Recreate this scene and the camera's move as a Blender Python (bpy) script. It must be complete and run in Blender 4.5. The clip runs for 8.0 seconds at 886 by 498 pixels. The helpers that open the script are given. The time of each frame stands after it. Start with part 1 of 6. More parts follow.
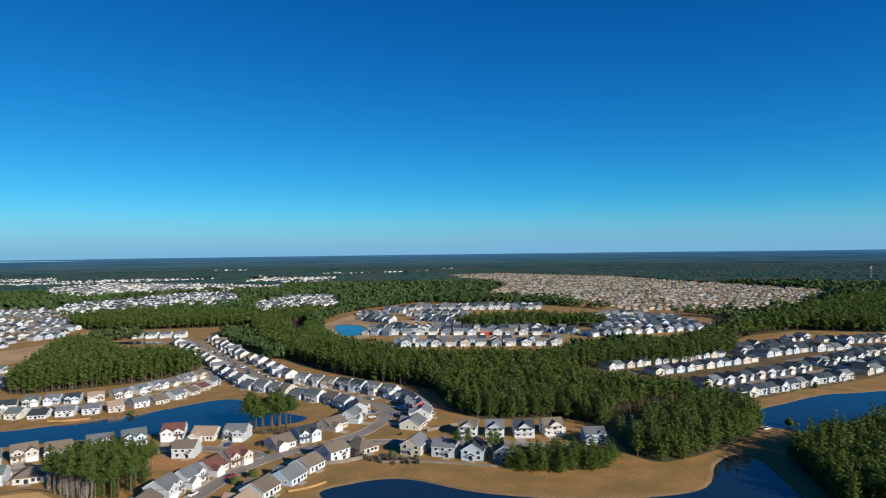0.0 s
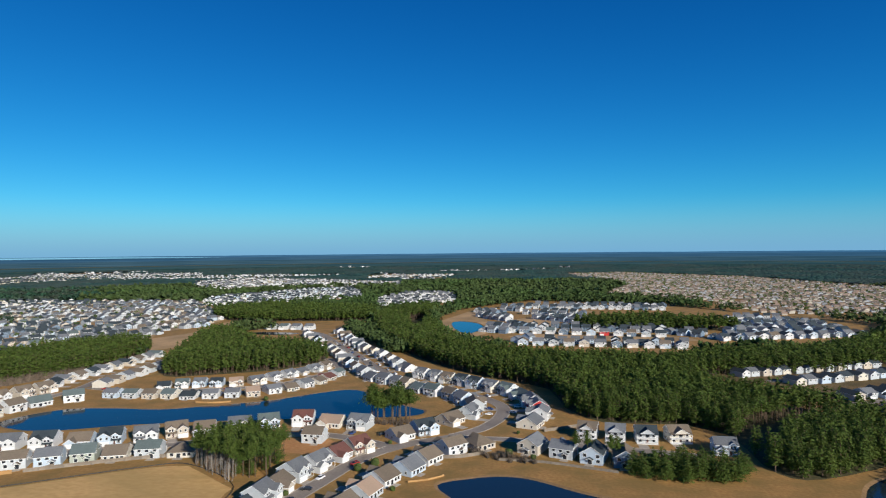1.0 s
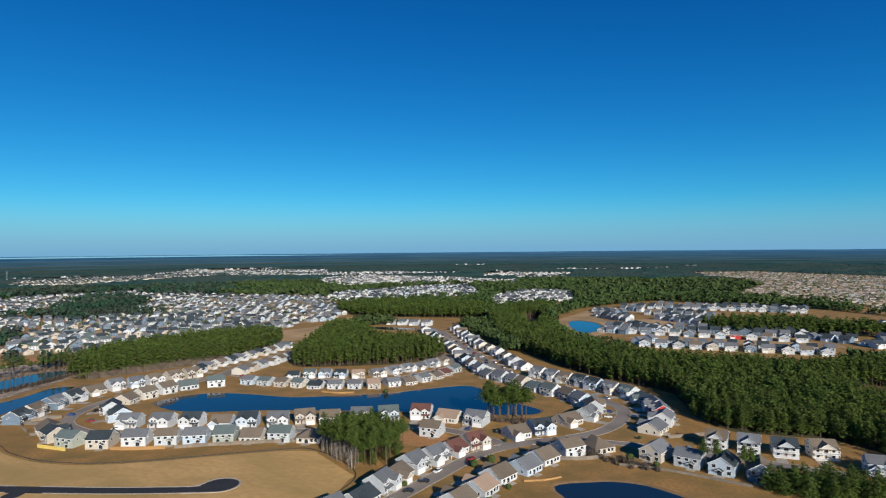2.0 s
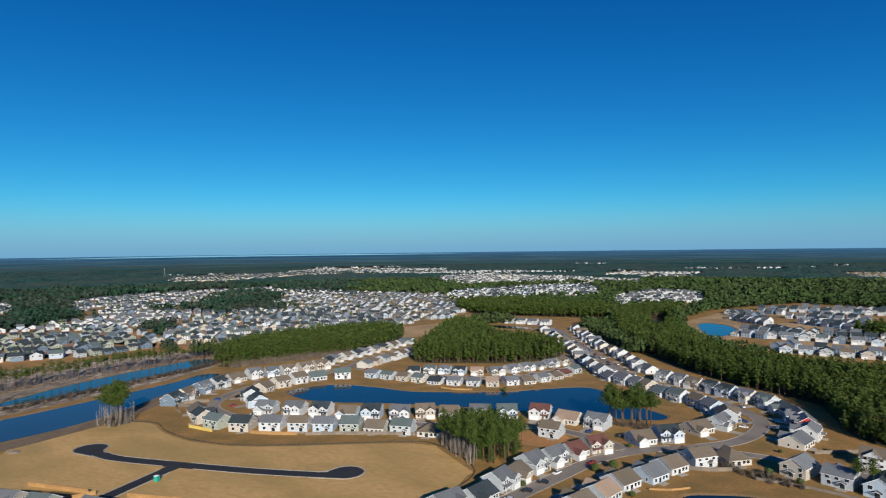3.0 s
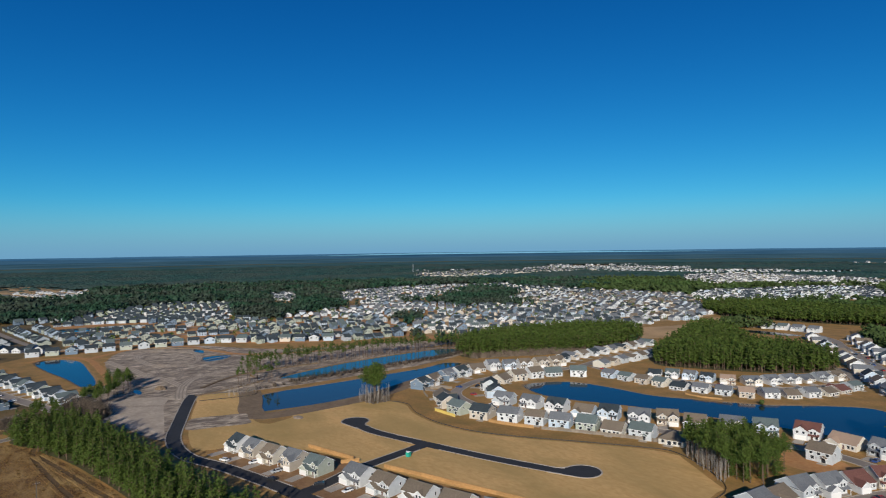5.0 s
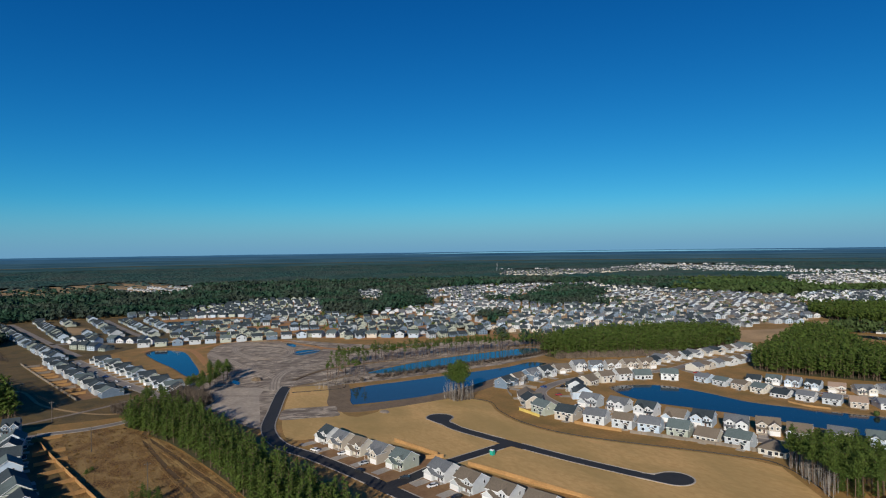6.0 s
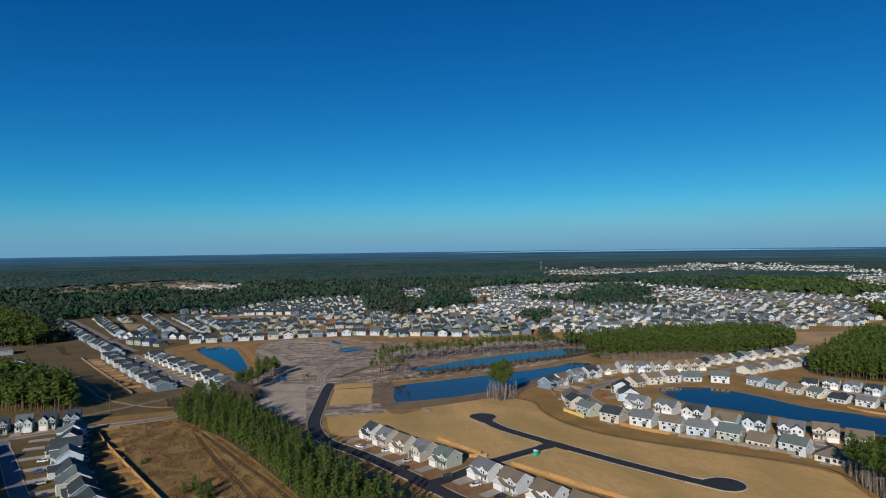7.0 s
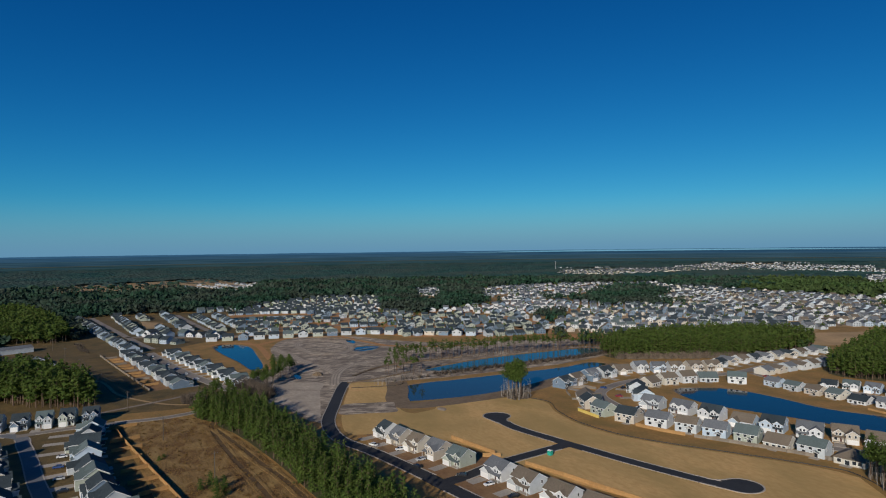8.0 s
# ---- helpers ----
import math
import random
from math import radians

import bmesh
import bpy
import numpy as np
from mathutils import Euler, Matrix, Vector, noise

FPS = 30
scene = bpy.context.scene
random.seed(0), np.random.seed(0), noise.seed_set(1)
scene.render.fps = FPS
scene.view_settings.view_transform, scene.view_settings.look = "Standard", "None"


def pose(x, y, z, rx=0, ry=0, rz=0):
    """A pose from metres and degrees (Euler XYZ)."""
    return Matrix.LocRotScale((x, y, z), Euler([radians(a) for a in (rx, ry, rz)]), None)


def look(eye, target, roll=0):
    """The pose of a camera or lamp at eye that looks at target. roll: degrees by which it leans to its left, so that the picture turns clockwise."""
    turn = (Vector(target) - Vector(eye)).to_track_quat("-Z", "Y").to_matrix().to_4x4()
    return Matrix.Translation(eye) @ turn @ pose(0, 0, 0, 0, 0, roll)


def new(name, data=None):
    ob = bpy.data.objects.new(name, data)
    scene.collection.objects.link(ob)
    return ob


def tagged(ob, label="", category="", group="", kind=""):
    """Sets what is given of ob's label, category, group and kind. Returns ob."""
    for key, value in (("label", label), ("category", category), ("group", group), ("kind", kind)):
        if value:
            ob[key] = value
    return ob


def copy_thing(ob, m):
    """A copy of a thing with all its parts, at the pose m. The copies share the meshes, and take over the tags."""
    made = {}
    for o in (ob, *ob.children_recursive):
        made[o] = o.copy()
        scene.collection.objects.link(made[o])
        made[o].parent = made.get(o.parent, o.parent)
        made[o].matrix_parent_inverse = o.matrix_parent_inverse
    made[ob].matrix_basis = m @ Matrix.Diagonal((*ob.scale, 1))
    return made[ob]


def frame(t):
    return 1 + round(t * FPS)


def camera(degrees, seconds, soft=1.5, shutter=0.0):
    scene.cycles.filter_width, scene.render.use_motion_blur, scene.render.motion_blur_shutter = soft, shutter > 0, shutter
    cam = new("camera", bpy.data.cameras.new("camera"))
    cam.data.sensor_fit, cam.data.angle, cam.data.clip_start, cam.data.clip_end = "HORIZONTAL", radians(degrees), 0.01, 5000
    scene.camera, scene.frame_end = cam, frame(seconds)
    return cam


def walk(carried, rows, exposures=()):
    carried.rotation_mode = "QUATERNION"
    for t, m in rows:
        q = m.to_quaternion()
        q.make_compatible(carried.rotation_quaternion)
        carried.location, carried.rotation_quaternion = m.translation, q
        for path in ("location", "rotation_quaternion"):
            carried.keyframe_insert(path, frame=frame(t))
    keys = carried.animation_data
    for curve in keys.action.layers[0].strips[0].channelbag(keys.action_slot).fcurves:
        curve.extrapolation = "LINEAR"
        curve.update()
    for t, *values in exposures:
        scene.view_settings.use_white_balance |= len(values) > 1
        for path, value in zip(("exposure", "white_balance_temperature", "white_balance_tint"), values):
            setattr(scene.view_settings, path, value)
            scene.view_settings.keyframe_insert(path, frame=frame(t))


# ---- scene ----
cam = camera(71.43, 8.0, soft=1.12, shutter=0.2)
# seconds, x, y, z, yaw, pitch, roll: a drone that hovers and pans to its left
ROWS = [
    (0.0, 0.00, 0.00, 100.0, 0.00, 0.21, 0.72),
    (0.5, -0.15, 0.00, 100.05, 5.42, 0.18, 0.60),
    (1.0, -0.46, 0.05, 100.02, 10.80, 0.12, 0.52),
    (1.5, -0.75, 0.33, 99.90, 16.10, 0.06, 0.50),
    (3.0, -0.90, 1.15, 99.37, 32.47, 0.03, 0.69),
    (3.5, -1.15, 1.27, 99.10, 37.84, 0.06, 0.71),
    (4.0, -1.50, 1.35, 98.90, 43.11, 0.11, 0.74),
    (4.5, -1.85, 1.35, 98.80, 48.49, 0.09, 0.77),
    (5.0, -2.10, 1.30, 98.75, 54.00, 0.05, 0.78),
    (6.5, -2.42, 1.40, 98.37, 64.17, 0.01, 0.74),
    (7.0, -2.50, 1.45, 98.31, 65.81, -0.01, 0.74),
    (7.5, -2.51, 1.55, 98.24, 66.77, -0.03, 0.73),
    (8.0, -2.51, 1.70, 98.11, 67.14, -0.05, 0.71),
]
walk(cam, [(t, pose(x, y, z, 90 + pitch, roll, yaw)) for t, x, y, z, yaw, pitch, roll in ROWS],
     exposures=[(0.0, 0.25), (1.5, 0.15), (3.5, 0.03), (5.0, -0.07), (6.5, -0.16), (7.0, -0.17), (7.5, -0.18), (8.0, -0.42)])

# ---- world and sun: a low winter sun behind the drone's right shoulder ----
SUN_EL, SUN_AZ = 21.5, 134.0
world = bpy.data.worlds.new("world")
scene.world = world
world.use_nodes = True
wn = world.node_tree
sky = wn.nodes.new("ShaderNodeTexSky")
sky.sky_type = "NISHITA"
sky.sun_disc = False
sky.sun_elevation, sky.sun_rotation = radians(SUN_EL), radians(SUN_AZ)
sky.altitude, sky.air_density, sky.dust_density, sky.ozone_density = 100.0, 0.8, 0.2, 3.0
background = wn.nodes["Background"]
background.inputs["Strength"].default_value = 0.1
# dry winter air: the sky alters with height far more than with the compass, so most of it is read along one bearing
bearing, across, flat, near_flat, even = (wn.nodes.new(k) for k in ("ShaderNodeTexCoord", "ShaderNodeSeparateXYZ", "ShaderNodeMath", "ShaderNodeCombineXYZ", "ShaderNodeTexSky"))
even.sky_type, even.sun_disc = "NISHITA", False
even.sun_elevation, even.sun_rotation = sky.sun_elevation, sky.sun_rotation
even.altitude, even.air_density, even.dust_density, even.ozone_density = sky.altitude, sky.air_density, sky.dust_density, sky.ozone_density
wn.links.new(bearing.outputs["Generated"], across.inputs[0])
squares = [wn.nodes.new("ShaderNodeMath") for _ in range(2)]
for k, q in enumerate(squares):
    q.operation = "POWER"
    q.inputs[1].default_value = 2.0
    absolute = wn.nodes.new("ShaderNodeMath")
    absolute.operation = "ABSOLUTE"
    wn.links.new(across.outputs[k], absolute.inputs[0])
    wn.links.new(absolute.outputs[0], q.inputs[0])
total = wn.nodes.new("ShaderNodeMath")
total.operation, flat.operation = "ADD", "SQRT"
wn.links.new(squares[0].outputs[0], total.inputs[0])
wn.links.new(squares[1].outputs[0], total.inputs[1])
wn.links.new(total.outputs[0], flat.inputs[0])
for k, v in enumerate((math.sin(radians(SUN_AZ - 147)), math.cos(radians(SUN_AZ - 147)))):
    scale = wn.nodes.new("ShaderNodeMath")
    scale.operation = "MULTIPLY"
    scale.inputs[1].default_value = v
    wn.links.new(flat.outputs[0], scale.inputs[0])
    wn.links.new(scale.outputs[0], near_flat.inputs[k])
wn.links.new(across.outputs["Z"], near_flat.inputs[2])
wn.links.new(near_flat.outputs[0], even.inputs[0])
calm = wn.nodes.new("ShaderNodeMix")
calm.data_type = "RGBA"
calm.inputs[0].default_value = 0.4
wn.links.new(sky.outputs[0], calm.inputs[6])
wn.links.new(even.outputs[0], calm.inputs[7])
# a deep, clean winter blue: each channel of the sky deepened by its own power
split, join = wn.nodes.new("ShaderNodeSeparateColor"), wn.nodes.new("ShaderNodeCombineColor")
wn.links.new(calm.outputs[2], split.inputs[0])
for channel, power, gain in ((0, 2.4, 5.2), (1, 1.3, 7.5), (2, 1.0, 8.8)):
    scaled, deep, back = (wn.nodes.new("ShaderNodeMath") for _ in range(3))
    scaled.operation, deep.operation, back.operation = "MULTIPLY", "POWER", "MULTIPLY"
    scaled.inputs[1].default_value, deep.inputs[1].default_value, back.inputs[1].default_value = 0.1, power, gain
    wn.links.new(split.outputs[channel], scaled.inputs[0])
    wn.links.new(scaled.outputs[0], deep.inputs[0])
    wn.links.new(deep.outputs[0], back.inputs[0])
    wn.links.new(back.outputs[0], join.inputs[channel])
# pale haze low over the horizon
ways, parts, low, haze = (wn.nodes.new(k) for k in ("ShaderNodeTexCoord", "ShaderNodeSeparateXYZ", "ShaderNodeMapRange", "ShaderNodeMix"))
low.interpolation_type = "SMOOTHSTEP"
low.inputs["From Min"].default_value, low.inputs["From Max"].default_value = 0.085, -0.02
haze.data_type = "RGBA"
haze.inputs[7].default_value = (1.6, 3.7, 5.8, 1)
wn.links.new(ways.outputs["Generated"], parts.inputs[0])
wn.links.new(parts.outputs["Z"], low.inputs[0])
wn.links.new(low.outputs[0], haze.inputs[0])
wn.links.new(join.outputs[0], haze.inputs[6])
wn.links.new(haze.outputs[2], background.inputs["Color"])

sun_way = Vector((math.sin(radians(SUN_AZ)) * math.cos(radians(SUN_EL)),
                  math.cos(radians(SUN_AZ)) * math.cos(radians(SUN_EL)), math.sin(radians(SUN_EL))))
sun_data = bpy.data.lights.new("sun", "SUN")
sun_data.energy, sun_data.angle, sun_data.color = 5.0, radians(0.53), (1.0, 0.935, 0.825)
sun = new("sun", sun_data)
sun.matrix_world = look(sun_way * 900, (0, 0, 0))

# ---- materials ----
def mat(name, c1, c2, size=1.0, rough=0.9, c3=None, size3=40.0, amount3=0.5, bump=0.0, bump_size=None,
        per_object=0.0, per_island=0.0, boards=0.0, gloss=0.3, stretch=(1, 1, 1), swirl=0.0, thin=0.0, crisp=0.18):
    """Two tones mixed by fine noise, a third by broad noise; light or dark variation by object or by island; board lines as relief."""
    m = bpy.data.materials.new(name)
    m.use_nodes = True
    t = m.node_tree
    link, add = t.links.new, t.nodes.new
    p = t.nodes["Principled BSDF"]
    p.inputs["Roughness"].default_value = rough
    p.inputs["Specular IOR Level"].default_value = gloss
    co = add("ShaderNodeTexCoord")
    mp = add("ShaderNodeMapping")
    mp.inputs["Scale"].default_value = stretch
    link(co.outputs["Object"], mp.inputs[0])
    def noise_tex(s, detail):
        n = add("ShaderNodeTexNoise")
        n.inputs["Scale"].default_value = 1.0 / s
        n.inputs["Detail"].default_value = detail
        n.inputs["Distortion"].default_value = swirl
        link(mp.outputs[0], n.inputs["Vector"])
        r = add("ShaderNodeMapRange")
        r.inputs["From Min"].default_value, r.inputs["From Max"].default_value = 0.5 - crisp, 0.5 + crisp
        link(n.outputs[0], r.inputs[0])
        return r.outputs[0]
    def mixed(a, b, f):
        x = add("ShaderNodeMix")
        x.data_type = "RGBA"
        for k, v in ((6, a), (7, b)):
            if isinstance(v, tuple):
                x.inputs[k].default_value = (*v, 1)
            else:
                link(v, x.inputs[k])
        link(f, x.inputs[0])
        return x.outputs[2]
    fine = noise_tex(size, 6)
    col = mixed(c1, c2, fine)
    if c3:
        f = add("ShaderNodeMath")
        f.operation = "MULTIPLY"
        f.inputs[1].default_value = amount3
        link(noise_tex(size3, 4), f.inputs[0])
        col = mixed(col, c3, f.outputs[0])
    for amount, kind in ((per_object, "ShaderNodeObjectInfo"), (per_island, "ShaderNodeNewGeometry")):
        if amount:
            n = add(kind)
            r = add("ShaderNodeMapRange")
            r.inputs["To Min"].default_value, r.inputs["To Max"].default_value = 1 - amount, 1 + amount
            link(n.outputs["Random" if kind == "ShaderNodeObjectInfo" else "Random Per Island"], r.inputs[0])
            h = add("ShaderNodeHueSaturation")
            link(r.outputs[0], h.inputs["Value"])
            link(col, h.inputs["Color"])
            col = h.outputs[0]
    link(col, p.inputs["Base Color"])
    if thin:  # leaves let some light through
        t_leaf, blend = add("ShaderNodeBsdfTranslucent"), add("ShaderNodeMixShader")
        blend.inputs[0].default_value = thin
        link(col, t_leaf.inputs[0])
        link(p.outputs[0], blend.inputs[1])
        link(t_leaf.outputs[0], blend.inputs[2])
        link(blend.outputs[0], t.nodes["Material Output"].inputs[0])
    if bump or boards:
        height = noise_tex(bump_size or size, 6)
        if boards:
            w = add("ShaderNodeTexWave")
            w.wave_type, w.bands_direction, w.wave_profile = "BANDS", "Z", "SAW"
            w.inputs["Scale"].default_value = 0.314 / boards
            w.inputs["Distortion"].default_value = 0.0
            link(co.outputs["Object"], w.inputs["Vector"])
            height = w.outputs["Fac"]
        b = add("ShaderNodeBump")
        b.inputs["Strength"].default_value = 0.5
        b.inputs["Distance"].default_value = bump or 0.02
        link(height, b.inputs["Height"])
        link(b.outputs[0], p.inputs["Normal"])
    return m


M = {}
M["grass"] = mat("dormant_grass", (0.320, 0.166, 0.050), (0.455, 0.250, 0.080), 1.6, c3=(0.225, 0.146, 0.044), size3=14, amount3=0.9, bump=0.12, crisp=0.17)
M["turf"] = mat("winter_turf", (0.134, 0.084, 0.029), (0.226, 0.143, 0.050), 1.4, c3=(0.080, 0.064, 0.025), size3=16, amount3=0.85, bump=0.2, swirl=0.8)
M["mud"] = mat("dark_mud_bank", (0.13, 0.088, 0.052), (0.215, 0.15, 0.092), 2.0, c3=(0.28, 0.20, 0.12), size3=9, amount3=0.6, bump=0.15)
M["mulch"] = mat("bare_brown_yard", (0.185, 0.092, 0.040), (0.27, 0.145, 0.064), 1.5, c3=(0.34, 0.21, 0.10), size3=8, amount3=0.6, bump=0.1)
M["lot"] = mat("bare_lot", (0.47, 0.29, 0.135), (0.58, 0.38, 0.195), 3.0, c3=(0.25, 0.17, 0.075), size3=50, amount3=0.8, bump=0.1)
M["woodfloor"] = mat("pine_floor", (0.065, 0.060, 0.026), (0.11, 0.088, 0.042), 2.5, c3=(0.06, 0.075, 0.026), size3=60, bump=0.2)
M["straw"] = mat("straw_field", (0.58, 0.340, 0.122), (0.70, 0.436, 0.172), 2.8, c3=(0.39, 0.262, 0.088), size3=38, amount3=0.9, bump=0.08, stretch=(0.7, 1.3, 1), swirl=0.6)
M["dirt"] = mat("graded_dirt", (0.21, 0.158, 0.112), (0.66, 0.532, 0.388), 6.0, c3=(0.14, 0.105, 0.078), size3=15, amount3=0.8, bump=0.35, stretch=(1.3, 0.55, 1), swirl=1.6, crisp=0.12)
M["pale_dirt"] = mat("pale_packed_dirt", (0.42, 0.335, 0.245), (0.58, 0.475, 0.358), 2.5, c3=(0.31, 0.25, 0.19), size3=11, amount3=0.7, bump=0.1)
M["wetdirt"] = mat("packed_dirt", (0.20, 0.155, 0.115), (0.29, 0.23, 0.175), 4.0, c3=(0.36, 0.29, 0.22), size3=18, bump=0.15)
M["scrub"] = mat("scrub_field", (0.088, 0.042, 0.013), (0.280, 0.150, 0.046), 1.1, c3=(0.40, 0.255, 0.092), size3=14, amount3=0.8, stretch=(1, 1.6, 1), crisp=0.12, bump=0.6, swirl=0.8)
M["track"] = mat("worn_track", (0.075, 0.045, 0.02), (0.13, 0.08, 0.038), 2.0, c3=(0.19, 0.12, 0.055), size3=9, bump=0.1)
M["bank"] = mat("sandy_bank", (0.23, 0.135, 0.06), (0.33, 0.205, 0.095), 1.5, c3=(0.16, 0.105, 0.045), size3=20, bump=0.1)
M["clay"] = mat("red_clay", (0.42, 0.185, 0.058), (0.51, 0.255, 0.095), 2.0, c3=(0.34, 0.19, 0.08), size3=15, bump=0.1)
M["asphalt_new"] = mat("new_asphalt", (0.022, 0.022, 0.024), (0.036, 0.036, 0.038), 1.5, 0.8, c3=(0.05, 0.048, 0.046), size3=20, amount3=0.6)
M["asphalt"] = mat("worn_asphalt", (0.255, 0.215, 0.175), (0.325, 0.278, 0.232), 1.2, 0.9, c3=(0.20, 0.168, 0.138), size3=18, amount3=0.8)
M["asphalt_blue"] = mat("dark_worn_asphalt", (0.17, 0.175, 0.18), (0.225, 0.23, 0.235), 1.2, 0.9, c3=(0.14, 0.142, 0.145), size3=14, amount3=0.8)
M["concrete"] = mat("concrete", (0.38, 0.33, 0.27), (0.49, 0.432, 0.358), 0.8, 0.85, c3=(0.29, 0.255, 0.215), size3=9, per_object=0.1)
M["bark"] = mat("pine_bark", (0.085, 0.055, 0.037), (0.16, 0.11, 0.078), 0.4, bump=0.05)
M["needles"] = mat("pine_needles", (0.059, 0.106, 0.021), (0.104, 0.156, 0.032), 1.2, 0.75, c3=(0.138, 0.170, 0.038), size3=7, amount3=0.5, per_island=0.22, gloss=0.15, thin=0.4)
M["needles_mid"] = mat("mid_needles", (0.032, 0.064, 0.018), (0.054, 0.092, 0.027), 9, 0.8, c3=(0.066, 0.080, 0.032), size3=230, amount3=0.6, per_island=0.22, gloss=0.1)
# pines and bare hardwoods, painted darker for the light's falloff to the west
M["needles_west"] = mat("dimmed_mixed_wood", (0.014, 0.042, 0.026), (0.030, 0.069, 0.040), 8, 0.85, c3=(0.058, 0.060, 0.050), size3=90, amount3=0.6, per_island=0.25, gloss=0.1, crisp=0.1)
# far foliage: aerial haze is put into the colour as a blue cast
M["needles_hazed"] = mat("hazed_far_needles", (0.014, 0.044, 0.040), (0.032, 0.078, 0.066), 45, 0.8, c3=(0.052, 0.070, 0.058), size3=240, amount3=0.8, per_island=0.1, gloss=0.1, crisp=0.11)
M["twigs"] = mat("bare_twigs", (0.10, 0.078, 0.060), (0.19, 0.15, 0.115), 1.0, per_island=0.3)
M["grey_wood"] = mat("dead_grey_wood", (0.20, 0.175, 0.15), (0.32, 0.285, 0.25), 0.8, per_island=0.2)
M["brush"] = mat("dark_wet_brush", (0.040, 0.031, 0.024), (0.085, 0.066, 0.052), 1.0, per_island=0.3)
M["shrub"] = mat("evergreen_shrub", (0.045, 0.070, 0.014), (0.085, 0.115, 0.026), 0.5, 0.8, per_island=0.35)

WALLS = {  # lap siding
    "w": mat("white_siding", (0.53, 0.54, 0.545), (0.61, 0.62, 0.625), 1.5, 0.7, boards=0.18, per_object=0.05),
    "c": mat("cream_siding", (0.54, 0.50, 0.42), (0.61, 0.57, 0.49), 1.5, 0.7, boards=0.18, per_object=0.06),
    "t": mat("tan_siding", (0.45, 0.40, 0.33), (0.52, 0.46, 0.38), 1.5, 0.7, boards=0.18, per_object=0.08),
    "g": mat("grey_siding", (0.41, 0.44, 0.46), (0.49, 0.52, 0.54), 1.5, 0.7, boards=0.18, per_object=0.08),
    "b": mat("pale_blue_siding", (0.40, 0.48, 0.56), (0.47, 0.55, 0.63), 1.5, 0.7, boards=0.18, per_object=0.08),
    "s": mat("sage_siding", (0.34, 0.37, 0.31), (0.40, 0.43, 0.36), 1.5, 0.7, boards=0.18, per_object=0.08),
    "k": mat("slate_blue_siding", (0.13, 0.18, 0.24), (0.17, 0.23, 0.30), 1.5, 0.7, boards=0.18, per_object=0.08),
    "r": mat("red_siding", (0.45, 0.04, 0.04), (0.55, 0.06, 0.05), 1.5, 0.7, boards=0.18),
}
WALL_WORD = {"w": "white", "c": "cream", "t": "tan", "g": "light grey", "b": "pale blue", "s": "sage", "k": "slate blue", "r": "red"}
ROOFS = {  # shingles
    "d": mat("charcoal_shingles", (0.024, 0.035, 0.042), (0.046, 0.060, 0.069), 0.5, 0.9, c3=(0.062, 0.078, 0.085), size3=6, bump=0.03, per_object=0.15),
    "g": mat("grey_shingles", (0.13, 0.138, 0.148), (0.19, 0.20, 0.21), 0.5, 0.9, c3=(0.115, 0.12, 0.13), size3=6, bump=0.03, per_object=0.15),
    "s": mat("green_grey_shingles", (0.095, 0.125, 0.122), (0.14, 0.175, 0.17), 0.5, 0.9, c3=(0.09, 0.11, 0.11), size3=6, bump=0.03, per_object=0.1),
    "n": mat("brown_shingles", (0.155, 0.122, 0.088), (0.215, 0.172, 0.128), 0.5, 0.9, c3=(0.13, 0.105, 0.08), size3=6, bump=0.03, per_object=0.12),
    "p": mat("tan_shingles", (0.34, 0.235, 0.165), (0.42, 0.30, 0.22), 0.5, 0.9, c3=(0.30, 0.22, 0.16), size3=6, bump=0.03),
    "r": mat("red_brown_shingles", (0.13, 0.055, 0.045), (0.19, 0.085, 0.065), 0.5, 0.9, c3=(0.11, 0.05, 0.045), size3=6, bump=0.03),
}
ROOF_WORD = {"d": "charcoal", "g": "grey", "s": "green-grey", "n": "brown", "p": "tan", "r": "red-brown"}
M["trim"] = mat("white_trim", (0.74, 0.74, 0.73), (0.80, 0.80, 0.79), 0.6, 0.6)
M["garage"] = mat("garage_panels", (0.70, 0.69, 0.67), (0.77, 0.76, 0.74), 0.8, 0.6, boards=0.5, per_object=0.12)
M["door"] = mat("painted_door", (0.10, 0.06, 0.05), (0.14, 0.08, 0.07), 0.5, 0.5, per_object=0.5)
M["fence"] = mat("cedar_fence", (0.36, 0.20, 0.075), (0.46, 0.27, 0.11), 0.8, c3=(0.28, 0.17, 0.08), size3=5, per_object=0.12)
M["fence_grey"] = mat("weathered_fence", (0.20, 0.165, 0.13), (0.28, 0.24, 0.19), 0.8, c3=(0.15, 0.12, 0.095), size3=5, per_object=0.15)
M["fence_yellow"] = mat("new_pine_fence", (0.60, 0.44, 0.10), (0.68, 0.52, 0.16), 0.8, per_object=0.05)
M["tuft"] = mat("dry_tuft", (0.23, 0.13, 0.042), (0.36, 0.23, 0.085), 1.0, per_island=0.3, thin=0.3)
M["silt"] = mat("silt_fabric", (0.035, 0.032, 0.028), (0.075, 0.065, 0.052), 0.8)
M["tyre"] = mat("tyre_rubber", (0.018, 0.018, 0.018), (0.03, 0.03, 0.03), 0.2)
M["steel"] = mat("galvanised_steel", (0.35, 0.36, 0.37), (0.45, 0.46, 0.47), 0.5, 0.45)
M["pole"] = mat("weathered_pole", (0.09, 0.07, 0.055), (0.14, 0.115, 0.09), 0.4)
M["toilet"] = mat("green_plastic", (0.02, 0.32, 0.24), (0.03, 0.38, 0.28), 0.6, 0.45)
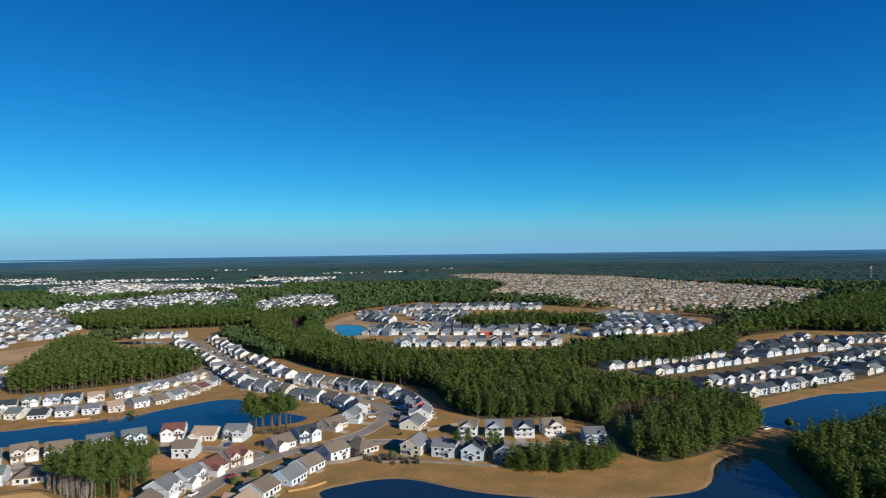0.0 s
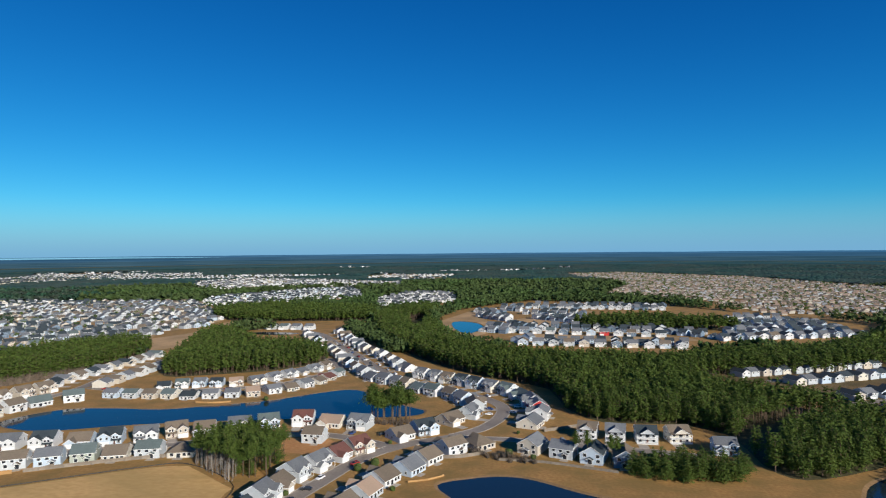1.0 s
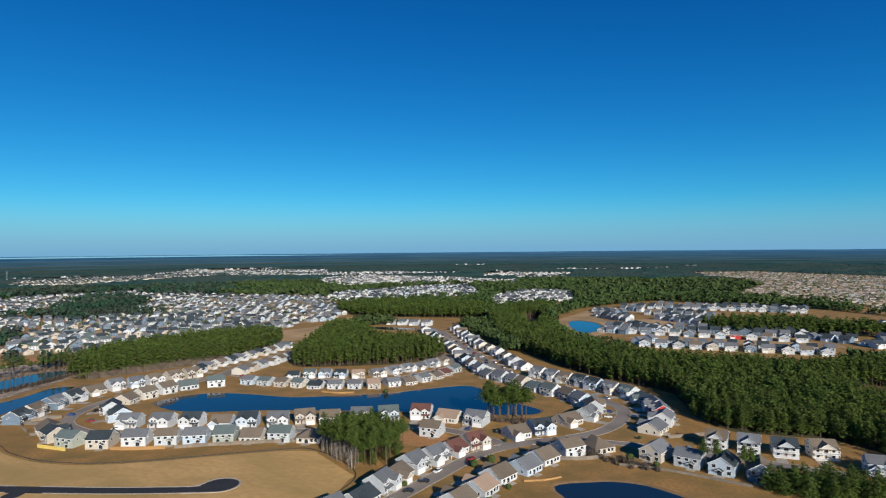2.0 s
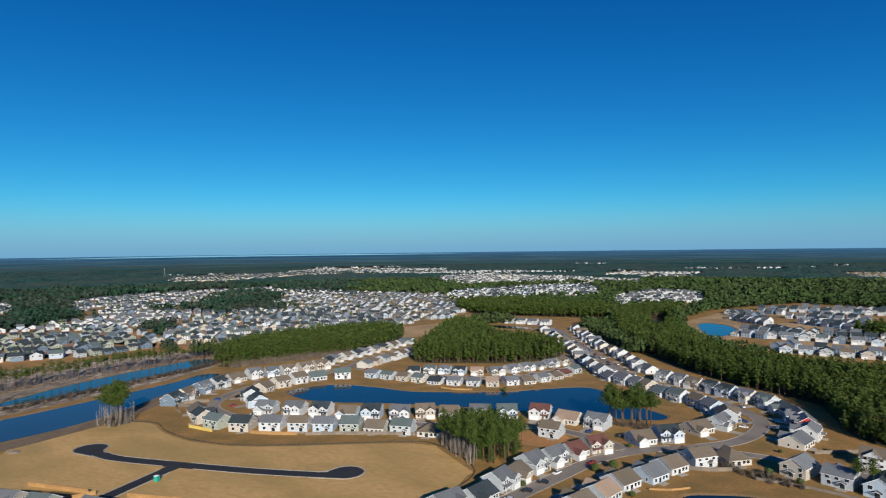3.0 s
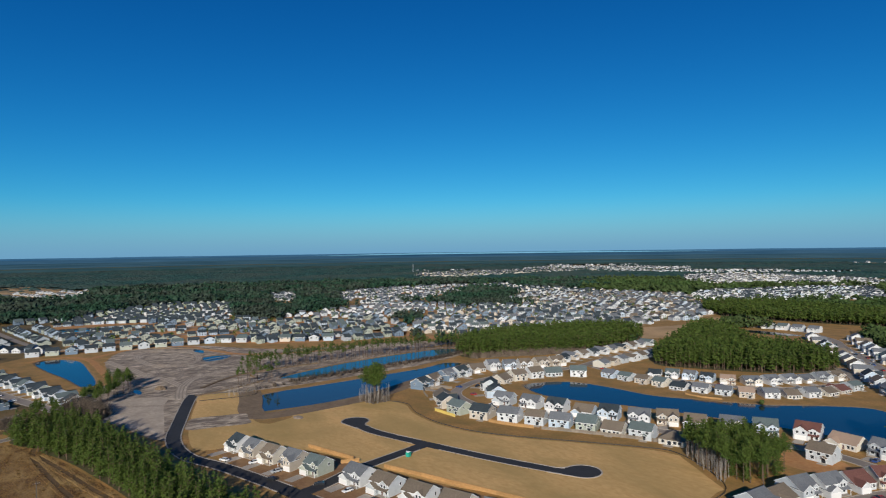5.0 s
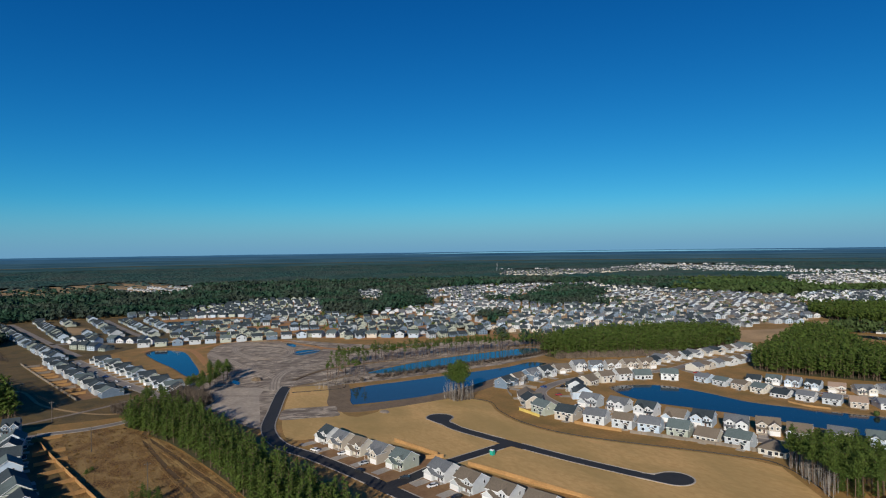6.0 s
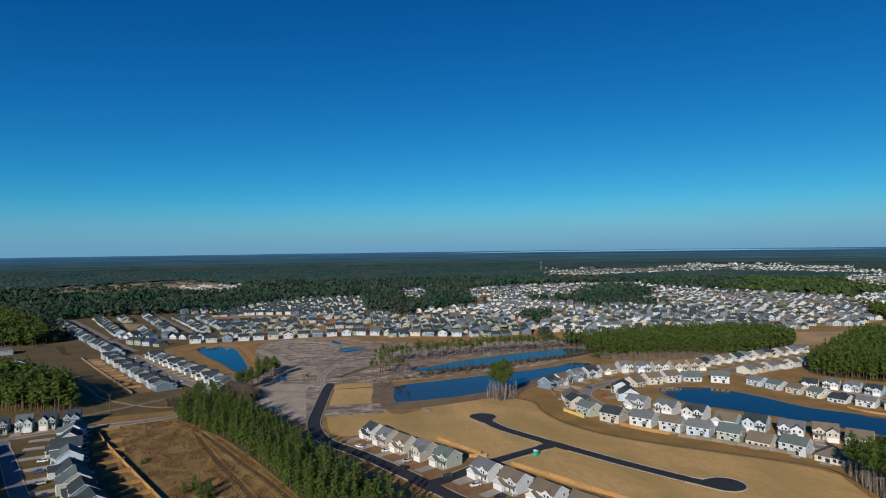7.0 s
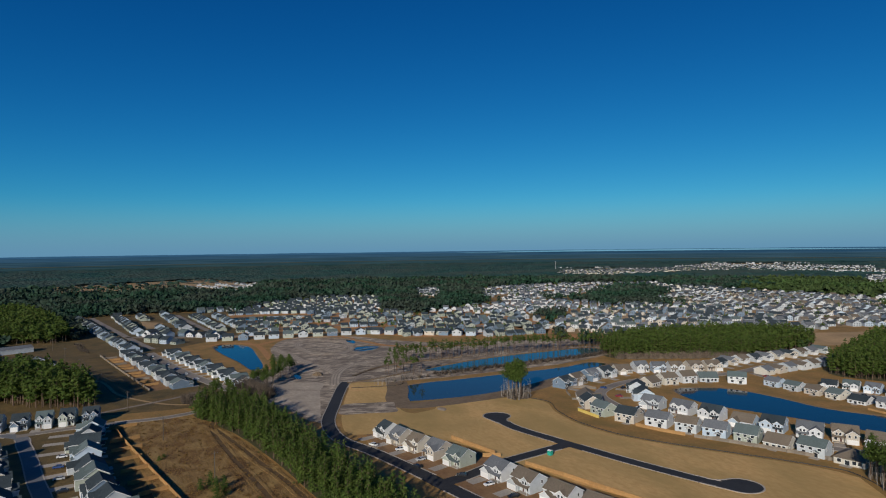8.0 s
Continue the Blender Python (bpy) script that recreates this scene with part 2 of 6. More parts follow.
PAINTS = {k: mat(n + "_car_paint", c, tuple(v * 1.12 for v in c), 0.8, 0.25, gloss=0.6) for k, n, c in (
    ("w", "white", (0.72, 0.72, 0.71)), ("d", "dark", (0.02, 0.022, 0.026)), ("s", "silver", (0.42, 0.43, 0.44)),
    ("r", "red", (0.30, 0.03, 0.025)), ("b", "blue", (0.04, 0.08, 0.22)))}


def glass_mat():
    m = bpy.data.materials.new("window_glass")
    m.use_nodes = True
    p = m.node_tree.nodes["Principled BSDF"]
    p.inputs["Base Color"].default_value = (0.025, 0.03, 0.038, 1)
    p.inputs["Roughness"].default_value = 0.06
    p.inputs["Specular IOR Level"].default_value = 0.6
    return m


def water_mat(name="pond_water", colour=(0.010, 0.022, 0.036), rough=0.07):
    m = bpy.data.materials.new(name)
    m.use_nodes = True
    t = m.node_tree
    p = t.nodes["Principled BSDF"]
    p.inputs["Base Color"].default_value = (*colour, 1)
    p.inputs["Roughness"].default_value = rough
    p.inputs["IOR"].default_value = 1.33
    co, n, b = (t.nodes.new(k) for k in ("ShaderNodeTexCoord", "ShaderNodeTexNoise", "ShaderNodeBump"))
    n.inputs["Scale"].default_value, n.inputs["Detail"].default_value = 0.35, 4
    b.inputs["Strength"].default_value, b.inputs["Distance"].default_value = 0.12, 0.12
    t.links.new(co.outputs["Object"], n.inputs["Vector"])
    t.links.new(n.outputs[0], b.inputs["Height"])
    t.links.new(b.outputs[0], p.inputs["Normal"])
    return m


M["glass"] = glass_mat()
M["water"] = water_mat()
M["water_silty"] = water_mat("silty_water", (0.034, 0.050, 0.060), 0.03)
M["water_pale"] = water_mat("pale_green_blue_water", (0.030, 0.105, 0.125), 0.05)

# ---- geometry helpers ----


def spline(pts, closed=False, n=6):
    """Catmull-Rom curve through a few control points."""
    out, k = [], len(pts)
    for i in range(k if closed else k - 1):
        if closed:
            a, b, c, d = (Vector((*pts[(i + j) % k], 0)) for j in (-1, 0, 1, 2))
        else:
            a, b, c, d = (Vector((*pts[min(max(i + j, 0), k - 1)], 0)) for j in (-1, 0, 1, 2))
        for s in range(n):
            u = s / n
            q = 0.5 * ((2 * b) + (c - a) * u + (2 * a - 5 * b + 4 * c - d) * u * u + (3 * b - a - 3 * c + d) * u ** 3)
            out.append((q.x, q.y))
    if not closed:
        out.append(tuple(pts[-1]))
    return out


def inside(x, y, poly):
    hit, j = False, len(poly) - 1
    for i in range(len(poly)):
        (xi, yi), (xj, yj) = poly[i], poly[j]
        if (yi > y) != (yj > y) and x < (xj - xi) * (y - yi) / (yj - yi) + xi:
            hit = not hit
        j = i
    return hit


class Shell:
    """Collects the faces of one mesh."""

    def __init__(self):
        self.v, self.f, self.m = [], [], []

    def add(self, verts, faces, mi=0):
        o = len(self.v)
        self.v += [tuple(p) for p in verts]
        self.f += [tuple(i + o for i in f) for f in faces]
        self.m += [mi] * len(faces)
        return self

    def box(self, x0, x1, y0, y1, z0, z1, mi=0):
        v = [(x, y, z) for z in (z0, z1) for y in (y0, y1) for x in (x0, x1)]
        return self.add(v, [(0, 2, 3, 1), (4, 5, 7, 6), (0, 1, 5, 4), (2, 6, 7, 3), (0, 4, 6, 2), (1, 3, 7, 5)], mi)

    def gable_body(self, x0, x1, y0, y1, z0, z1, rise, axis, mi=0):
        """Walls up to the eaves, with gable ends; the ridge runs along axis."""
        if axis == "x":
            ym = (y0 + y1) / 2
            v = [(x, y, z) for x in (x0, x1) for y, z in ((y0, z0), (y1, z0), (y1, z1), (ym, z1 + rise), (y0, z1))]
        else:
            xm = (x0 + x1) / 2
            v = [(x, y, z) for y in (y1, y0) for x, z in ((x0, z0), (x1, z0), (x1, z1), (xm, z1 + rise), (x0, z1))]
        return self.add(v, [(0, 4, 3, 2, 1), (5, 6, 7, 8, 9), (0, 1, 6, 5), (1, 2, 7, 6), (4, 0, 5, 9), (2, 3, 8, 7), (3, 4, 9, 8)], mi)

    def gable_roof(self, x0, x1, y0, y1, z1, rise, axis, over=0.35, thick=0.24, mi=0, edge=None):
        """Two sloping slabs that meet in the ridge, past the walls by the overhang."""
        if axis == "x":
            half = (y1 - y0) / 2
            s, mid, a, b = rise / half, (y0 + y1) / 2, x0 - over, x1 + over
            sec = [(-half - over, z1 - s * over), (0, z1 + rise), (half + over, z1 - s * over)]
            p = lambda t, o, z: (t, mid + o, z)
        else:
            half = (x1 - x0) / 2
            s, mid, a, b = rise / half, (x0 + x1) / 2, y1 + over, y0 - over
            sec = [(-half - over, z1 - s * over), (0, z1 + rise), (half + over, z1 - s * over)]
            p = lambda t, o, z: (mid + o, t, z)
        v = [p(t, o, z + dz) for t in (a, b) for dz in (0.03, 0.03 + thick) for o, z in sec]
        self.add(v, [(3, 9, 10, 4), (4, 10, 11, 5), (0, 1, 7, 6), (1, 2, 8, 7), (0, 3, 4, 1), (1, 4, 5, 2),
                            (6, 7, 10, 9), (7, 8, 11, 10), (0, 6, 9, 3), (2, 5, 11, 8)], mi)
        if edge is not None:  # painted boards along eaves and gables
            self.m[-8:] = [edge] * 8
        return self

    def hip_roof(self, x0, x1, y0, y1, z1, rise, over=0.4, thick=0.18, mi=0):
        x0, x1, y0, y1 = x0 - over, x1 + over, y0 - over, y1 + over
        w, d = x1 - x0, y1 - y0
        e = min(w, d) / 2
        if w >= d:
            r = [(x0 + e, (y0 + y1) / 2), (x1 - e, (y0 + y1) / 2)]
        else:
            r = [((x0 + x1) / 2, y0 + e), ((x0 + x1) / 2, y1 - e)]
        lo = [(x0, y0), (x1, y0), (x1, y1), (x0, y1)]
        v = [(*q, z1 - 0.1) for q in lo] + [(*q, z1 - 0.1 + thick) for q in lo] + [(*q, z1 + rise) for q in r]
        f = [(3, 2, 1, 0), (0, 1, 5, 4), (1, 2, 6, 5), (2, 3, 7, 6), (3, 0, 4, 7)]
        f += [(4, 5, 9, 8), (5, 6, 9), (6, 7, 8, 9), (7, 4, 8)] if w >= d else [(4, 5, 8), (5, 6, 9, 8), (6, 7, 9), (7, 4, 8, 9)]
        return self.add(v, f, mi)

    def tube(self, p, q, r0, r1, n=6, mi=0):
        p, q = Vector(p), Vector(q)
        a = (q - p).orthogonal().normalized()
        b = (q - p).normalized().cross(a)
        v = [c + (a * math.cos(6.2832 * i / n) + b * math.sin(6.2832 * i / n)) * r for c, r in ((p, r0), (q, r1)) for i in range(n)]
        f = [(i, (i + 1) % n, n + (i + 1) % n, n + i) for i in range(n)] + [tuple(range(n))[::-1], tuple(range(n, 2 * n))]
        return self.add(v, f, mi)

    def mesh(self, name, mats):
        me = bpy.data.meshes.new(name)
        me.from_pydata(self.v, [], self.f)
        for m in (mats if isinstance(mats, (list, tuple)) else [mats]):
            me.materials.append(m)
        me.polygons.foreach_set("material_index", self.m)
        me.update()
        return me


def part(name, shell, material, parent, label=""):
    """Links a shell (or a shared mesh) as one mesh object under a thing or a part."""
    data = shell if isinstance(shell, bpy.types.Mesh) else shell.mesh(name, material)
    ob = new(name, data)
    ob.parent = parent
    if label:
        ob["label"] = label
    return ob


def thing(name, label, category, group="", m=None, kind=""):
    ob = new(name)
    ob.empty_display_size = 0.3
    if m is not None:
        ob.matrix_basis = m
    return tagged(ob, label, category, group, kind)


def setting(name, shell, material, label, category=""):
    data = shell if isinstance(shell, bpy.types.Mesh) else shell.mesh(name, material)
    return tagged(new(name, data), label, category, kind="structure")


def sheet(name, outer, z, material, label, holes=(), category="ground", skirt=0.0):
    """A flat sheet inside an outline, less its holes; skirt: how far its edges slope down outside and in the holes."""
    bm = bmesh.new()
    rings = []
    for ring in (outer, *holes):
        vs = [bm.verts.new((x, y, z)) for x, y in ring]
        for i in range(len(vs)):
            bm.edges.new((vs[i - 1], vs[i]))
        rings.append(vs)
    bmesh.ops.triangle_fill(bm, use_beauty=True, edges=bm.edges[:])
    if skirt:
        for vs in rings[1:]:
            n = len(vs)
            c = sum((v.co for v in vs), Vector()) / n
            area = sum(vs[i - 1].co.x * vs[i].co.y - vs[i].co.x * vs[i - 1].co.y for i in range(n))
            low = []
            for i in range(n):
                t = vs[(i + 1) % n].co - vs[i - 1].co
                nrm = Vector((-t.y, t.x, 0)).normalized() * (1 if area > 0 else -1)
                low.append(bm.verts.new(vs[i].co + nrm * 2.2 - Vector((0, 0, skirt))))
            for i in range(n):
                f = bm.faces.new((vs[i - 1], vs[i], low[i], low[i - 1]))
                f.material_index = 1
    bmesh.ops.recalc_face_normals(bm, faces=bm.faces[:])
    for f in bm.faces:
        if f.normal.z < 0:
            f.normal_flip()
    me = bpy.data.meshes.new(name)
    bm.to_mesh(me)
    bm.free()
    for m in (material if isinstance(material, (list, tuple)) else [material]):
        me.materials.append(m)
    return tagged(new(name, me), label, category, kind="structure")


def offset_line(line, d):
    out = []
    for i, (x, y) in enumerate(line):
        (ax, ay), (bx, by) = line[max(i - 1, 0)], line[min(i + 1, len(line) - 1)]
        l = math.hypot(bx - ax, by - ay) or 1.0
        out.append((x - (by - ay) / l * d, y + (bx - ax) / l * d))
    return out


def strip(shell, line, d0, d1, z0, z1, mi=0):
    """A long box along a line, from offset d0 to d1 and from z0 up to z1."""
    a, b = offset_line(line, d0), offset_line(line, d1)
    v = []
    for p, q in zip(a, b):
        v += [(*p, z0), (*p, z1), (*q, z1), (*q, z0)]
    f = []
    for i in range(len(line) - 1):
        o = 4 * i
        f += [(o, o + 1, o + 5, o + 4), (o + 1, o + 2, o + 6, o + 5), (o + 2, o + 3, o + 7, o + 6)]
    return shell.add(v, [g[::-1] for g in f] if d0 > d1 else f, mi)


JUNCTIONS = [(-81, 303, 7.5), (-346, 402, 7.0), (-62, 322, 6.5), (-261, 176, 6.0), (-241, 101, 7.5), (-396, -80, 7.0), (-408, -44, 6.0)]


def road(name, pts, width, material, label, z=0.08, kerb=True, n=6):
    """A road along a curve, with a raised kerb on both sides that stops at the junctions."""
    line = spline(pts, n=n)
    s = Shell()
    strip(s, line, width / 2, -width / 2, -0.02, z)
    ob = setting(name, s, material, label, "road")
    for side in ((1, -1) if kerb else ()):
        runs, run = [], []
        for p, q in zip(line, offset_line(line, side * width / 2)):
            if any(math.dist(q, j[:2]) < j[2] for j in JUNCTIONS):
                runs, run = runs + [run], []
            else:
                run.append(p)
        for run in runs + [run]:
            if len(run) > 1:
                k = Shell()
                strip(k, run, side * width / 2 + 0.55, side * width / 2, -0.02, z + 0.12)
                part("kerb", k, M["concrete"], ob, "pale concrete kerb")
    return line

# ---- the land ----
FAR_FLAT, FAR_END, FAR_RISE = 3300.0, 4900.0, 60.0


def lie(x, y):
    """Height of the land: level, then rising gently towards the horizon."""
    d = math.hypot(x, y)
    return -0.6 + (0 if d < FAR_FLAT else FAR_RISE * ((d - FAR_FLAT) / (FAR_END - FAR_FLAT)) ** 1.5)


def ground_mesh():
    s = Shell()
    rings, n = [0, 300, 600, 1000, 1600, 2300, 3300] + [3300 + 160 * i for i in range(1, 11)], 96
    for r in rings:
        for k in range(n):
            a = 2 * math.pi * k / n
            x, y = r * math.cos(a), r * math.sin(a)
            s.v.append((x, y, lie(x, y)))
    for i in range(len(rings) - 1):
        for k in range(n):
            a, b = i * n + k, i * n + (k + 1) % n
            f = (a, a + n, b + n, b)
            s.f.append(f if i else (f[0], f[1], f[2]))
            s.m.append(0)
    return s


setting("ground", ground_mesh(), M["woodfloor"], "dark wooded plain that reaches to the horizon", "ground")

POND_A = spline([(-53, 253), (-40, 270), (-17, 274), (14, 258), (50, 250), (83, 251), (108, 260), (124, 287), (140, 300), (149, 290),
                 (145, 255), (140, 222), (80, 205), (0, 212)], True, 5)
POND_B = spline([(175, 352), (188, 378), (219, 398), (254, 418), (285, 424), (330, 432), (345, 405), (300, 372), (252, 350), (215, 336), (192, 335)], True, 5)
POND_C = spline([(-328, 306), (-331, 325), (-315, 347), (-285, 354), (-254, 356), (-228, 369), (-196, 388), (-174, 411), (-150, 428), (-124, 412),
                 (-101, 390), (-84, 378), (-88, 364), (-118, 354), (-173, 342), (-243, 320), (-290, 299)], True, 5)
POND_2 = spline([(-421, 146), (-427, 165), (-427, 190), (-429, 240), (-432, 290), (-440, 319), (-424, 328), (-408, 287), (-392, 246), (-377, 208), (-373, 172), (-376, 140), (-381, 133), (-400, 138)], True, 5)
POND_3 = spline([(-470, 180), (-485, 212), (-497, 256), (-503, 313), (-503, 362), (-482, 370), (-470, 335), (-466, 291), (-461, 243), (-457, 201)], True, 5)
POND_W = spline([(-680, 28), (-690, 45), (-665, 64), (-600, 66), (-540, 64), (-530, 52), (-578, 44), (-630, 33)], True, 5)
POND_S = spline([(-600, 150), (-613, 168), (-605, 186), (-588, 175), (-582, 156)], True, 5)
POND_T = spline([(-742, 190), (-750, 215), (-735, 232), (-722, 205)], True, 5)
POND_G = spline([(-150, 836), (-141, 861), (-112, 839), (-98, 795), (-100, 762), (-111, 733), (-132, 765)], True, 5)
POND_M = spline([(-382, 700), (-372, 718), (-320, 716), (-318, 700), (-349, 690)], True, 5)
POND_N = spline([(-962, 70), (-960, 100), (-957, 150), (-935, 172), (-907, 148), (-908, 95), (-924, 68)], True, 5)
PONDS = [POND_A, POND_B, POND_C, POND_2, POND_3, POND_W, POND_S, POND_T, POND_G, POND_M, POND_N]

circle = [(1320 * math.cos(2 * math.pi * k / 72), 1320 * math.sin(2 * math.pi * k / 72)) for k in range(72)]
sheet("lawn", circle, 0.0, [M["grass"], M["bank"]], "brown dormant grass over level lots", holes=PONDS, skirt=0.55)
for pond in PONDS:
    kind, words = ("water_silty", "still silty pond with a bare bank") if pond is POND_2 else ("water_pale", "pale green-blue pond under slender pines") if pond is POND_3 else ("water", "still dark blue pond with a sandy bank")
    sheet("water", pond, -0.42, M[kind], words, category="pond")

# worked ground, lots and wood floors, each a few centimetres over the lawn
FIELD = spline([(-332, 99), (-345, 120), (-352, 142), (-362, 152), (-356, 200), (-338, 212), (-315, 205), (-285, 203), (-251, 214), (-195, 253), (-175, 261), (-169, 259), (-144, 243), (-138, 239),
                (-138, 234), (-137, 208), (-170, 178), (-205, 156), (-250, 140), (-285, 128)], True, 4)
sheet("field", FIELD, 0.05, M["straw"], "graded field sown with pale straw", category="field")
sheet("field", spline([(-322, 84), (-345, 83), (-390, 95), (-428, 108), (-446, 114), (-437, 141), (-408, 134), (-382, 126), (-352, 124), (-338, 140), (-322, 112)], True, 4), 0.06, M["straw"],
      "pale straw lots beside the new road", category="field")
sheet("dirt_lot", spline([(-387, 95), (-384, 110), (-379, 124), (-368, 122), (-356, 119), (-360, 102), (-364, 87), (-376, 89)], True, 4), 0.10, M["dirt"], "bare grey dirt strip on the straw", category="dirt")
DIRT = spline([(-466, 28), (-405, 55), (-352, 72), (-395, 92), (-432, 104), (-436, 145), (-455, 170), (-500, 168), (-514, 240), (-512, 320), (-530, 400), (-560, 380),
               (-592, 260), (-628, 215), (-690, 170), (-700, 110), (-640, 82), (-560, 74), (-510, 52)], True, 4)
sheet("dirt_lot", DIRT, 0.04, M["dirt"], "graded construction dirt with wheel tracks", holes=[POND_S], category="dirt")
sheet("dirt_lot", spline([(-455, 44), (-405, 58), (-362, 72), (-380, 78), (-430, 88), (-456, 95), (-466, 70)], True, 4), 0.07, M["pale_dirt"], "packed pale dirt beside the road", category="dirt")
def ruts(pts, sides, width, z):
    """Wheel ruts side by side along a curve."""
    line, s = spline(pts, n=9), Shell()
    for k in sides:
        strip(s, line, k + width / 2, k - width / 2, -0.02, z)
    setting("track", s, M["wetdirt"], "wheel ruts pressed into the dirt", "track")


HAUL = ([(-446, 102), (-470, 108), (-490, 115), (-511, 128), (-526, 155), (-536, 179), (-551, 217), (-560, 280), (-552, 350)],
        [(-640, 84), (-608, 88), (-589, 94), (-545, 99), (-519, 108), (-484, 112)],
        [(-677, 124), (-662, 146), (-640, 158), (-610, 156), (-587, 147), (-576, 130), (-590, 114), (-630, 108), (-660, 112), (-677, 124)])
for k, pts in enumerate(HAUL):
    road("haul_road", pts, (7.0, 5.5, 5.0)[k], M["pale_dirt"], "pale packed haul road over graded dirt", z=0.085 + 0.012 * k, kerb=False)
    ruts(pts, (-3.6, -1.1, 1.1, 3.4), 0.8, 0.13 + 0.012 * k)
for k, pts in enumerate(([(-452, 116), (-500, 150), (-514, 200), (-520, 300)], [(-470, 66), (-500, 84), (-540, 86), (-600, 78)], [(-480, 96), (-530, 122), (-575, 136), (-600, 190), (-570, 260)],
                         [(-690, 110), (-640, 96), (-600, 104), (-560, 110), (-515, 100)], [(-430, 92), (-440, 76), (-452, 60), (-470, 50)], [(-560, 160), (-585, 200), (-575, 240), (-548, 300)])):
    ruts(pts, (-1.0, 1.0), 0.9, 0.06 + 0.006 * k)
for pts in ([(-446, 112), (-451, 132), (-458, 150), (-466, 166)], [(-470, 122), (-500, 160), (-508, 230)], [(-700, 128), (-668, 168), (-628, 186)]):
    road("earth_ridge", pts, 2.6, M["mud"], "low ridge of dark earth pushed aside", z=0.7, kerb=False)
road("clay_bank", [(-668, 72), (-705, 113), (-694, 160), (-644, 177), (-605, 191), (-585, 212), (-572, 248), (-566, 290)], 7.0, M["clay"], "orange clay bank along the graded dirt", z=0.09, kerb=False)
road("clay_bank", [(-525, 56), (-540, 71), (-600, 73), (-668, 70), (-696, 50), (-684, 24)], 6.0, M["clay"], "orange clay bank of a pond", z=0.10, kerb=False)
road("mud_bank", [(-436, 146), (-410, 138), (-384, 129), (-366, 132), (-365, 172), (-370, 208), (-384, 246), (-400, 287), (-418, 336)], 15.0, M["mud"], "dark mud bank along a pond", z=0.07, kerb=False)
sheet("yard", spline([(-330, 92), (-318, 104), (-285, 126), (-262, 134), (-240, 141), (-200, 156), (-160, 168), (-130, 160), (-140, 136), (-180, 121), (-222, 109), (-254, 101), (-291, 90)], True, 4), 0.054, M["mulch"], "bare brown yards round new houses", category="yard")
sheet("mud_bank", [(-436, 150), (-434, 190), (-437, 240), (-440, 290), (-449, 325), (-456, 345), (-470, 388), (-500, 396), (-518, 330), (-518, 240), (-506, 168), (-455, 163)], 0.052, M["dirt"], "bare pale earth round a pond", holes=[POND_3], category="bank")
SCRUB = spline([(-392, -28), (-396, 5), (-360, 22), (-300, 38), (-250, 47), (-205, 58), (-170, 20), (-240, -2), (-300, -14), (-345, -22)], True, 4)
sheet("field", SCRUB, 0.05, M["scrub"], "rough rust-brown scrub field", category="field")
sheet("field", spline([(-421, 565), (-471, 628), (-452, 700), (-470, 800), (-430, 790), (-405, 700), (-395, 610)], True, 4), 0.05, M["lot"], "bare cleared lot", category="field")
sheet("field", spline([(-424, 24), (-462, 30), (-555, -2), (-660, -30), (-760, -24), (-900, -60), (-870, -130), (-790, -215), (-600, -215), (-440, -170), (-425, -60)], True, 4), 0.045, M["turf"], "mown strip under a power line", category="field")
sheet("clay_yard", spline([(-150, 306), (-138, 288), (-116, 288), (-112, 300), (-126, 312)], True, 4), 0.03, M["clay"], "bare red clay yard", category="yard")
PAINTED = [(-165, 1000), (-176, 880), (-160, 800), (-140, 720), (-100, 640), (-40, 590), (110, 590), (240, 632), (320, 720), (400, 850), (300, 990), (180, 1130), (-50, 1210), (-115, 1110)]
sheet("clay_yard", spline([(-60, 712), (-31, 737), (9, 733), (76, 728), (130, 733), (142, 701), (73, 695), (9, 700), (-36, 698)], True, 4), 0.06, M["lot"], "bare tan strip behind houses", category="yard")
sheet("clay_yard", spline([(-69, 881), (-38, 914), (-13, 875), (3, 820), (-34, 812), (-58, 839)], True, 4), 0.05, M["lot"], "bare tan lot among houses", category="yard")
sheet("clay_yard", spline([(-91, 1042), (-24, 1043), (42, 1024), (41, 990), (-23, 996), (-78, 985)], True, 4), 0.05, M["lot"], "bare tan strip before houses", category="yard")
sheet("pond_bank", spline([(-166, 840), (-158, 920), (-141, 1001), (-108, 878), (-74, 805), (-86, 740), (-108, 700), (-136, 750)], True, 4), 0.04, M["lot"], "bare tan bank round a pond", holes=[POND_G], category="bank")
sheet("clay_yard", [(-664, -70), (-652, -50), (-545, -19), (-489, -3), (-482, -20), (-520, -32), (-600, -54)], 0.06, M["mulch"], "fenced yards of bare red-brown earth", category="yard")
sheet("clay_yard", spline([(-740, 30), (-725, 205), (-650, 312), (-640, 290), (-705, 190), (-715, 60)], True, 4), 0.05, M["clay"], "bare clay strip behind houses", category="yard")
sheet("clay_yard", spline([(-545, 380), (-550, 440), (-580, 405), (-700, 395), (-690, 375), (-590, 385)], True, 4), 0.05, M["clay"], "bare clay strip behind houses", category="yard")

sheet("lots", spline([(-398, -30), (-345, -24), (-300, -15), (-240, -3), (-170, 18), (-150, -60), (-260, -110), (-420, -150), (-470, -130), (-425, -60)], True, 3), 0.03, M["turf"], "dull brown turf round new houses", category="lawn")

road("path", [(163, 368), (169, 350), (175, 342), (182, 333), (190, 325), (196, 316)], 3.6, M["bank"], "sandy path along a pond dam", z=0.06, kerb=False)

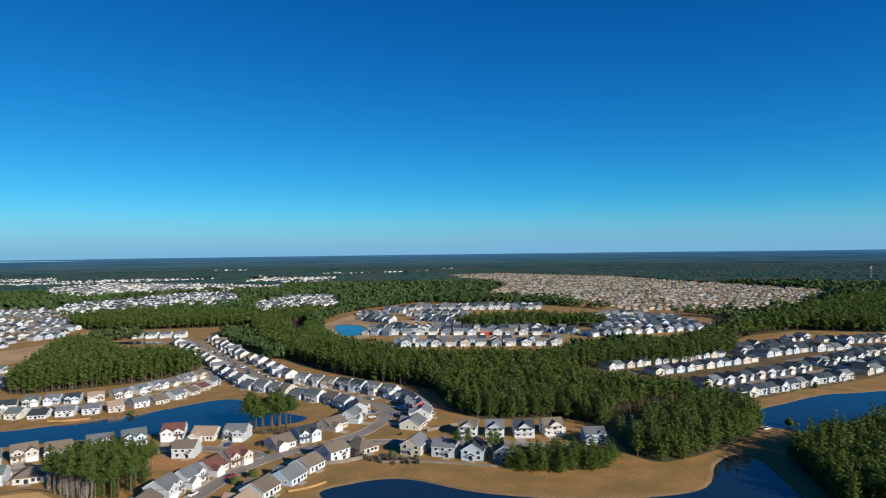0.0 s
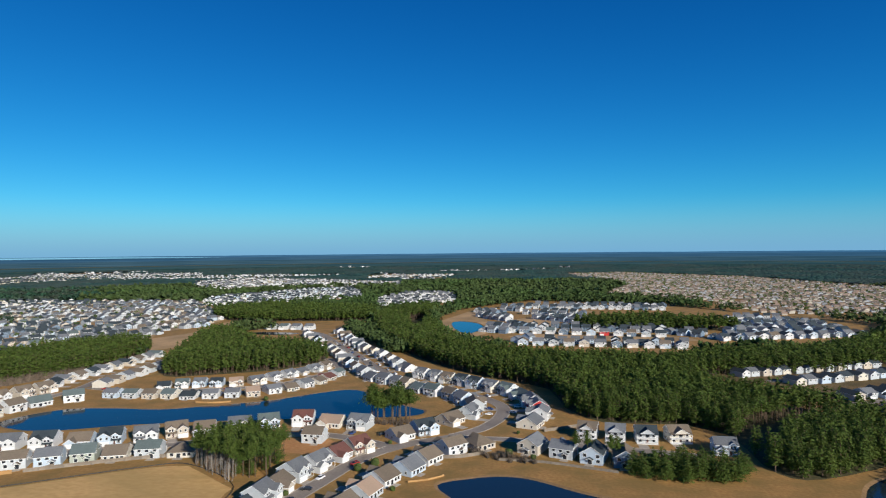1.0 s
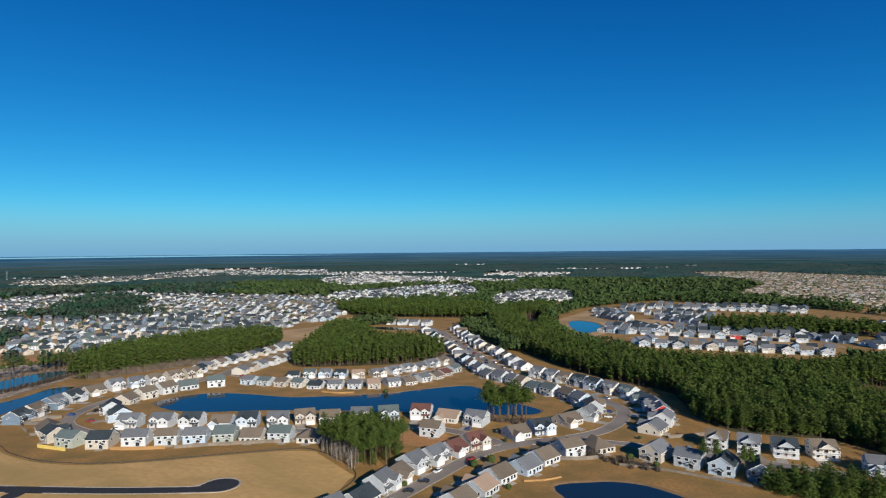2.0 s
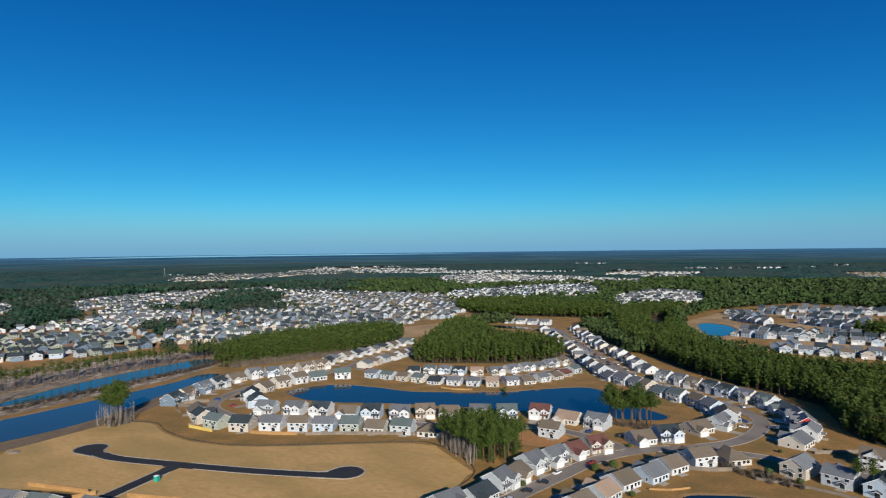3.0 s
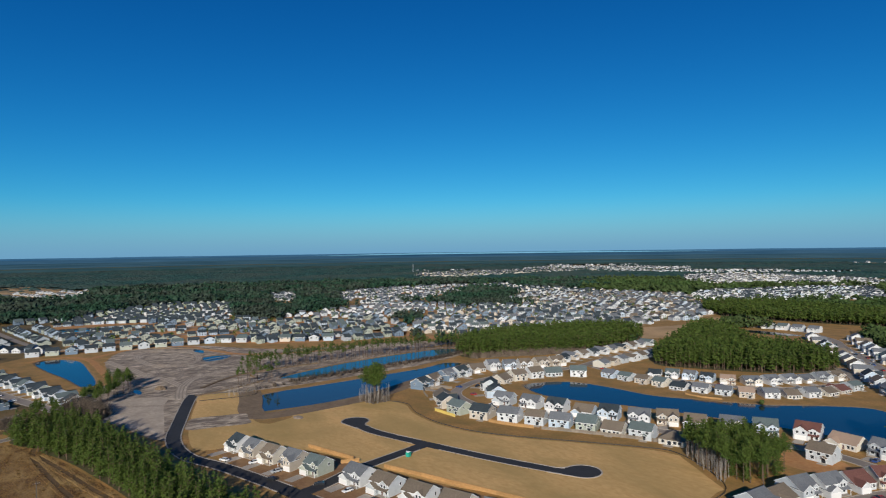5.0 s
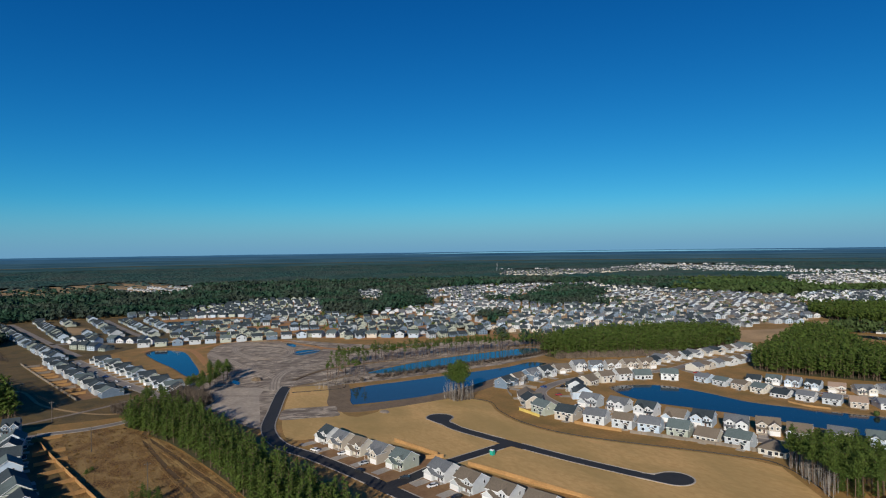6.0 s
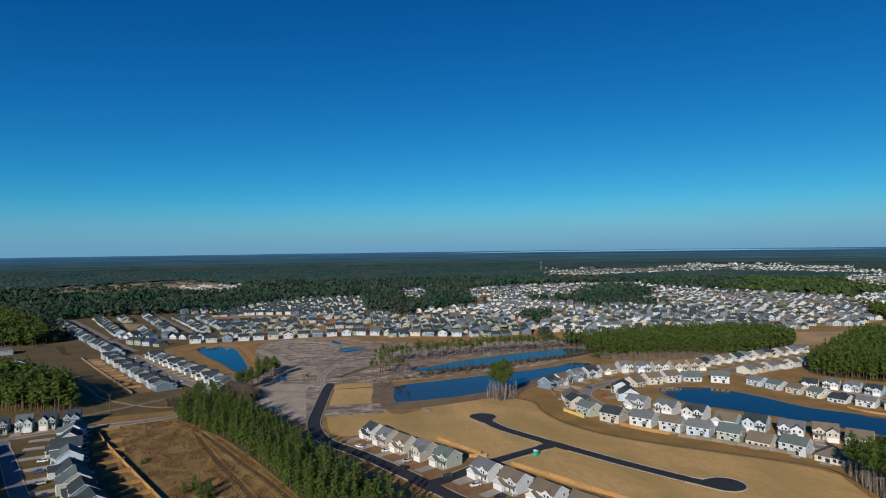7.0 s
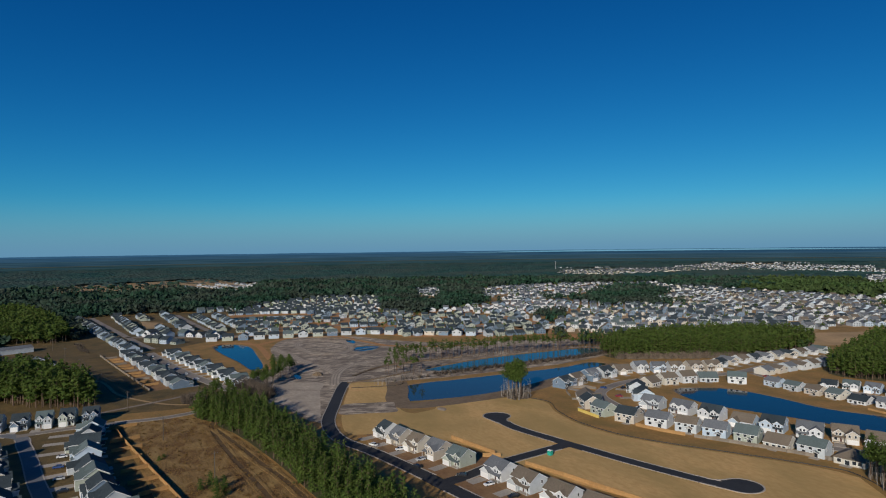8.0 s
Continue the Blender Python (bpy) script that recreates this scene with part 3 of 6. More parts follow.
# ---- roads ----
road("road", [(-124, 170), (-112, 215), (-104, 250), (-95, 285), (-80, 308), (-58, 326), (-43, 346), (-36, 373), (-40, 398), (-64, 424), (-92, 441), (-113, 456), (-149, 497),
                     (-189, 560), (-226, 614), (-259, 664), (-280, 698), (-330, 745)], 8.2, M["asphalt"], "worn grey street winding between houses")
road("road", [(-84, 302), (-110, 314), (-137, 318), (-165, 308), (-190, 295), (-229, 273), (-258, 260), (-286, 250), (-312, 247), (-342, 258), (-360, 290), (-362, 320), (-352, 366),
                     (-352, 400), (-360, 440), (-362, 520)], 7.5, M["asphalt"], "worn grey street round the pond", z=0.10)
road("road", [(-346, 402), (-318, 398), (-268, 405), (-237, 415), (-212, 431), (-197, 458), (-186, 500), (-215, 545)], 7.5, M["asphalt"], "worn grey street north of the pond", z=0.12)
road("road", [(-62, 322), (-30, 325), (0, 321), (35, 318), (70, 312)], 6.5, M["asphalt"], "narrow worn street", z=0.11)
road("road", [(-240, -40.2), (-268, -45.2), (-293, -51.2), (-317, -58.2), (-348, -66.2), (-375, -74), (-396, -82), (-408, -110), (-412, -150)], 6.5, M["asphalt_blue"], "dark grey street between new houses")
road("road", [(-396, -82), (-400, -62), (-402, -36), (-402, -10), (-412, 14), (-440, 40)], 6.0, M["asphalt"], "pale side road", z=0.11)
road("road", [(-665, -30), (-560, -3), (-480, 24), (-455, 34)], 8.0, M["asphalt"], "street between two rows of houses")
road("road", [(-452, 112), (-434, 104), (-388, 88), (-350, 76), (-318, 75), (-291, 85), (-254, 96), (-222, 104), (-180, 116), (-140, 130)], 7.6, M["asphalt_new"],
     "black new asphalt road with pale kerbs", z=0.14)
road("road", [(-310, 166.5), (-300, 166.5), (-288, 169), (-262, 177), (-228, 188), (-200, 199), (-192, 203)], 7.0, M["asphalt_new"], "black new road in the straw field", z=0.12)
road("road", [(-261, 177), (-257, 158), (-251, 132), (-243, 112), (-240, 100)], 7.0, M["asphalt_new"], "black new side road", z=0.15)


def turning_circle(x, y, r, toward, bulge):
    """A round end to a road, bulging to one side (+1: left of the way in from the centre) with a flowing neck; a pale kerb round it."""
    f, w = 7.0, 3.5
    a0 = math.atan2(toward[1] - y, toward[0] - x)
    reach = math.sqrt((r + f) ** 2 - (w + f - (r - w)) ** 2)
    cy = r - w
    b = math.atan2(w + f - cy, reach)  # where bulb and neck touch, seen from the bulb's centre
    bulb = [(r * math.cos(t), cy + r * math.sin(t)) for t in (b + (1.5 * math.pi - b) * i / 26 for i in range(27))]
    neck = [(reach - f * math.sin(t), w + f - f * math.cos(t)) for t in ((math.pi / 2 - b) * i / 8 for i in range(8))]
    line = neck + bulb + [(reach, -w)]
    turn = lambda u, v: (x + u * math.cos(a0) - v * bulge * math.sin(a0), y + u * math.sin(a0) + v * bulge * math.cos(a0))
    ring = [turn(*p) for p in line]
    if bulge < 0:
        ring = ring[::-1]
    s, k = Shell(), Shell()
    s.add([(*p, 0.125) for p in ring], [tuple(range(len(ring)))])
    ob = setting("turning_circle", s, M["asphalt_new"], "black asphalt turning circle with a pale kerb", "road")
    strip(k, ring, 0.38, -0.3, 0.0, 0.27)
    part("kerb", k, M["concrete"], ob)


turning_circle(-321, 164.5, 8.0, (-290, 168.5), 1)
turning_circle(-184.5, 206.0, 8.0, (-200, 199), -1)

# the distance: glowing woods, painted haze bluer towards the horizon, and a far lake
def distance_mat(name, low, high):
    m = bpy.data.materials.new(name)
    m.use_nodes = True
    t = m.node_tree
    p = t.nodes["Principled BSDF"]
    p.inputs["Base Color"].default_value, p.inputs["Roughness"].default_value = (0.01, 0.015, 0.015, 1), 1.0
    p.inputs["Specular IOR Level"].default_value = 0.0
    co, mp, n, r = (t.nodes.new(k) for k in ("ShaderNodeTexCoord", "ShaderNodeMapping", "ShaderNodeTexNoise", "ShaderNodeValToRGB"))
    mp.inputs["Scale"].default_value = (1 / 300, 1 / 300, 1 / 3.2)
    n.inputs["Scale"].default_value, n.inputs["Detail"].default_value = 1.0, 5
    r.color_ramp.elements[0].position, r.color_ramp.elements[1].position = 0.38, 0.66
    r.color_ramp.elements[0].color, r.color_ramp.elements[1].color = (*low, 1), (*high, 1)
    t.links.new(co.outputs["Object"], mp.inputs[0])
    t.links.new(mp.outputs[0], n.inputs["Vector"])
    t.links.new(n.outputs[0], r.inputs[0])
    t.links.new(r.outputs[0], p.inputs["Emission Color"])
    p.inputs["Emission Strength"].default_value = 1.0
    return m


def band(d, z0, z1, a0, a1, rough, seed, taper=False):
    s, n = Shell(), max(8, int((a1 - a0) * 3))
    for i in range(n + 1):
        a = radians(a0 + (a1 - a0) * i / n)
        x, y = -d * math.sin(a), d * math.cos(a)
        bump = noise.noise(Vector((i * 0.07, seed, 0))) * rough * 2 + noise.noise(Vector((i * 0.6, seed, 5))) * rough
        k = min(1.0, 4 * i / n, 4 * (n - i) / n) if taper else 1.0
        s.v += [(x, y, z0), (x * 1.002, y * 1.002, z0 + (z1 + bump - z0) * k)]
    s.f = [(2 * i, 2 * i + 2, 2 * i + 3, 2 * i + 1) for i in range(n)]
    s.m = [0] * n
    return s


# each farther band glows bluer and brighter, in place of haze
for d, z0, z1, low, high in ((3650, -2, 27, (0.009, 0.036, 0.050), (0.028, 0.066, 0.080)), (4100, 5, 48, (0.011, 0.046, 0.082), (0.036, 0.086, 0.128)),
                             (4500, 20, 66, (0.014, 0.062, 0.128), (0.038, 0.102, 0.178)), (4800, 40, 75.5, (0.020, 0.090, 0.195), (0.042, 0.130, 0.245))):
    setting("backdrop", band(d, z0, z1, -180, 180, 0.9, d), distance_mat("glowing_hazed_woods", low, high), "self-lit wooded distance with painted blue haze under the horizon", "backdrop")
# the lake strip glows by itself in place of reflected sky
setting("backdrop", band(4470, 66, 73.5, 30, 66, 0.4, 3.0, True), distance_mat("glowing_far_lake", (0.16, 0.42, 0.58), (0.22, 0.50, 0.68)), "pale self-lit thread of a far lake", "lake")

# ---- trees ----
def pine(r, h, leaves, size, low=0.42, wide=0.19, bare=True):
    """Vertices, triangles and slots of a loblolly pine: bare tapered trunk, limbs, and a crown of many small tufts."""
    V, F, K, N = [], [], [], []

    def cone(p, q, r0, r1, n):
        o = len(V)
        a = (q - p).orthogonal().normalized()
        b = (q - p).normalized().cross(a)
        for c, rad in ((p, r0), (q, r1)):
            for i in range(n):
                t = 6.2832 * i / n
                N.append(a * math.cos(t) + b * math.sin(t))
                V.append(c + N[-1] * rad)
        for i in range(n):
            j = (i + 1) % n
            F.extend(((o + i, o + j, o + n + j), (o + i, o + n + j, o + n + i)))
            K.extend((0, 0))

    lean = Vector((r.uniform(-0.03, 0.03), r.uniform(-0.03, 0.03), 1)) * h
    cone(Vector((0, 0, -0.3)), lean * 0.92, 0.012 * h + 0.06, 0.05, 5)
    R = wide * h
    limbs, n = [], min(30, max(11, leaves // 8))
    for i in range(n):
        k = (i + r.random() * 0.8) / n
        u = low + (0.98 - low) * k
        a = 2.4 * i + r.uniform(-0.5, 0.5)
        w = R * 1.22 * (1 - k) ** 0.7 * (0.72 + 0.28 * min(1, k / 0.15)) * r.uniform(0.72, 1.25) + 0.3
        tip = lean * u + Vector((math.cos(a) * w, math.sin(a) * w, 0.12 * w))
        limbs.append((lean * (u - 0.015), tip, w))
        if bare and i % 3 == 0:
            cone(lean * (u - 0.04), tip, 0.08, 0.02, 3)
    weights = [w ** 1.35 for _, _, w in limbs]
    for base, tip, w in r.choices(limbs, weights, k=leaves):
        way = (tip - base).normalized()
        c = base.lerp(tip, r.uniform(0.12, 1.04)) + Vector((r.gauss(0, 0.24) * w, r.gauss(0, 0.24) * w, r.gauss(0.02, 0.13) * w + r.gauss(0, 0.12)))
        side = c - lean * (c.z / h)
        nrm = (side.normalized() * 0.75 + Vector((r.gauss(0, 0.45), r.gauss(0, 0.45), r.gauss(0.85, 0.4)))).normalized()
        along = (way + Vector((r.gauss(0, 0.6), r.gauss(0, 0.6), r.gauss(0, 0.35))))
        along = (along - nrm * along.dot(nrm)).normalized()
        across = nrm.cross(along)
        s, o = size * r.uniform(0.55, 1.3), len(V)
        V.extend((c + along * s * 1.35, c - along * s * 0.6 + across * s * 0.7, c - along * s * 0.5 - across * s * 0.7))
        soft = (side / (R * 0.8) + Vector((0, 0, 0.3 + 0.8 * max(0.0, c.z / h - low)))).normalized() * 0.7 + nrm * 0.3
        N.extend([soft.normalized()] * 3)
        F.append((o, o + 1, o + 2))
        K.append(1)
    return np.array([tuple(v) for v in V], np.float32), np.array(F, np.int32), np.array(K, np.int32), np.array([tuple(v) for v in N], np.float32)


def arrays(shell):
    tri, k = [], []
    for f, m in zip(shell.f, shell.m):
        for i in range(1, len(f) - 1):
            tri.append((f[0], f[i], f[i + 1]))
            k.append(m)
    return np.array(shell.v, np.float32), np.array(tri, np.int32), np.array(k, np.int32)


def broom(r, h, n, thick=0.6):
    """A leafless shrub or young tree: thin twigs that fan out."""
    V, F = [], []
    for i in range(n):
        a, t = r.uniform(0, 6.283), r.uniform(0.1, 0.55)
        p = Vector((r.gauss(0, 0.12), r.gauss(0, 0.12), 0)) * h
        q = p + Vector((math.cos(a) * t, math.sin(a) * t, 1)) * h * r.uniform(0.5, 1)
        d = (q - p).orthogonal().normalized() * 0.05 * h ** 0.7 * thick
        e = (q - p).normalized().cross(d)
        o = len(V)
        V += [p + d, p - d, q, p + e, p - e]
        F += [(o, o + 1, o + 2), (o + 3, o + 4, o + 2)]
    return np.array([tuple(v) for v in V], np.float32), np.array(F, np.int32), np.zeros(len(F), np.int32)


def snag(r):
    """A dead young tree, 1 high: a thin upright trunk with short bare branches near its top."""
    s = Shell()
    lean = Vector((r.uniform(-0.05, 0.05), r.uniform(-0.05, 0.05), 1))
    s.tube((0, 0, -0.02), lean, 0.016, 0.004, 4)
    for i in range(7):
        u, a, l = r.uniform(0.45, 0.95), r.uniform(0, 6.283), r.uniform(0.06, 0.16)
        s.tube(lean * u, lean * u + Vector((math.cos(a) * l, math.sin(a) * l, l * 0.9)), 0.005, 0.002, 3)
    return arrays(s)


def clump(r, n, big=1.0):
    """A tuft of far woodland, about 1 wide and 1 high."""
    V, F = [], []
    for i in range(n):
        a, u = r.uniform(0, 6.283), r.random()
        c = Vector((math.cos(a) * 0.5 * r.random() ** 0.5, math.sin(a) * 0.5 * r.random() ** 0.5, 0.25 + 0.6 * u))
        nrm = (Vector((c.x, c.y, 0.35)) + Vector((r.gauss(0, 0.25), r.gauss(0, 0.25), r.gauss(0, 0.25)))).normalized()
        p = nrm.orthogonal().normalized()
        q = nrm.cross(p)
        s, t0, o = r.uniform(0.13, 0.25) * big, r.uniform(0, 6.283), len(V)
        for k in range(3):
            V.append(c + (p * math.cos(t0 + 2.094 * k) + q * math.sin(t0 + 2.094 * k)) * s)
        F.append((o, o + 1, o + 2))
    return np.array([tuple(v) for v in V], np.float32), np.array(F, np.int32), np.zeros(len(F), np.int32)


def soft_normals(me, n):
    me.attributes.new("custom_normal", "FLOAT_VECTOR", "POINT").data.foreach_set("vector", n.astype(np.float32).ravel())


def merged(name, models, places, mats, label, category="trees", group=""):
    """One mesh of many plants; places: x, y, z, turn, width scale, height scale, model. Crowns carry soft, rounded normals."""
    vs, fs, ks, ns, o = [], [], [], [], 0
    for x, y, z, t, w, h, k in places:
        v, f, m = models[k][:3]
        c, s = math.cos(t) * w, math.sin(t) * w
        p = np.empty_like(v)
        p[:, 0] = v[:, 0] * c - v[:, 1] * s + x
        p[:, 1] = v[:, 0] * s + v[:, 1] * c + y
        p[:, 2] = v[:, 2] * h + z
        if len(models[k]) > 3:
            q, e = models[k][3], np.empty_like(v)
            e[:, 0] = q[:, 0] * math.cos(t) - q[:, 1] * math.sin(t)
            e[:, 1] = q[:, 0] * math.sin(t) + q[:, 1] * math.cos(t)
            e[:, 2] = q[:, 2]
            ns.append(e)
        vs.append(p), fs.append(f + o), ks.append(m)
        o += len(v)
    v, f, k = np.concatenate(vs), np.concatenate(fs), np.concatenate(ks)
    me = bpy.data.meshes.new(name)
    me.vertices.add(len(v))
    me.vertices.foreach_set("co", v.ravel())
    me.loops.add(len(f) * 3)
    me.loops.foreach_set("vertex_index", f.ravel())
    me.polygons.add(len(f))
    me.polygons.foreach_set("loop_start", np.arange(0, len(f) * 3, 3, dtype=np.int32))
    for m in mats:
        me.materials.append(m)
    me.polygons.foreach_set("material_index", k)
    me.polygons.foreach_set("use_smooth", np.zeros(len(f), dtype=bool))
    me.update(calc_edges=True)
    if ns:
        soft_normals(me, np.concatenate(ns))
    return tagged(new(name, me), label, category, group, "stuff")


tr = random.Random(11)
NEAR = [pine(tr, 1.0 * h, 980, 0.40, low, wide) for h, low, wide in ((19, 0.50, 0.165), (18, 0.56, 0.18), (20, 0.52, 0.155), (17, 0.54, 0.19), (19, 0.58, 0.17))]
NEAR += [pine(tr, 1.0 * h, 900, 0.46, 0.06, wide) for h, wide in ((18, 0.2), (17, 0.22), (19, 0.19))]
BUSHY = (5, 6, 7)
TALL = [pine(tr, 1.0 * h, 400, 0.46, low, wide) for h, low, wide in ((18, 0.14, 0.13), (19, 0.2, 0.125), (16, 0.1, 0.14), (17, 0.22, 0.13), (12, 0.05, 0.16))]
WOOD = [pine(tr, 1.0 * h, 112, 0.88, low, wide, False) for h, low, wide in ((18, 0.28, 0.125), (19, 0.34, 0.12), (17, 0.2, 0.135), (18, 0.32, 0.13), (20, 0.38, 0.12), (15, 0.14, 0.14))]
FINE = [pine(tr, 1.0 * h, 320, 0.58, low, wide) for h, low, wide in ((18, 0.16, 0.15), (19, 0.22, 0.14), (16, 0.12, 0.16), (17, 0.2, 0.15), (14, 0.08, 0.17))]
INNER = [pine(tr, 1.0 * h, 76, 0.86, low, wide, False) for h, low, wide in ((18, 0.58, 0.13), (19, 0.6, 0.125), (17, 0.55, 0.14), (18, 0.6, 0.13), (20, 0.62, 0.125), (16, 0.55, 0.14))]
INNER_FINE = [pine(tr, 1.0 * h, 150, 0.60, 0.5, wide, False) for h, wide in ((18, 0.15), (19, 0.14), (16, 0.16), (17, 0.15))]
LOW = [pine(tr, 1.0 * h, 70, 1.12, low, wide, False) for h, low, wide in ((18, 0.26, 0.135), (19, 0.32, 0.13), (17, 0.2, 0.145), (18, 0.3, 0.14))]
INNER_LOW = [pine(tr, 1.0 * h, 46, 1.05, 0.6, wide, False) for h, wide in ((18, 0.14), (19, 0.13), (17, 0.15), (20, 0.135))]
AFAR = [pine(tr, 1.0 * h, 82, 1.45, low, wide, False) for h, low, wide in ((18, 0.28, 0.18), (19, 0.34, 0.17), (17, 0.25, 0.19), (18, 0.3, 0.18))]
SLIM = [pine(tr, 1.0 * h, 84, 0.56, low, 0.095) for h, low in ((17, 0.68), (16, 0.72), (18, 0.66), (15, 0.62), (14, 0.74))]
BROOM = [broom(tr, 1.0, 26) for _ in range(4)]
SNAG = [snag(tr) for _ in range(6)]
CLUMP = [clump(tr, 22) for _ in range(8)]
LITE = [clump(tr, 9, 1.5) for _ in range(8)]
BOTH = [M["bark"], M["needles"]]


def scatter(poly, step, r, jitter=0.42, clear=()):
    """Uneven places inside an outline, about step apart."""
    xs, ys = [p[0] for p in poly], [p[1] for p in poly]
    out, y, row = [], min(ys), 0
    while y < max(ys):
        x = min(xs) + (step / 2 if row % 2 else 0)
        while x < max(xs):
            px, py = x + r.uniform(-jitter, jitter) * step, y + r.uniform(-jitter, jitter) * step
            if inside(px, py, poly) and not any(inside(px, py, c) for c in clear):
                out.append((px, py))
            x += step
        y += step * 0.88
        row += 1
    return out


def edge_distance(x, y, poly):
    """How far a place lies from an outline."""
    best = 1e9
    for (ax, ay), (bx, by) in zip(poly, poly[1:] + poly[:1]):
        l = (bx - ax) ** 2 + (by - ay) ** 2 or 1.0
        u = min(1.0, max(0.0, ((x - ax) * (bx - ax) + (y - ay) * (by - ay)) / l))
        best = min(best, math.hypot(ax + (bx - ax) * u - x, ay + (by - ay) * u - y))
    return best


def wood(poly, step, label, models=WOOD, tall=0.94, floor=True, clear=()):
    if floor:
        sheet("wood_floor", poly, 0.03, M["woodfloor"], "needle litter under pines", category="ground")
    places, sets = [], [models, FINE, WOOD, LOW, INNER_FINE, INNER, INNER_LOW]
    first = [sum(len(m) for m in sets[:k]) for k in range(len(sets))]
    for x, y in scatter(poly, step, tr, clear=clear):
        deep, d, k = edge_distance(x, y, poly) > 13, math.hypot(x, y), 0
        if models is WOOD:
            k = (4 if deep else 1) + (0 if d < 400 else 1 if d < 620 else 2)
        places.append((x, y, 0.0, tr.uniform(0, 6.283), tall * tr.uniform(0.85, 1.25), tall * tr.uniform(0.8, 1.12), first[k] + tr.randrange(len(sets[k]))))
    merged("pine_wood", [m for group in sets for m in group], places, BOTH, label, "wood", "pine woods")
    return poly


GLADE = [(-212, 850), (-200, 885), (-183, 830), (-163, 720), (-172, 712), (-190, 750)]
BELT_SOUTH = [(-263, 848), (-228, 740), (-196, 662), (-143, 578), (-105, 527), (-70, 490), (-37, 467), (-9, 446), (2, 395), (23, 366), (58, 368), (86, 352), (90, 306), (97, 290), (110, 291), (135, 306), (166, 330), (182, 358), (174, 372), (168, 396), (150, 414), (125, 430), (102, 452)]
BELT_NORTH = [(98, 492), (132, 520), (200, 532), (254, 567), (285, 600), (300, 650), (272, 640), (238, 620), (199, 592), (142, 582), (111, 563), (81, 545), (57, 553), (7, 548), (-44, 565), (-87, 590), (-112, 635), (-132, 690), (-155, 752), (-176, 820), (-182, 890), (-205, 1000), (-250, 970)]
CLEFT = [(82, 334), (98, 316), (112, 343), (136, 366), (164, 384), (160, 396), (126, 384), (98, 362)]
WOODS = []
WOODS.append(wood(spline([(-318, 449), (-284, 458), (-260, 471), (-236, 487), (-212, 525), (-225, 558), (-262, 573), (-300, 577), (-346, 632), (-392, 668), (-402, 640), (-375, 580), (-345, 505)], True, 3),
         3.95, "dense stand of tall green pines above houses"))
WOODS.append(wood([(-548, 905), (-520, 862), (-471, 826), (-408, 824), (-344, 836), (-301, 844), (-262, 855), (-292, 955), (-399, 985), (-486, 995), (-534, 968)], 5.6, "long dark green pine belt", models=AFAR, tall=0.86))
WOODS.append(wood(spline(BELT_SOUTH + BELT_NORTH, True, 2),
         4.4, "broad winding belt of green pines between housing estates", clear=[GLADE, CLEFT], tall=0.9))
WOODS.append(wood(spline([(-440, 349), (-415, 408), (-392, 446), (-398, 510), (-420, 572), (-470, 562), (-500, 480), (-505, 420), (-480, 365)], True, 3), 4.1, "pine wood with bare trunks along its edge"))
WOODS.append(wood([(150, 235), (163, 290), (190, 310), (230, 328), (280, 343), (330, 350), (330, 220), (200, 200)], 4.3, "tall pines at the pond's end"))
WOODS.append(wood([(290, 640), (349, 702), (425, 738), (500, 712), (640, 760), (860, 1170), (680, 1056), (474, 850), (371, 745)], 7.6, "large dark pine wood", models=AFAR, tall=1.05))
WOODS.append(wood([(268, 610), (282, 640), (320, 690), (349, 702), (371, 745), (330, 715), (290, 665), (262, 628)], 6.4, "pines behind rows of houses", models=AFAR))
WOODS.append(wood([(9, 800), (41, 850), (123, 880), (205, 826), (222, 800), (133, 788), (60, 783)], 7.0, "pine belt between rows of houses", models=AFAR))
WOODS.append(wood(spline([(-400, 6), (-352, 26), (-297, 40), (-254, 48), (-205, 57), (-170, 66), (-165, 80), (-200, 79), (-222, 75), (-266, 66), (-310, 58), (-344, 52), (-411, 37), (-420, 20)], True, 3), 3.7,
         "strip of tall green pines beside a scrub field", models=TALL, tall=0.85))
WOODS.append(wood([(-487, -112), (-454, -75), (-445, -50), (-480, -58), (-520, -82), (-560, -105), (-560, -170), (-490, -160)], 4.0, "dark pine grove behind houses", tall=1.2))
WOODS.append(wood([(-815, -190), (-777, -148), (-784, -116), (-830, -124), (-934, -150), (-1076, -190), (-1208, -250), (-1100, -300), (-900, -270)], 8.0, "tall dark pines beyond a mown strip", models=AFAR, tall=1.1))
WOODS.append(wood([(-500, 162), (-504, 237), (-498, 316), (-476, 405), (-488, 408), (-516, 316), (-520, 237), (-516, 165)], 4.9, "thin line of bare-trunked pines on the dirt", models=SLIM, floor=False))
WOODS.append(wood([(-448, 140), (-452, 172), (-466, 178), (-476, 170), (-470, 140)], 7.5, "few bare-trunked pines at a pond's end", models=SLIM, floor=False))


def snags(poly, step, h, label):
    places = [(x, y, 0.0, tr.uniform(0, 6.283), h * tr.uniform(0.8, 1.2), h * tr.uniform(0.6, 1.15), tr.randrange(6)) for x, y in scatter(poly, step, tr)]
    merged("dead_trees", SNAG, places, [M["grey_wood"]], label, "dead trees")


def thicket(poly, step, h, label, twigs="twigs"):
    places = [(x, y, 0.0, tr.uniform(0, 6.283), h * tr.uniform(0.7, 1.3), h * tr.uniform(0.6, 1.3), tr.randrange(4)) for x, y in scatter(poly, step, tr)]
    merged("thicket", BROOM, places, [M[twigs]], label, "shrubs")


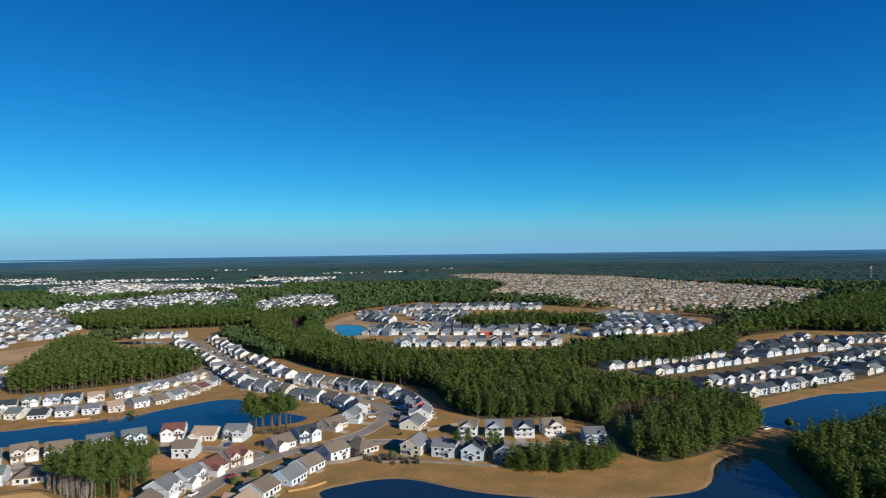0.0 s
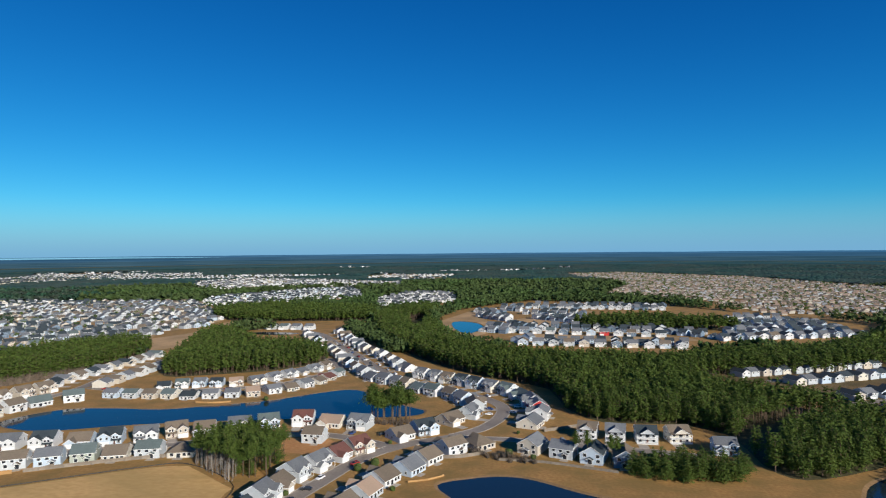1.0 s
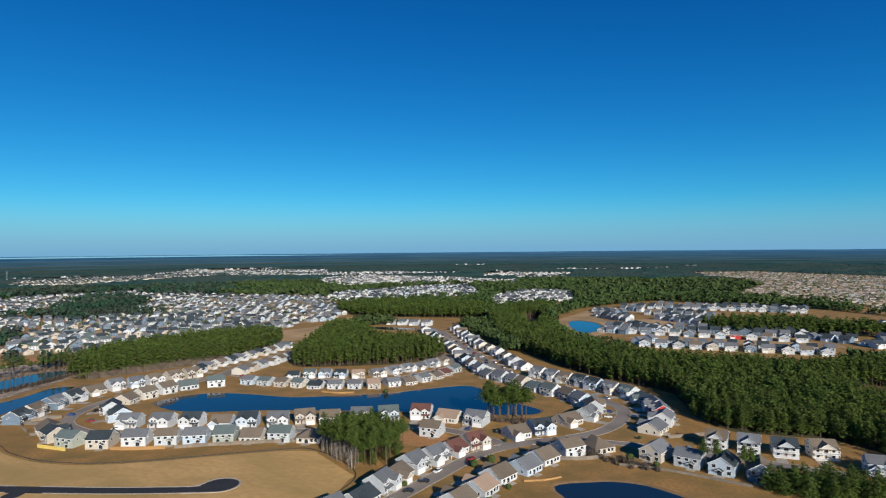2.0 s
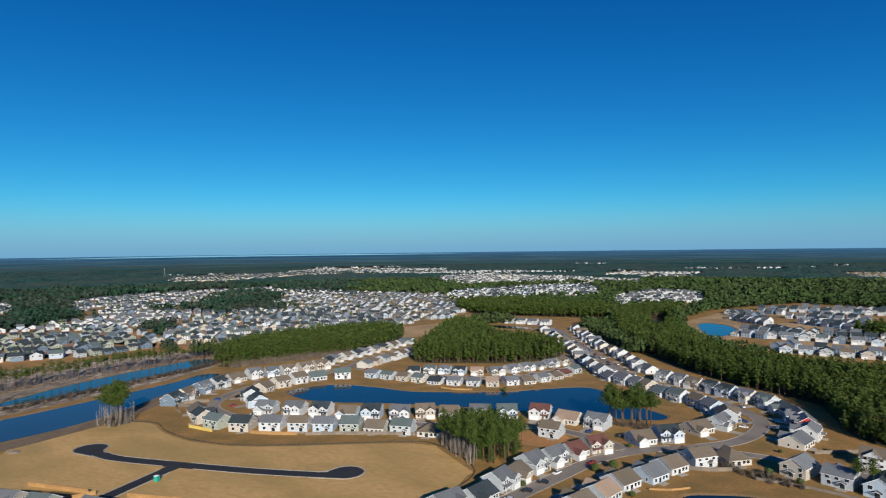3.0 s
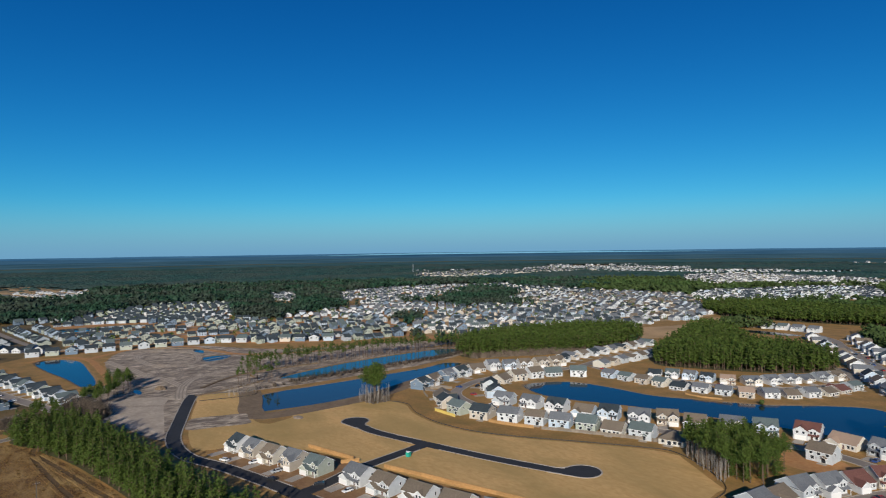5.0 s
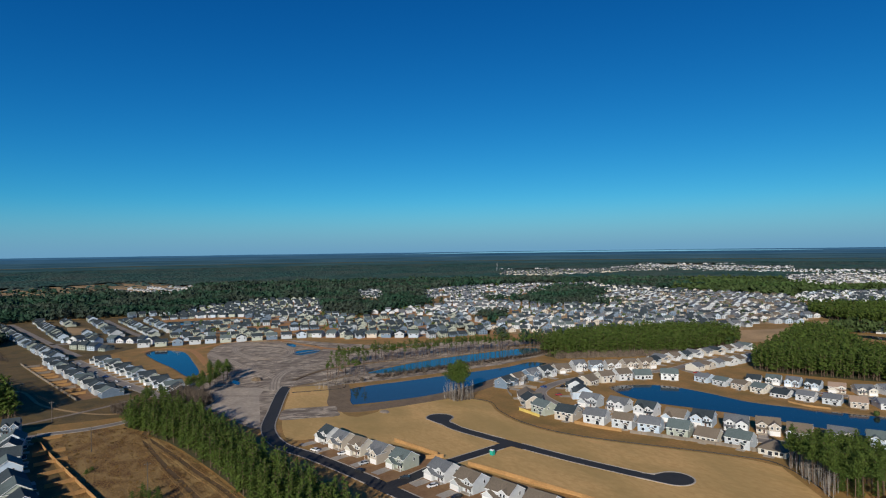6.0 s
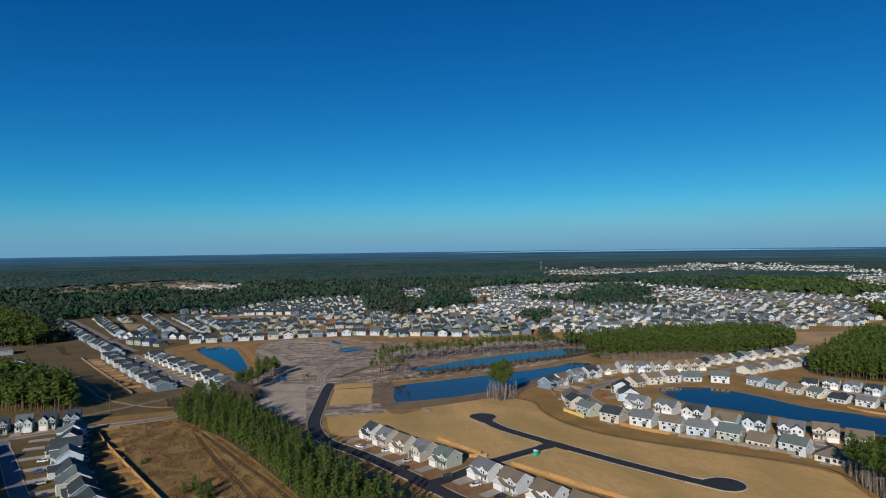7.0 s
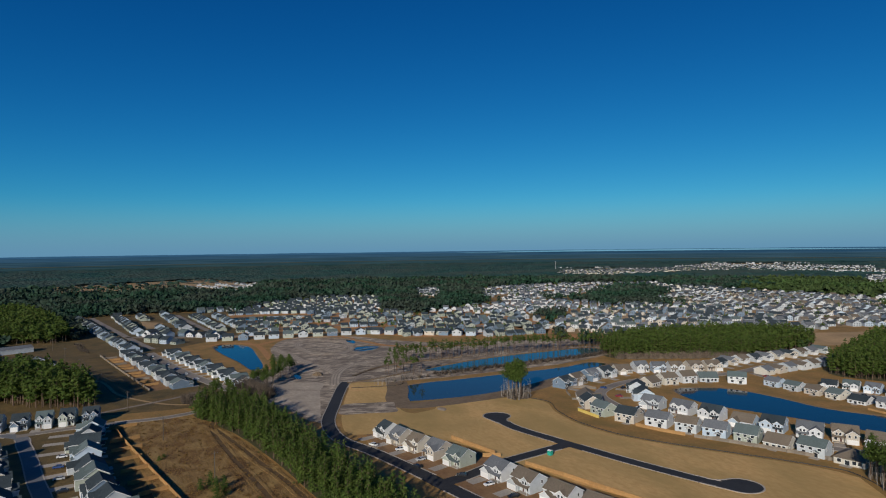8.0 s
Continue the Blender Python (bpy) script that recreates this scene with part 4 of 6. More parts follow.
thicket([(-452, 180), (-456, 240), (-461, 290), (-465, 335), (-476, 368), (-470, 372), (-458, 335), (-453, 290), (-449, 240), (-445, 180)], 2.7, 3.4, "dark wet brush between two ponds", "brush")
thicket([(-440, 140), (-444, 180), (-449, 240), (-453, 290), (-449, 290), (-444, 240), (-439, 180), (-436, 146)], 6.0, 4.4, "bare grey-brown saplings between two ponds")
thicket([(-436, 349), (-410, 408), (-388, 446), (-394, 450), (-420, 412), (-446, 356)], 3.0, 7.0, "bare saplings along a wood's edge")
thicket([(-470, 45), (-430, 58), (-420, 50), (-440, 38), (-462, 36)], 2.3, 8.5, "bare brown saplings beside pines")
thicket([(-46, 306), (-34, 300), (-20, 297), (-12, 292), (-14, 287), (-30, 292), (-44, 298)], 3.0, 4.0, "leafless shrubs along a garden edge")
snags([(-176, 274), (-171, 263), (-157, 254), (-142, 244), (-140, 249), (-152, 262), (-164, 275)], 2.0, 9.0, "leafless grey young trees before a pine grove")
snags([(-370, 206), (-366, 192), (-350, 194), (-346, 206), (-356, 213)], 2.6, 10.0, "leafless grey young trees round tall pines")
snags([(-424, 130), (-432, 152), (-442, 158), (-444, 140), (-434, 128)], 3.4, 7.0, "leafless grey young trees at a pond's end")
thicket([(-112, 342), (-90, 340), (-84, 350), (-96, 352)], 2.2, 2.6, "leafless shrubs under pines")


def tree_mesh(name, arrays, slot, mats):
    v, f, k, n = arrays
    keep = k == slot
    used = np.unique(f[keep])
    back = np.zeros(len(v), np.int32)
    back[used] = np.arange(len(used))
    me = bpy.data.meshes.new(name)
    me.from_pydata(v[used].tolist(), [], back[f[keep]].tolist())
    me.materials.append(mats)
    soft_normals(me, n[used])
    return me


def pine_thing(k, arrays):
    ob = thing("pine_tree", "tall pine with bare trunk and green crown", "tree", "single pines")
    part("trunk", tree_mesh("trunk", arrays, 0, M["bark"]), None, ob)
    part("crown", tree_mesh("crown", arrays, 1, M["needles"]), None, ob)
    return ob


def single_pines(places, scale=1.0, pick=(0, 1, 2, 3, 4), squat=1.0):
    for x, y in places:
        k = tr.choice(pick)
        m = pose(x, y, 0, 0, 0, tr.uniform(0, 360)) @ Matrix.Diagonal((scale * tr.uniform(0.85, 1.15), scale * tr.uniform(0.85, 1.15), scale * squat * tr.uniform(0.8, 1.12), 1))
        if PINES[k] is None:
            PINES[k] = pine_thing(k, NEAR[k])
            PINES[k].matrix_basis = m
            ob = PINES[k]
        else:
            ob = copy_thing(PINES[k], Matrix.Identity(4))
            ob.matrix_basis = m


PINES = [None] * len(NEAR)
single_pines(scatter([(-164, 260), (-142, 247), (-127, 256), (-131, 278), (-148, 289), (-168, 281), (-175, 262)], 4.8, tr), 0.92)
single_pines(scatter([(28, 281), (48, 275), (76, 282), (84, 298), (62, 303), (31, 296)], 4.6, tr), 0.8, BUSHY, 0.68)
single_pines([(-107, 348), (-99, 354), (-96, 350), (-103, 347), (-92, 358), (-97, 360), (-106, 359), (-110, 346), (-88, 350)], 1.32, squat=0.84)
single_pines([(-109, 350), (-104, 353), (-98, 349), (-95, 356), (-101, 358), (-91, 353), (-106, 346), (-112, 355), (-93, 347)], 1.26, squat=0.84)
single_pines([(-360, 203), (-356, 199), (-362, 199), (-354, 204), (-358, 206), (-357, 202), (-361, 205), (-355, 201)], 1.2, pick=(1, 2, 4), squat=1.06)
thicket([(-366, 196), (-366, 210), (-350, 210), (-349, 196)], 3.4, 4.6, "thin grey saplings under pines")
single_pines([(-508, 74), (-500, 70), (-488, 64), (-480, 58), (-472, 55), (-512, 80), (-464, 50), (-470, 62), (-458, 46), (-496, 78), (-504, 66), (-484, 69), (-476, 66), (-466, 57), (-490, 74), (-500, 80), (-516, 74), (-462, 60), (-452, 52)], 0.8)
single_pines([(-440, 22), (-446, 28), (-436, 30), (-428, 14), (-434, 20), (-450, 20)], 0.7)
thicket([(-765, -108), (-758, -100), (-700, -86), (-690, -84), (-700, -92)], 2.6, 2.4, "low brush beside a fence")
single_pines([(6, 299), (11, 296), (22, 295), (25, 299)], 0.75)
single_pines([(-134, 262), (-137, 255), (-132, 270), (-141, 262), (-138, 272), (-144, 256), (-146, 268), (-135, 278)], 0.6, BUSHY, 0.85)
single_pines([(-236, 20), (-228, 24), (-240, 27), (-232, 31)], 0.45)
single_pines([(-279, 11), (-275, 7), (-271, 13), (-266, 16), (-262, 13), (-273, 16)], 0.5, BUSHY, 0.7)
single_pines([(-326, -8), (-322, -10)], 0.3, BUSHY, 0.45)
thicket([(-446, -2), (-430, 2), (-422, 12), (-434, 14), (-446, 8)], 2.6, 6.0, "bare grey saplings at the end of the pine strip")


def shrub_arrays(r, n):
    V, F = [], []
    for i in range(n):
        d = Vector((r.gauss(0, 1), r.gauss(0, 1), r.gauss(0.3, 1))).normalized()
        c = Vector((d.x * 0.42, d.y * 0.42, 0.45 + d.z * 0.42)) * r.uniform(0.75, 1.1)
        p = (d + Vector((r.gauss(0, 0.4), r.gauss(0, 0.4), r.gauss(0, 0.4)))).orthogonal().normalized()
        q = d.cross(p)
        t0, o, s = r.uniform(0, 6.28), len(V), r.uniform(0.14, 0.26)
        V += [c + (p * math.cos(t0 + 2.094 * k) + q * math.sin(t0 + 2.094 * k)) * s for k in range(3)]
        F.append((o, o + 1, o + 2))
    return [tuple(v) for v in V], F


SHRUB = None
for x, y, s in ((-86, 275, 4.5), (-92, 268, 4.0), (-86, 238, 3.0), (-73, 231, 3.2), (-70, 248, 2.6), (-112, 236, 2.6), (-60, 302, 2.4), (-26, 300, 4.0), (-14, 296, 3.0),
                (-196, 385, 3.4), (296, 470, 3.6), (262, 436, 4.0), (-110, 280, 2.2), (-88, 308, 2.4), (-24, 336, 2.0), (192, 344, 5.0), (206, 336, 4.5)):
    if SHRUB is None:
        me = bpy.data.meshes.new("foliage")
        v, f = shrub_arrays(tr, 170)
        me.from_pydata(v, [], f)
        me.materials.append(M["shrub"])
        SHRUB = thing("shrub", "rounded evergreen shrub in a yard", "shrub", "yard shrubs")
        part("foliage", me, None, SHRUB)
        stem = Shell().tube((0, 0, -0.05), (0, 0, 0.5), 0.04, 0.02, 5)
        part("stem", stem, M["bark"], SHRUB)
        ob = SHRUB
    else:
        ob = copy_thing(SHRUB, Matrix.Identity(4))
    ob.matrix_basis = pose(x, y, 0, 0, 0, tr.uniform(0, 360)) @ Matrix.Diagonal((s, s, s * 0.95, 1))

# ---- houses ----
CACHE = {}


def opening_mesh(kind, w, h, axis):
    """A window, a door or a garage door, facing -y (axis y) or +x (axis x): frame proud of the wall, pane or leaf within."""
    key = (kind, w, h, axis)
    if key not in CACHE:
        b = 0.12
        ring = lambda g, y: [(-w / 2 - g, y, -g), (w / 2 + g, y, -g), (w / 2 + g, y, h + g), (-w / 2 - g, y, h + g)]
        s = Shell().add(ring(b, 0.02) + ring(b, -0.08) + ring(0, -0.08) + ring(0, -0.03),
                        [(i + o, (i + 1) % 4 + o, (i + 1) % 4 + o + 4, i + o + 4) for o in (0, 4, 8) for i in range(4)])
        s.f.append((12, 13, 14, 15))
        s.m.append(1)
        if axis == "x":
            s.v = [(-y, x, z) for x, y, z in s.v]
        CACHE[key] = s.mesh(kind, [M["trim"], {"window": M["glass"], "front_door": M["door"], "patio_door": M["glass"], "garage_door": M["garage"]}[kind]])
    return CACHE[key]


def put(parent, kind, x, y, z, w, h, side="front"):
    ob = part(kind, opening_mesh(kind, w, h, "y" if side in ("front", "back") else "x"), None, parent)
    ob.matrix_basis = pose(x, y, z, 0, 0, 180 if side in ("back", "left") else 0)
    return ob


def paint(ob, material):
    ob.material_slots[0].link = "OBJECT"
    ob.material_slots[0].material = material


def house_two_storey(w, d, wing_w, wing_d, wing_h, flip, name="house"):
    """Side-gabled house of two storeys with a gabled garage wing and a porch in front (front: -y)."""
    e, rise, x0, x1, y0, y1 = 4.7, d * 0.30, -w / 2, w / 2, -d / 2, d / 2
    s = -1 if flip else 1
    ob = thing(name, "", "house")
    part("wall", Shell().gable_body(x0, x1, y0, y1, 0, e, rise, "x"), WALLS["w"], ob)
    part("roof", Shell().gable_roof(x0, x1, y0, y1, e, rise, "x", edge=1), [ROOFS["d"], M["trim"]], ob)
    a, b = sorted((s * w / 2, s * (w / 2 - wing_w)))
    wr = wing_w * 0.34
    p0, p1 = sorted((-s * w / 2, s * (w / 2 - wing_w)))
    g0, g1 = (p0 + 0.9, p0 + 0.9 + min(3.6, p1 - p0 - 1.2)) if s > 0 else (p1 - 0.9 - min(3.6, p1 - p0 - 1.2), p1 - 0.9)
    gr = (g1 - g0) * 0.36
    wing = Shell().gable_body(a + 0.02, b - 0.02, y0 - wing_d, y0 + d * 0.3, 0, wing_h, wr, "y")
    wing.gable_body(g0, g1, y0 - 0.45, y0 + 1.2, 2.9, e + 0.25, gr, "y")
    part("wall", wing, WALLS["w"], ob)
    tops = Shell().gable_roof(a, b, y0 - wing_d, y0 + d * 0.34, wing_h, wr, "y", edge=1)
    tops.gable_roof(g0, g1, y0 - 0.45, y0 + d * 0.3, e + 0.25, gr, "y", over=0.3, thick=0.2, edge=1)
    part("roof", tops, [ROOFS["d"], M["trim"]], ob)
    put(ob, "garage_door", (a + b) / 2, y0 - wing_d, 0.05, min(4.6, wing_w - 0.9), 2.2)
    if wing_h > 4:
        for k in (-0.22, 0.22):
            put(ob, "window", (a + b) / 2 + k * wing_w, y0 - wing_d, 3.3, 0.95, 1.2)
    # porch
    depth = min(1.9, wing_d)
    roof = Shell()
    roof.add([(p0, y0 - depth, 2.7), (p1, y0 - depth, 2.7), (p1, y0, 3.35), (p0, y0, 3.35), (p0, y0 - depth, 2.88), (p1, y0 - depth, 2.88), (p1, y0, 3.53), (p0, y0, 3.53)],
             [(0, 3, 2, 1), (4, 5, 6, 7), (0, 1, 5, 4), (1, 2, 6, 5), (3, 0, 4, 7)])
    part("porch_roof", roof, ROOFS["d"], ob)
    part("porch_floor", Shell().box(p0, p1, y0 - depth, y0, 0, 0.22), M["concrete"], ob)
    for x in (p0 + 0.15, p1 - 0.3):
        part("porch_post", Shell().box(x, x + 0.16, y0 - depth + 0.05, y0 - depth + 0.21, 0.2, 2.75), M["trim"], ob)
    mid = (p0 + p1) / 2
    put(ob, "front_door", mid + s * 0.9, y0, 0.22, 1.0, 2.05)
    put(ob, "window", mid - s * 1.2, y0, 1.0, 1.3, 1.4)
    for k in (-0.25, 0.25):
        put(ob, "window", (g0 + g1) / 2 + k * 3.0, y0 - 0.45, 3.5, 0.95, 1.2)
    # back
    put(ob, "patio_door", -w * 0.18, y1, 0.15, 1.8, 2.05, "back")
    part("patio", Shell().box(-w * 0.18 - 2, -w * 0.18 + 2, y1, y1 + 3, 0, 0.1), M["concrete"], ob)
    part("porch_roof", Shell().gable_roof(-w * 0.18 - 1.4, -w * 0.18 + 1.4, y1 - 0.1, y1 + 1.7, 2.5, 0.8, "y", edge=1), [ROOFS["d"], M["trim"]], ob)
    for x, z in ((w * 0.25, 1.0), (-w * 0.32, 3.3), (0.0, 3.3), (w * 0.3, 3.3)):
        put(ob, "window", x, y1, z, 1.5, 1.5, "back")
    for side, x in (("right", x1), ("left", x0)):
        put(ob, "window", x, d * 0.18, 3.3, 0.9, 1.3, side)
    return ob


def house_front_gable(w, d, name="house"):
    """A deep narrow house of two storeys whose gable faces the street."""
    e, rise, x0, x1, y0, y1 = 4.7, w * 0.34, -w / 2, w / 2, -d / 2, d / 2
    ob = thing(name, "", "house")
    part("wall", Shell().gable_body(x0, x1, y0, y1, 0, e, rise, "y"), WALLS["w"], ob)
    part("roof", Shell().gable_roof(x0, x1, y0, y1, e, rise, "y", edge=1), [ROOFS["d"], M["trim"]], ob)
    part("wall", Shell().gable_body(x0 + 0.02, x0 + 5.2, y0 - 2.4, y0 + 1.5, 0, 2.9, 1.6, "y"), WALLS["w"], ob)
    part("roof", Shell().gable_roof(x0, x0 + 5.2, y0 - 2.4, y0 + 0.1, 2.9, 1.6, "y", edge=1), [ROOFS["d"], M["trim"]], ob)
    put(ob, "garage_door", x0 + 2.6, y0 - 2.4, 0.05, 4.3, 2.15)
    part("porch_roof", Shell().box(x0 + 5.3, x1, y0 - 1.7, y0, 2.7, 2.9), ROOFS["d"], ob)
    part("porch_floor", Shell().box(x0 + 5.3, x1, y0 - 1.7, y0, 0, 0.2), M["concrete"], ob)
    part("porch_post", Shell().box(x1 - 0.3, x1 - 0.12, y0 - 1.65, y0 - 1.45, 0.2, 2.7), M["trim"], ob)
    put(ob, "front_door", x1 - 1.6, y0, 0.2, 1.0, 2.05)
    for x in (-w * 0.28, 0.1, w * 0.3):
        put(ob, "window", x, y0, 3.4, 0.95, 1.2)
    put(ob, "patio_door", 0.6, y1, 0.15, 1.8, 2.05, "back")
    part("patio", Shell().box(-1.4, 2.6, y1, y1 + 2.8, 0, 0.1), M["concrete"], ob)
    part("porch_roof", Shell().gable_roof(-0.8, 2.0, y1 - 0.1, y1 + 1.7, 2.5, 0.8, "y", edge=1), [ROOFS["d"], M["trim"]], ob)
    for x, z in ((-w * 0.3, 1.0), (-w * 0.28, 3.3), (w * 0.28, 3.3)):
        put(ob, "window", x, y1, z, 1.5, 1.5, "back")
    for side, x in (("right", x1), ("left", x0)):
        for y, z in ((-d * 0.25, 3.3), (d * 0.22, 3.3), (d * 0.1, 1.0)):
            put(ob, "window", x, y, z, 0.9, 1.3, side)
    return ob


def house_ranch(w, d, hip, name="house"):
    """A broad house of one storey with a large roof and a gabled garage wing."""
    e, x0, x1, y0, y1 = 2.8, -w / 2, w / 2, -d / 2, d / 2
    rise = d * 0.29
    ob = thing(name, "", "house")
    if hip:
        part("wall", Shell().box(x0, x1, y0, y1, 0, e), WALLS["w"], ob)
        part("roof", Shell().hip_roof(x0, x1, y0, y1, e, rise), ROOFS["d"], ob)
    else:
        part("wall", Shell().gable_body(x0, x1, y0, y1, 0, e, rise, "x"), WALLS["w"], ob)
        part("roof", Shell().gable_roof(x0, x1, y0, y1, e, rise, "x", edge=1), [ROOFS["d"], M["trim"]], ob)
    part("wall", Shell().gable_body(x0 + 0.02, x0 + 6.2, y0 - 2.6, y0 + 2.5, 0, e, 1.9, "y"), WALLS["w"], ob)
    part("roof", Shell().gable_roof(x0, x0 + 6.2, y0 - 2.6, y0 + 3.4, e, 1.9, "y", edge=1), [ROOFS["d"], M["trim"]], ob)
    put(ob, "garage_door", x0 + 3.1, y0 - 2.6, 0.05, 4.8, 2.2)
    put(ob, "front_door", x0 + 7.4, y0, 0.15, 1.0, 2.05)
    for x in (x1 - 1.6, x1 - 3.4):
        put(ob, "window", x, y0, 0.9, 1.1, 1.4)
    put(ob, "patio_door", 0.8, y1, 0.15, 1.9, 2.05, "back")
    part("patio", Shell().box(-1.6, 3.2, y1, y1 + 3, 0, 0.1), M["concrete"], ob)
    for x in (-w * 0.34, -w * 0.16, w * 0.32):
        put(ob, "window", x, y1, 0.9, 1.6, 1.5, "back")
    for side, x in (("right", x1), ("left", x0)):
        for y in (-d * 0.1, d * 0.25):
            put(ob, "window", x, y, 0.9, 0.9, 1.3, side)
    return ob


def house_small(w, d, axis, wing, name="house"):
    """A house seen only from afar: walls, roof, garage wing."""
    e, x0, x1, y0, y1 = 4.5, -w / 2, w / 2, -d / 2, d / 2
    ob = thing(name, "", "house")
    rise = 0.27 * (d if axis == "x" else w)
    part("wall", Shell().gable_body(x0, x1, y0, y1, 0, e, rise, axis), WALLS["w"], ob)
    part("roof", Shell().gable_roof(x0, x1, y0, y1, e, rise, axis, edge=1), [ROOFS["d"], M["trim"]], ob)
    part("wall", Shell().gable_body(x0 + 0.02, x0 + wing, y0 - 2.6, y0 + 1.8, 0, 3.0, 1.7, "y"), WALLS["w"], ob)
    part("roof", Shell().gable_roof(x0, x0 + wing, y0 - 2.6, y0 + 0.1, 3.0, 1.7, "y", edge=1), [ROOFS["d"], M["trim"]], ob)
    put(ob, "garage_door", x0 + wing / 2, y0 - 2.6, 0.05, wing - 1.0, 2.2)
    for x in (-w * 0.3, w * 0.26):
        put(ob, "window", x, y1, 3.0, 1.5, 1.45, "back")
    put(ob, "window", w * 0.24, y0, 3.1, 1.1, 1.2)
    return ob


def house_deck(w, d):
    """A side-gabled house whose whole front is a white porch on two levels."""
    e, x0, x1, y0, y1 = 5.4, -w / 2, w / 2, -d / 2, d / 2
    ob = thing("house", "", "house")
    f = y0 - 2.4
    part("wall", Shell().gable_body(x0, x1, y0, y1, 0, e, d * 0.3, "x").gable_body(-w * 0.3, w * 0.3, f + 0.1, y0 + 2.0, e - 0.2, e + 0.15, w * 0.2, "y"), WALLS["w"], ob)
    part("roof", Shell().gable_roof(x0, x1, y0, y1, e, d * 0.3, "x", edge=1).gable_roof(-w * 0.3, w * 0.3, f, y0 + 3.2, e + 0.15, w * 0.2, "y", over=0.3, thick=0.2, edge=1), [ROOFS["d"], M["trim"]], ob)
    part("porch_roof", Shell().add([(x0, f - 0.3, 5.0), (x1, f - 0.3, 5.0), (x1, y0, 5.55), (x0, y0, 5.55), (x0, f - 0.3, 5.16), (x1, f - 0.3, 5.16), (x1, y0, 5.71), (x0, y0, 5.71)],
         [(0, 3, 2, 1), (4, 5, 6, 7), (0, 1, 5, 4), (1, 2, 6, 5), (3, 0, 4, 7)]), ROOFS["d"], ob)
    for z in (0.0, 2.55):
        part("porch_floor", Shell().box(x0 + 0.1, x1 - 0.1, f, y0, z, z + 0.25), M["trim"], ob)
        rail = Shell().box(x0 + 0.1, x1 - 0.1, f + 0.02, f + 0.1, z + 1.1, z + 1.2)
        for k in range(26):
            x = x0 + 0.2 + (w - 0.4) * k / 25
            rail.box(x - 0.03, x + 0.03, f + 0.04, f + 0.09, z + 0.25, z + 1.1)
        part("railing", rail, M["trim"], ob)
    for k in range(4):
        x = x0 + 0.2 + (w - 0.6) * k / 3
        part("porch_post", Shell().box(x, x + 0.2, f, f + 0.2, 0, 5.05), M["trim"], ob)
    for x in (-w * 0.3, w * 0.32):
        for z in (0.7, 3.3):
            put(ob, "window", x, y0, z, 1.3, 1.5)
    put(ob, "front_door", 0.2, y0, 0.25, 1.0, 2.05)
    put(ob, "patio_door", 0.2, y0, 2.8, 1.8, 2.0)
    for side, x in (("right", x1), ("left", x0)):
        for z in (0.9, 3.4):
            put(ob, "window", x, 0.4, z, 0.9, 1.3, side)
    return ob


KINDS = {
    "D": lambda: house_deck(10.2, 9.0),
    "A": lambda: house_two_storey(11.2, 10.0, 5.6, 2.6, 4.6, False),
    "a": lambda: house_two_storey(11.0, 9.6, 5.4, 2.2, 2.9, True),
    "E": lambda: house_two_storey(10.6, 11.0, 6.0, 1.6, 4.6, True),
    "B": lambda: house_front_gable(9.8, 13.0),
    "C": lambda: house_ranch(12.4, 12.5, True),
    "c": lambda: house_ranch(13.0, 12.0, False),
    "M": lambda: house_small(10.5, 11.0, "x", 5.2),
    "m": lambda: house_small(9.6, 13.0, "y", 5.0),
    "T": lambda: house_small(8.2, 11.5, "x", 4.4),
}
BUILT = {}
DARK_ROWS = ("houses of the right-hand estate", "row houses west", "houses behind the dirt", "new houses by the scrub field", "new houses by the side road")
hr = random.Random(5)


def house(kind, x, y, face, wall, roof, wide=1.0, group="houses", tall=1.0):
    """Places one house; face: the compass turn, from +y to the left, that its front looks to."""
    if roof == "d" and group not in DARK_ROWS and hr.random() < 0.6:
        roof = hr.choice("ggsn")
    if wall == "w" and hr.random() < 0.36:
        wall = hr.choice("gbcgt")
    m = pose(x, y, 0, 0, 0, face + 180) @ Matrix.Diagonal((wide, 1, tall, 1))
    if kind not in BUILT:
        BUILT[kind] = ob = KINDS[kind]()
        for p in ob.children:
            if p.name.split(".")[0] in ("wall", "roof", "porch_roof"):
                paint(p, p.data.materials[0])
    else:
        ob = copy_thing(BUILT[kind], Matrix.Identity(4))
    ob.matrix_basis = m
    for p in ob.children:
        n = p.name.split(".")[0]
        if n in ("wall", "roof", "porch_roof"):
            p.material_slots[0].material = WALLS[wall] if n == "wall" else ROOFS[roof]
    what = "one-storey house" if kind in "Cc" else "row house" if kind == "T" else "two-storey house"
    return tagged(ob, f"{WALL_WORD[wall]} {what} with {ROOF_WORD[roof]} shingle roof", "house", group)


def away(x, y, d):
    l = math.hypot(x, y)
    return x * (1 + d / l), y * (1 + d / l)


def drive(x, y, face, reach, side=-1, width=4.8, off=2.9):
    """A concrete driveway from the garage to the street."""
    s = Shell()
    s.box(-width / 2, width / 2, -reach, 0, -0.02, 0.06)
    for k in range(1, int(reach / 2.5)):
        s.box(-width / 2, width / 2, -k * 2.5 - 0.03, -k * 2.5 + 0.03, 0.055, 0.065, 0)
    ob = setting("driveway", s, M["concrete"], "pale concrete driveway before a garage", "driveway")
    ob.matrix_basis = pose(x, y, 0, 0, 0, face + 180) @ pose(side * off, -7.5, 0)


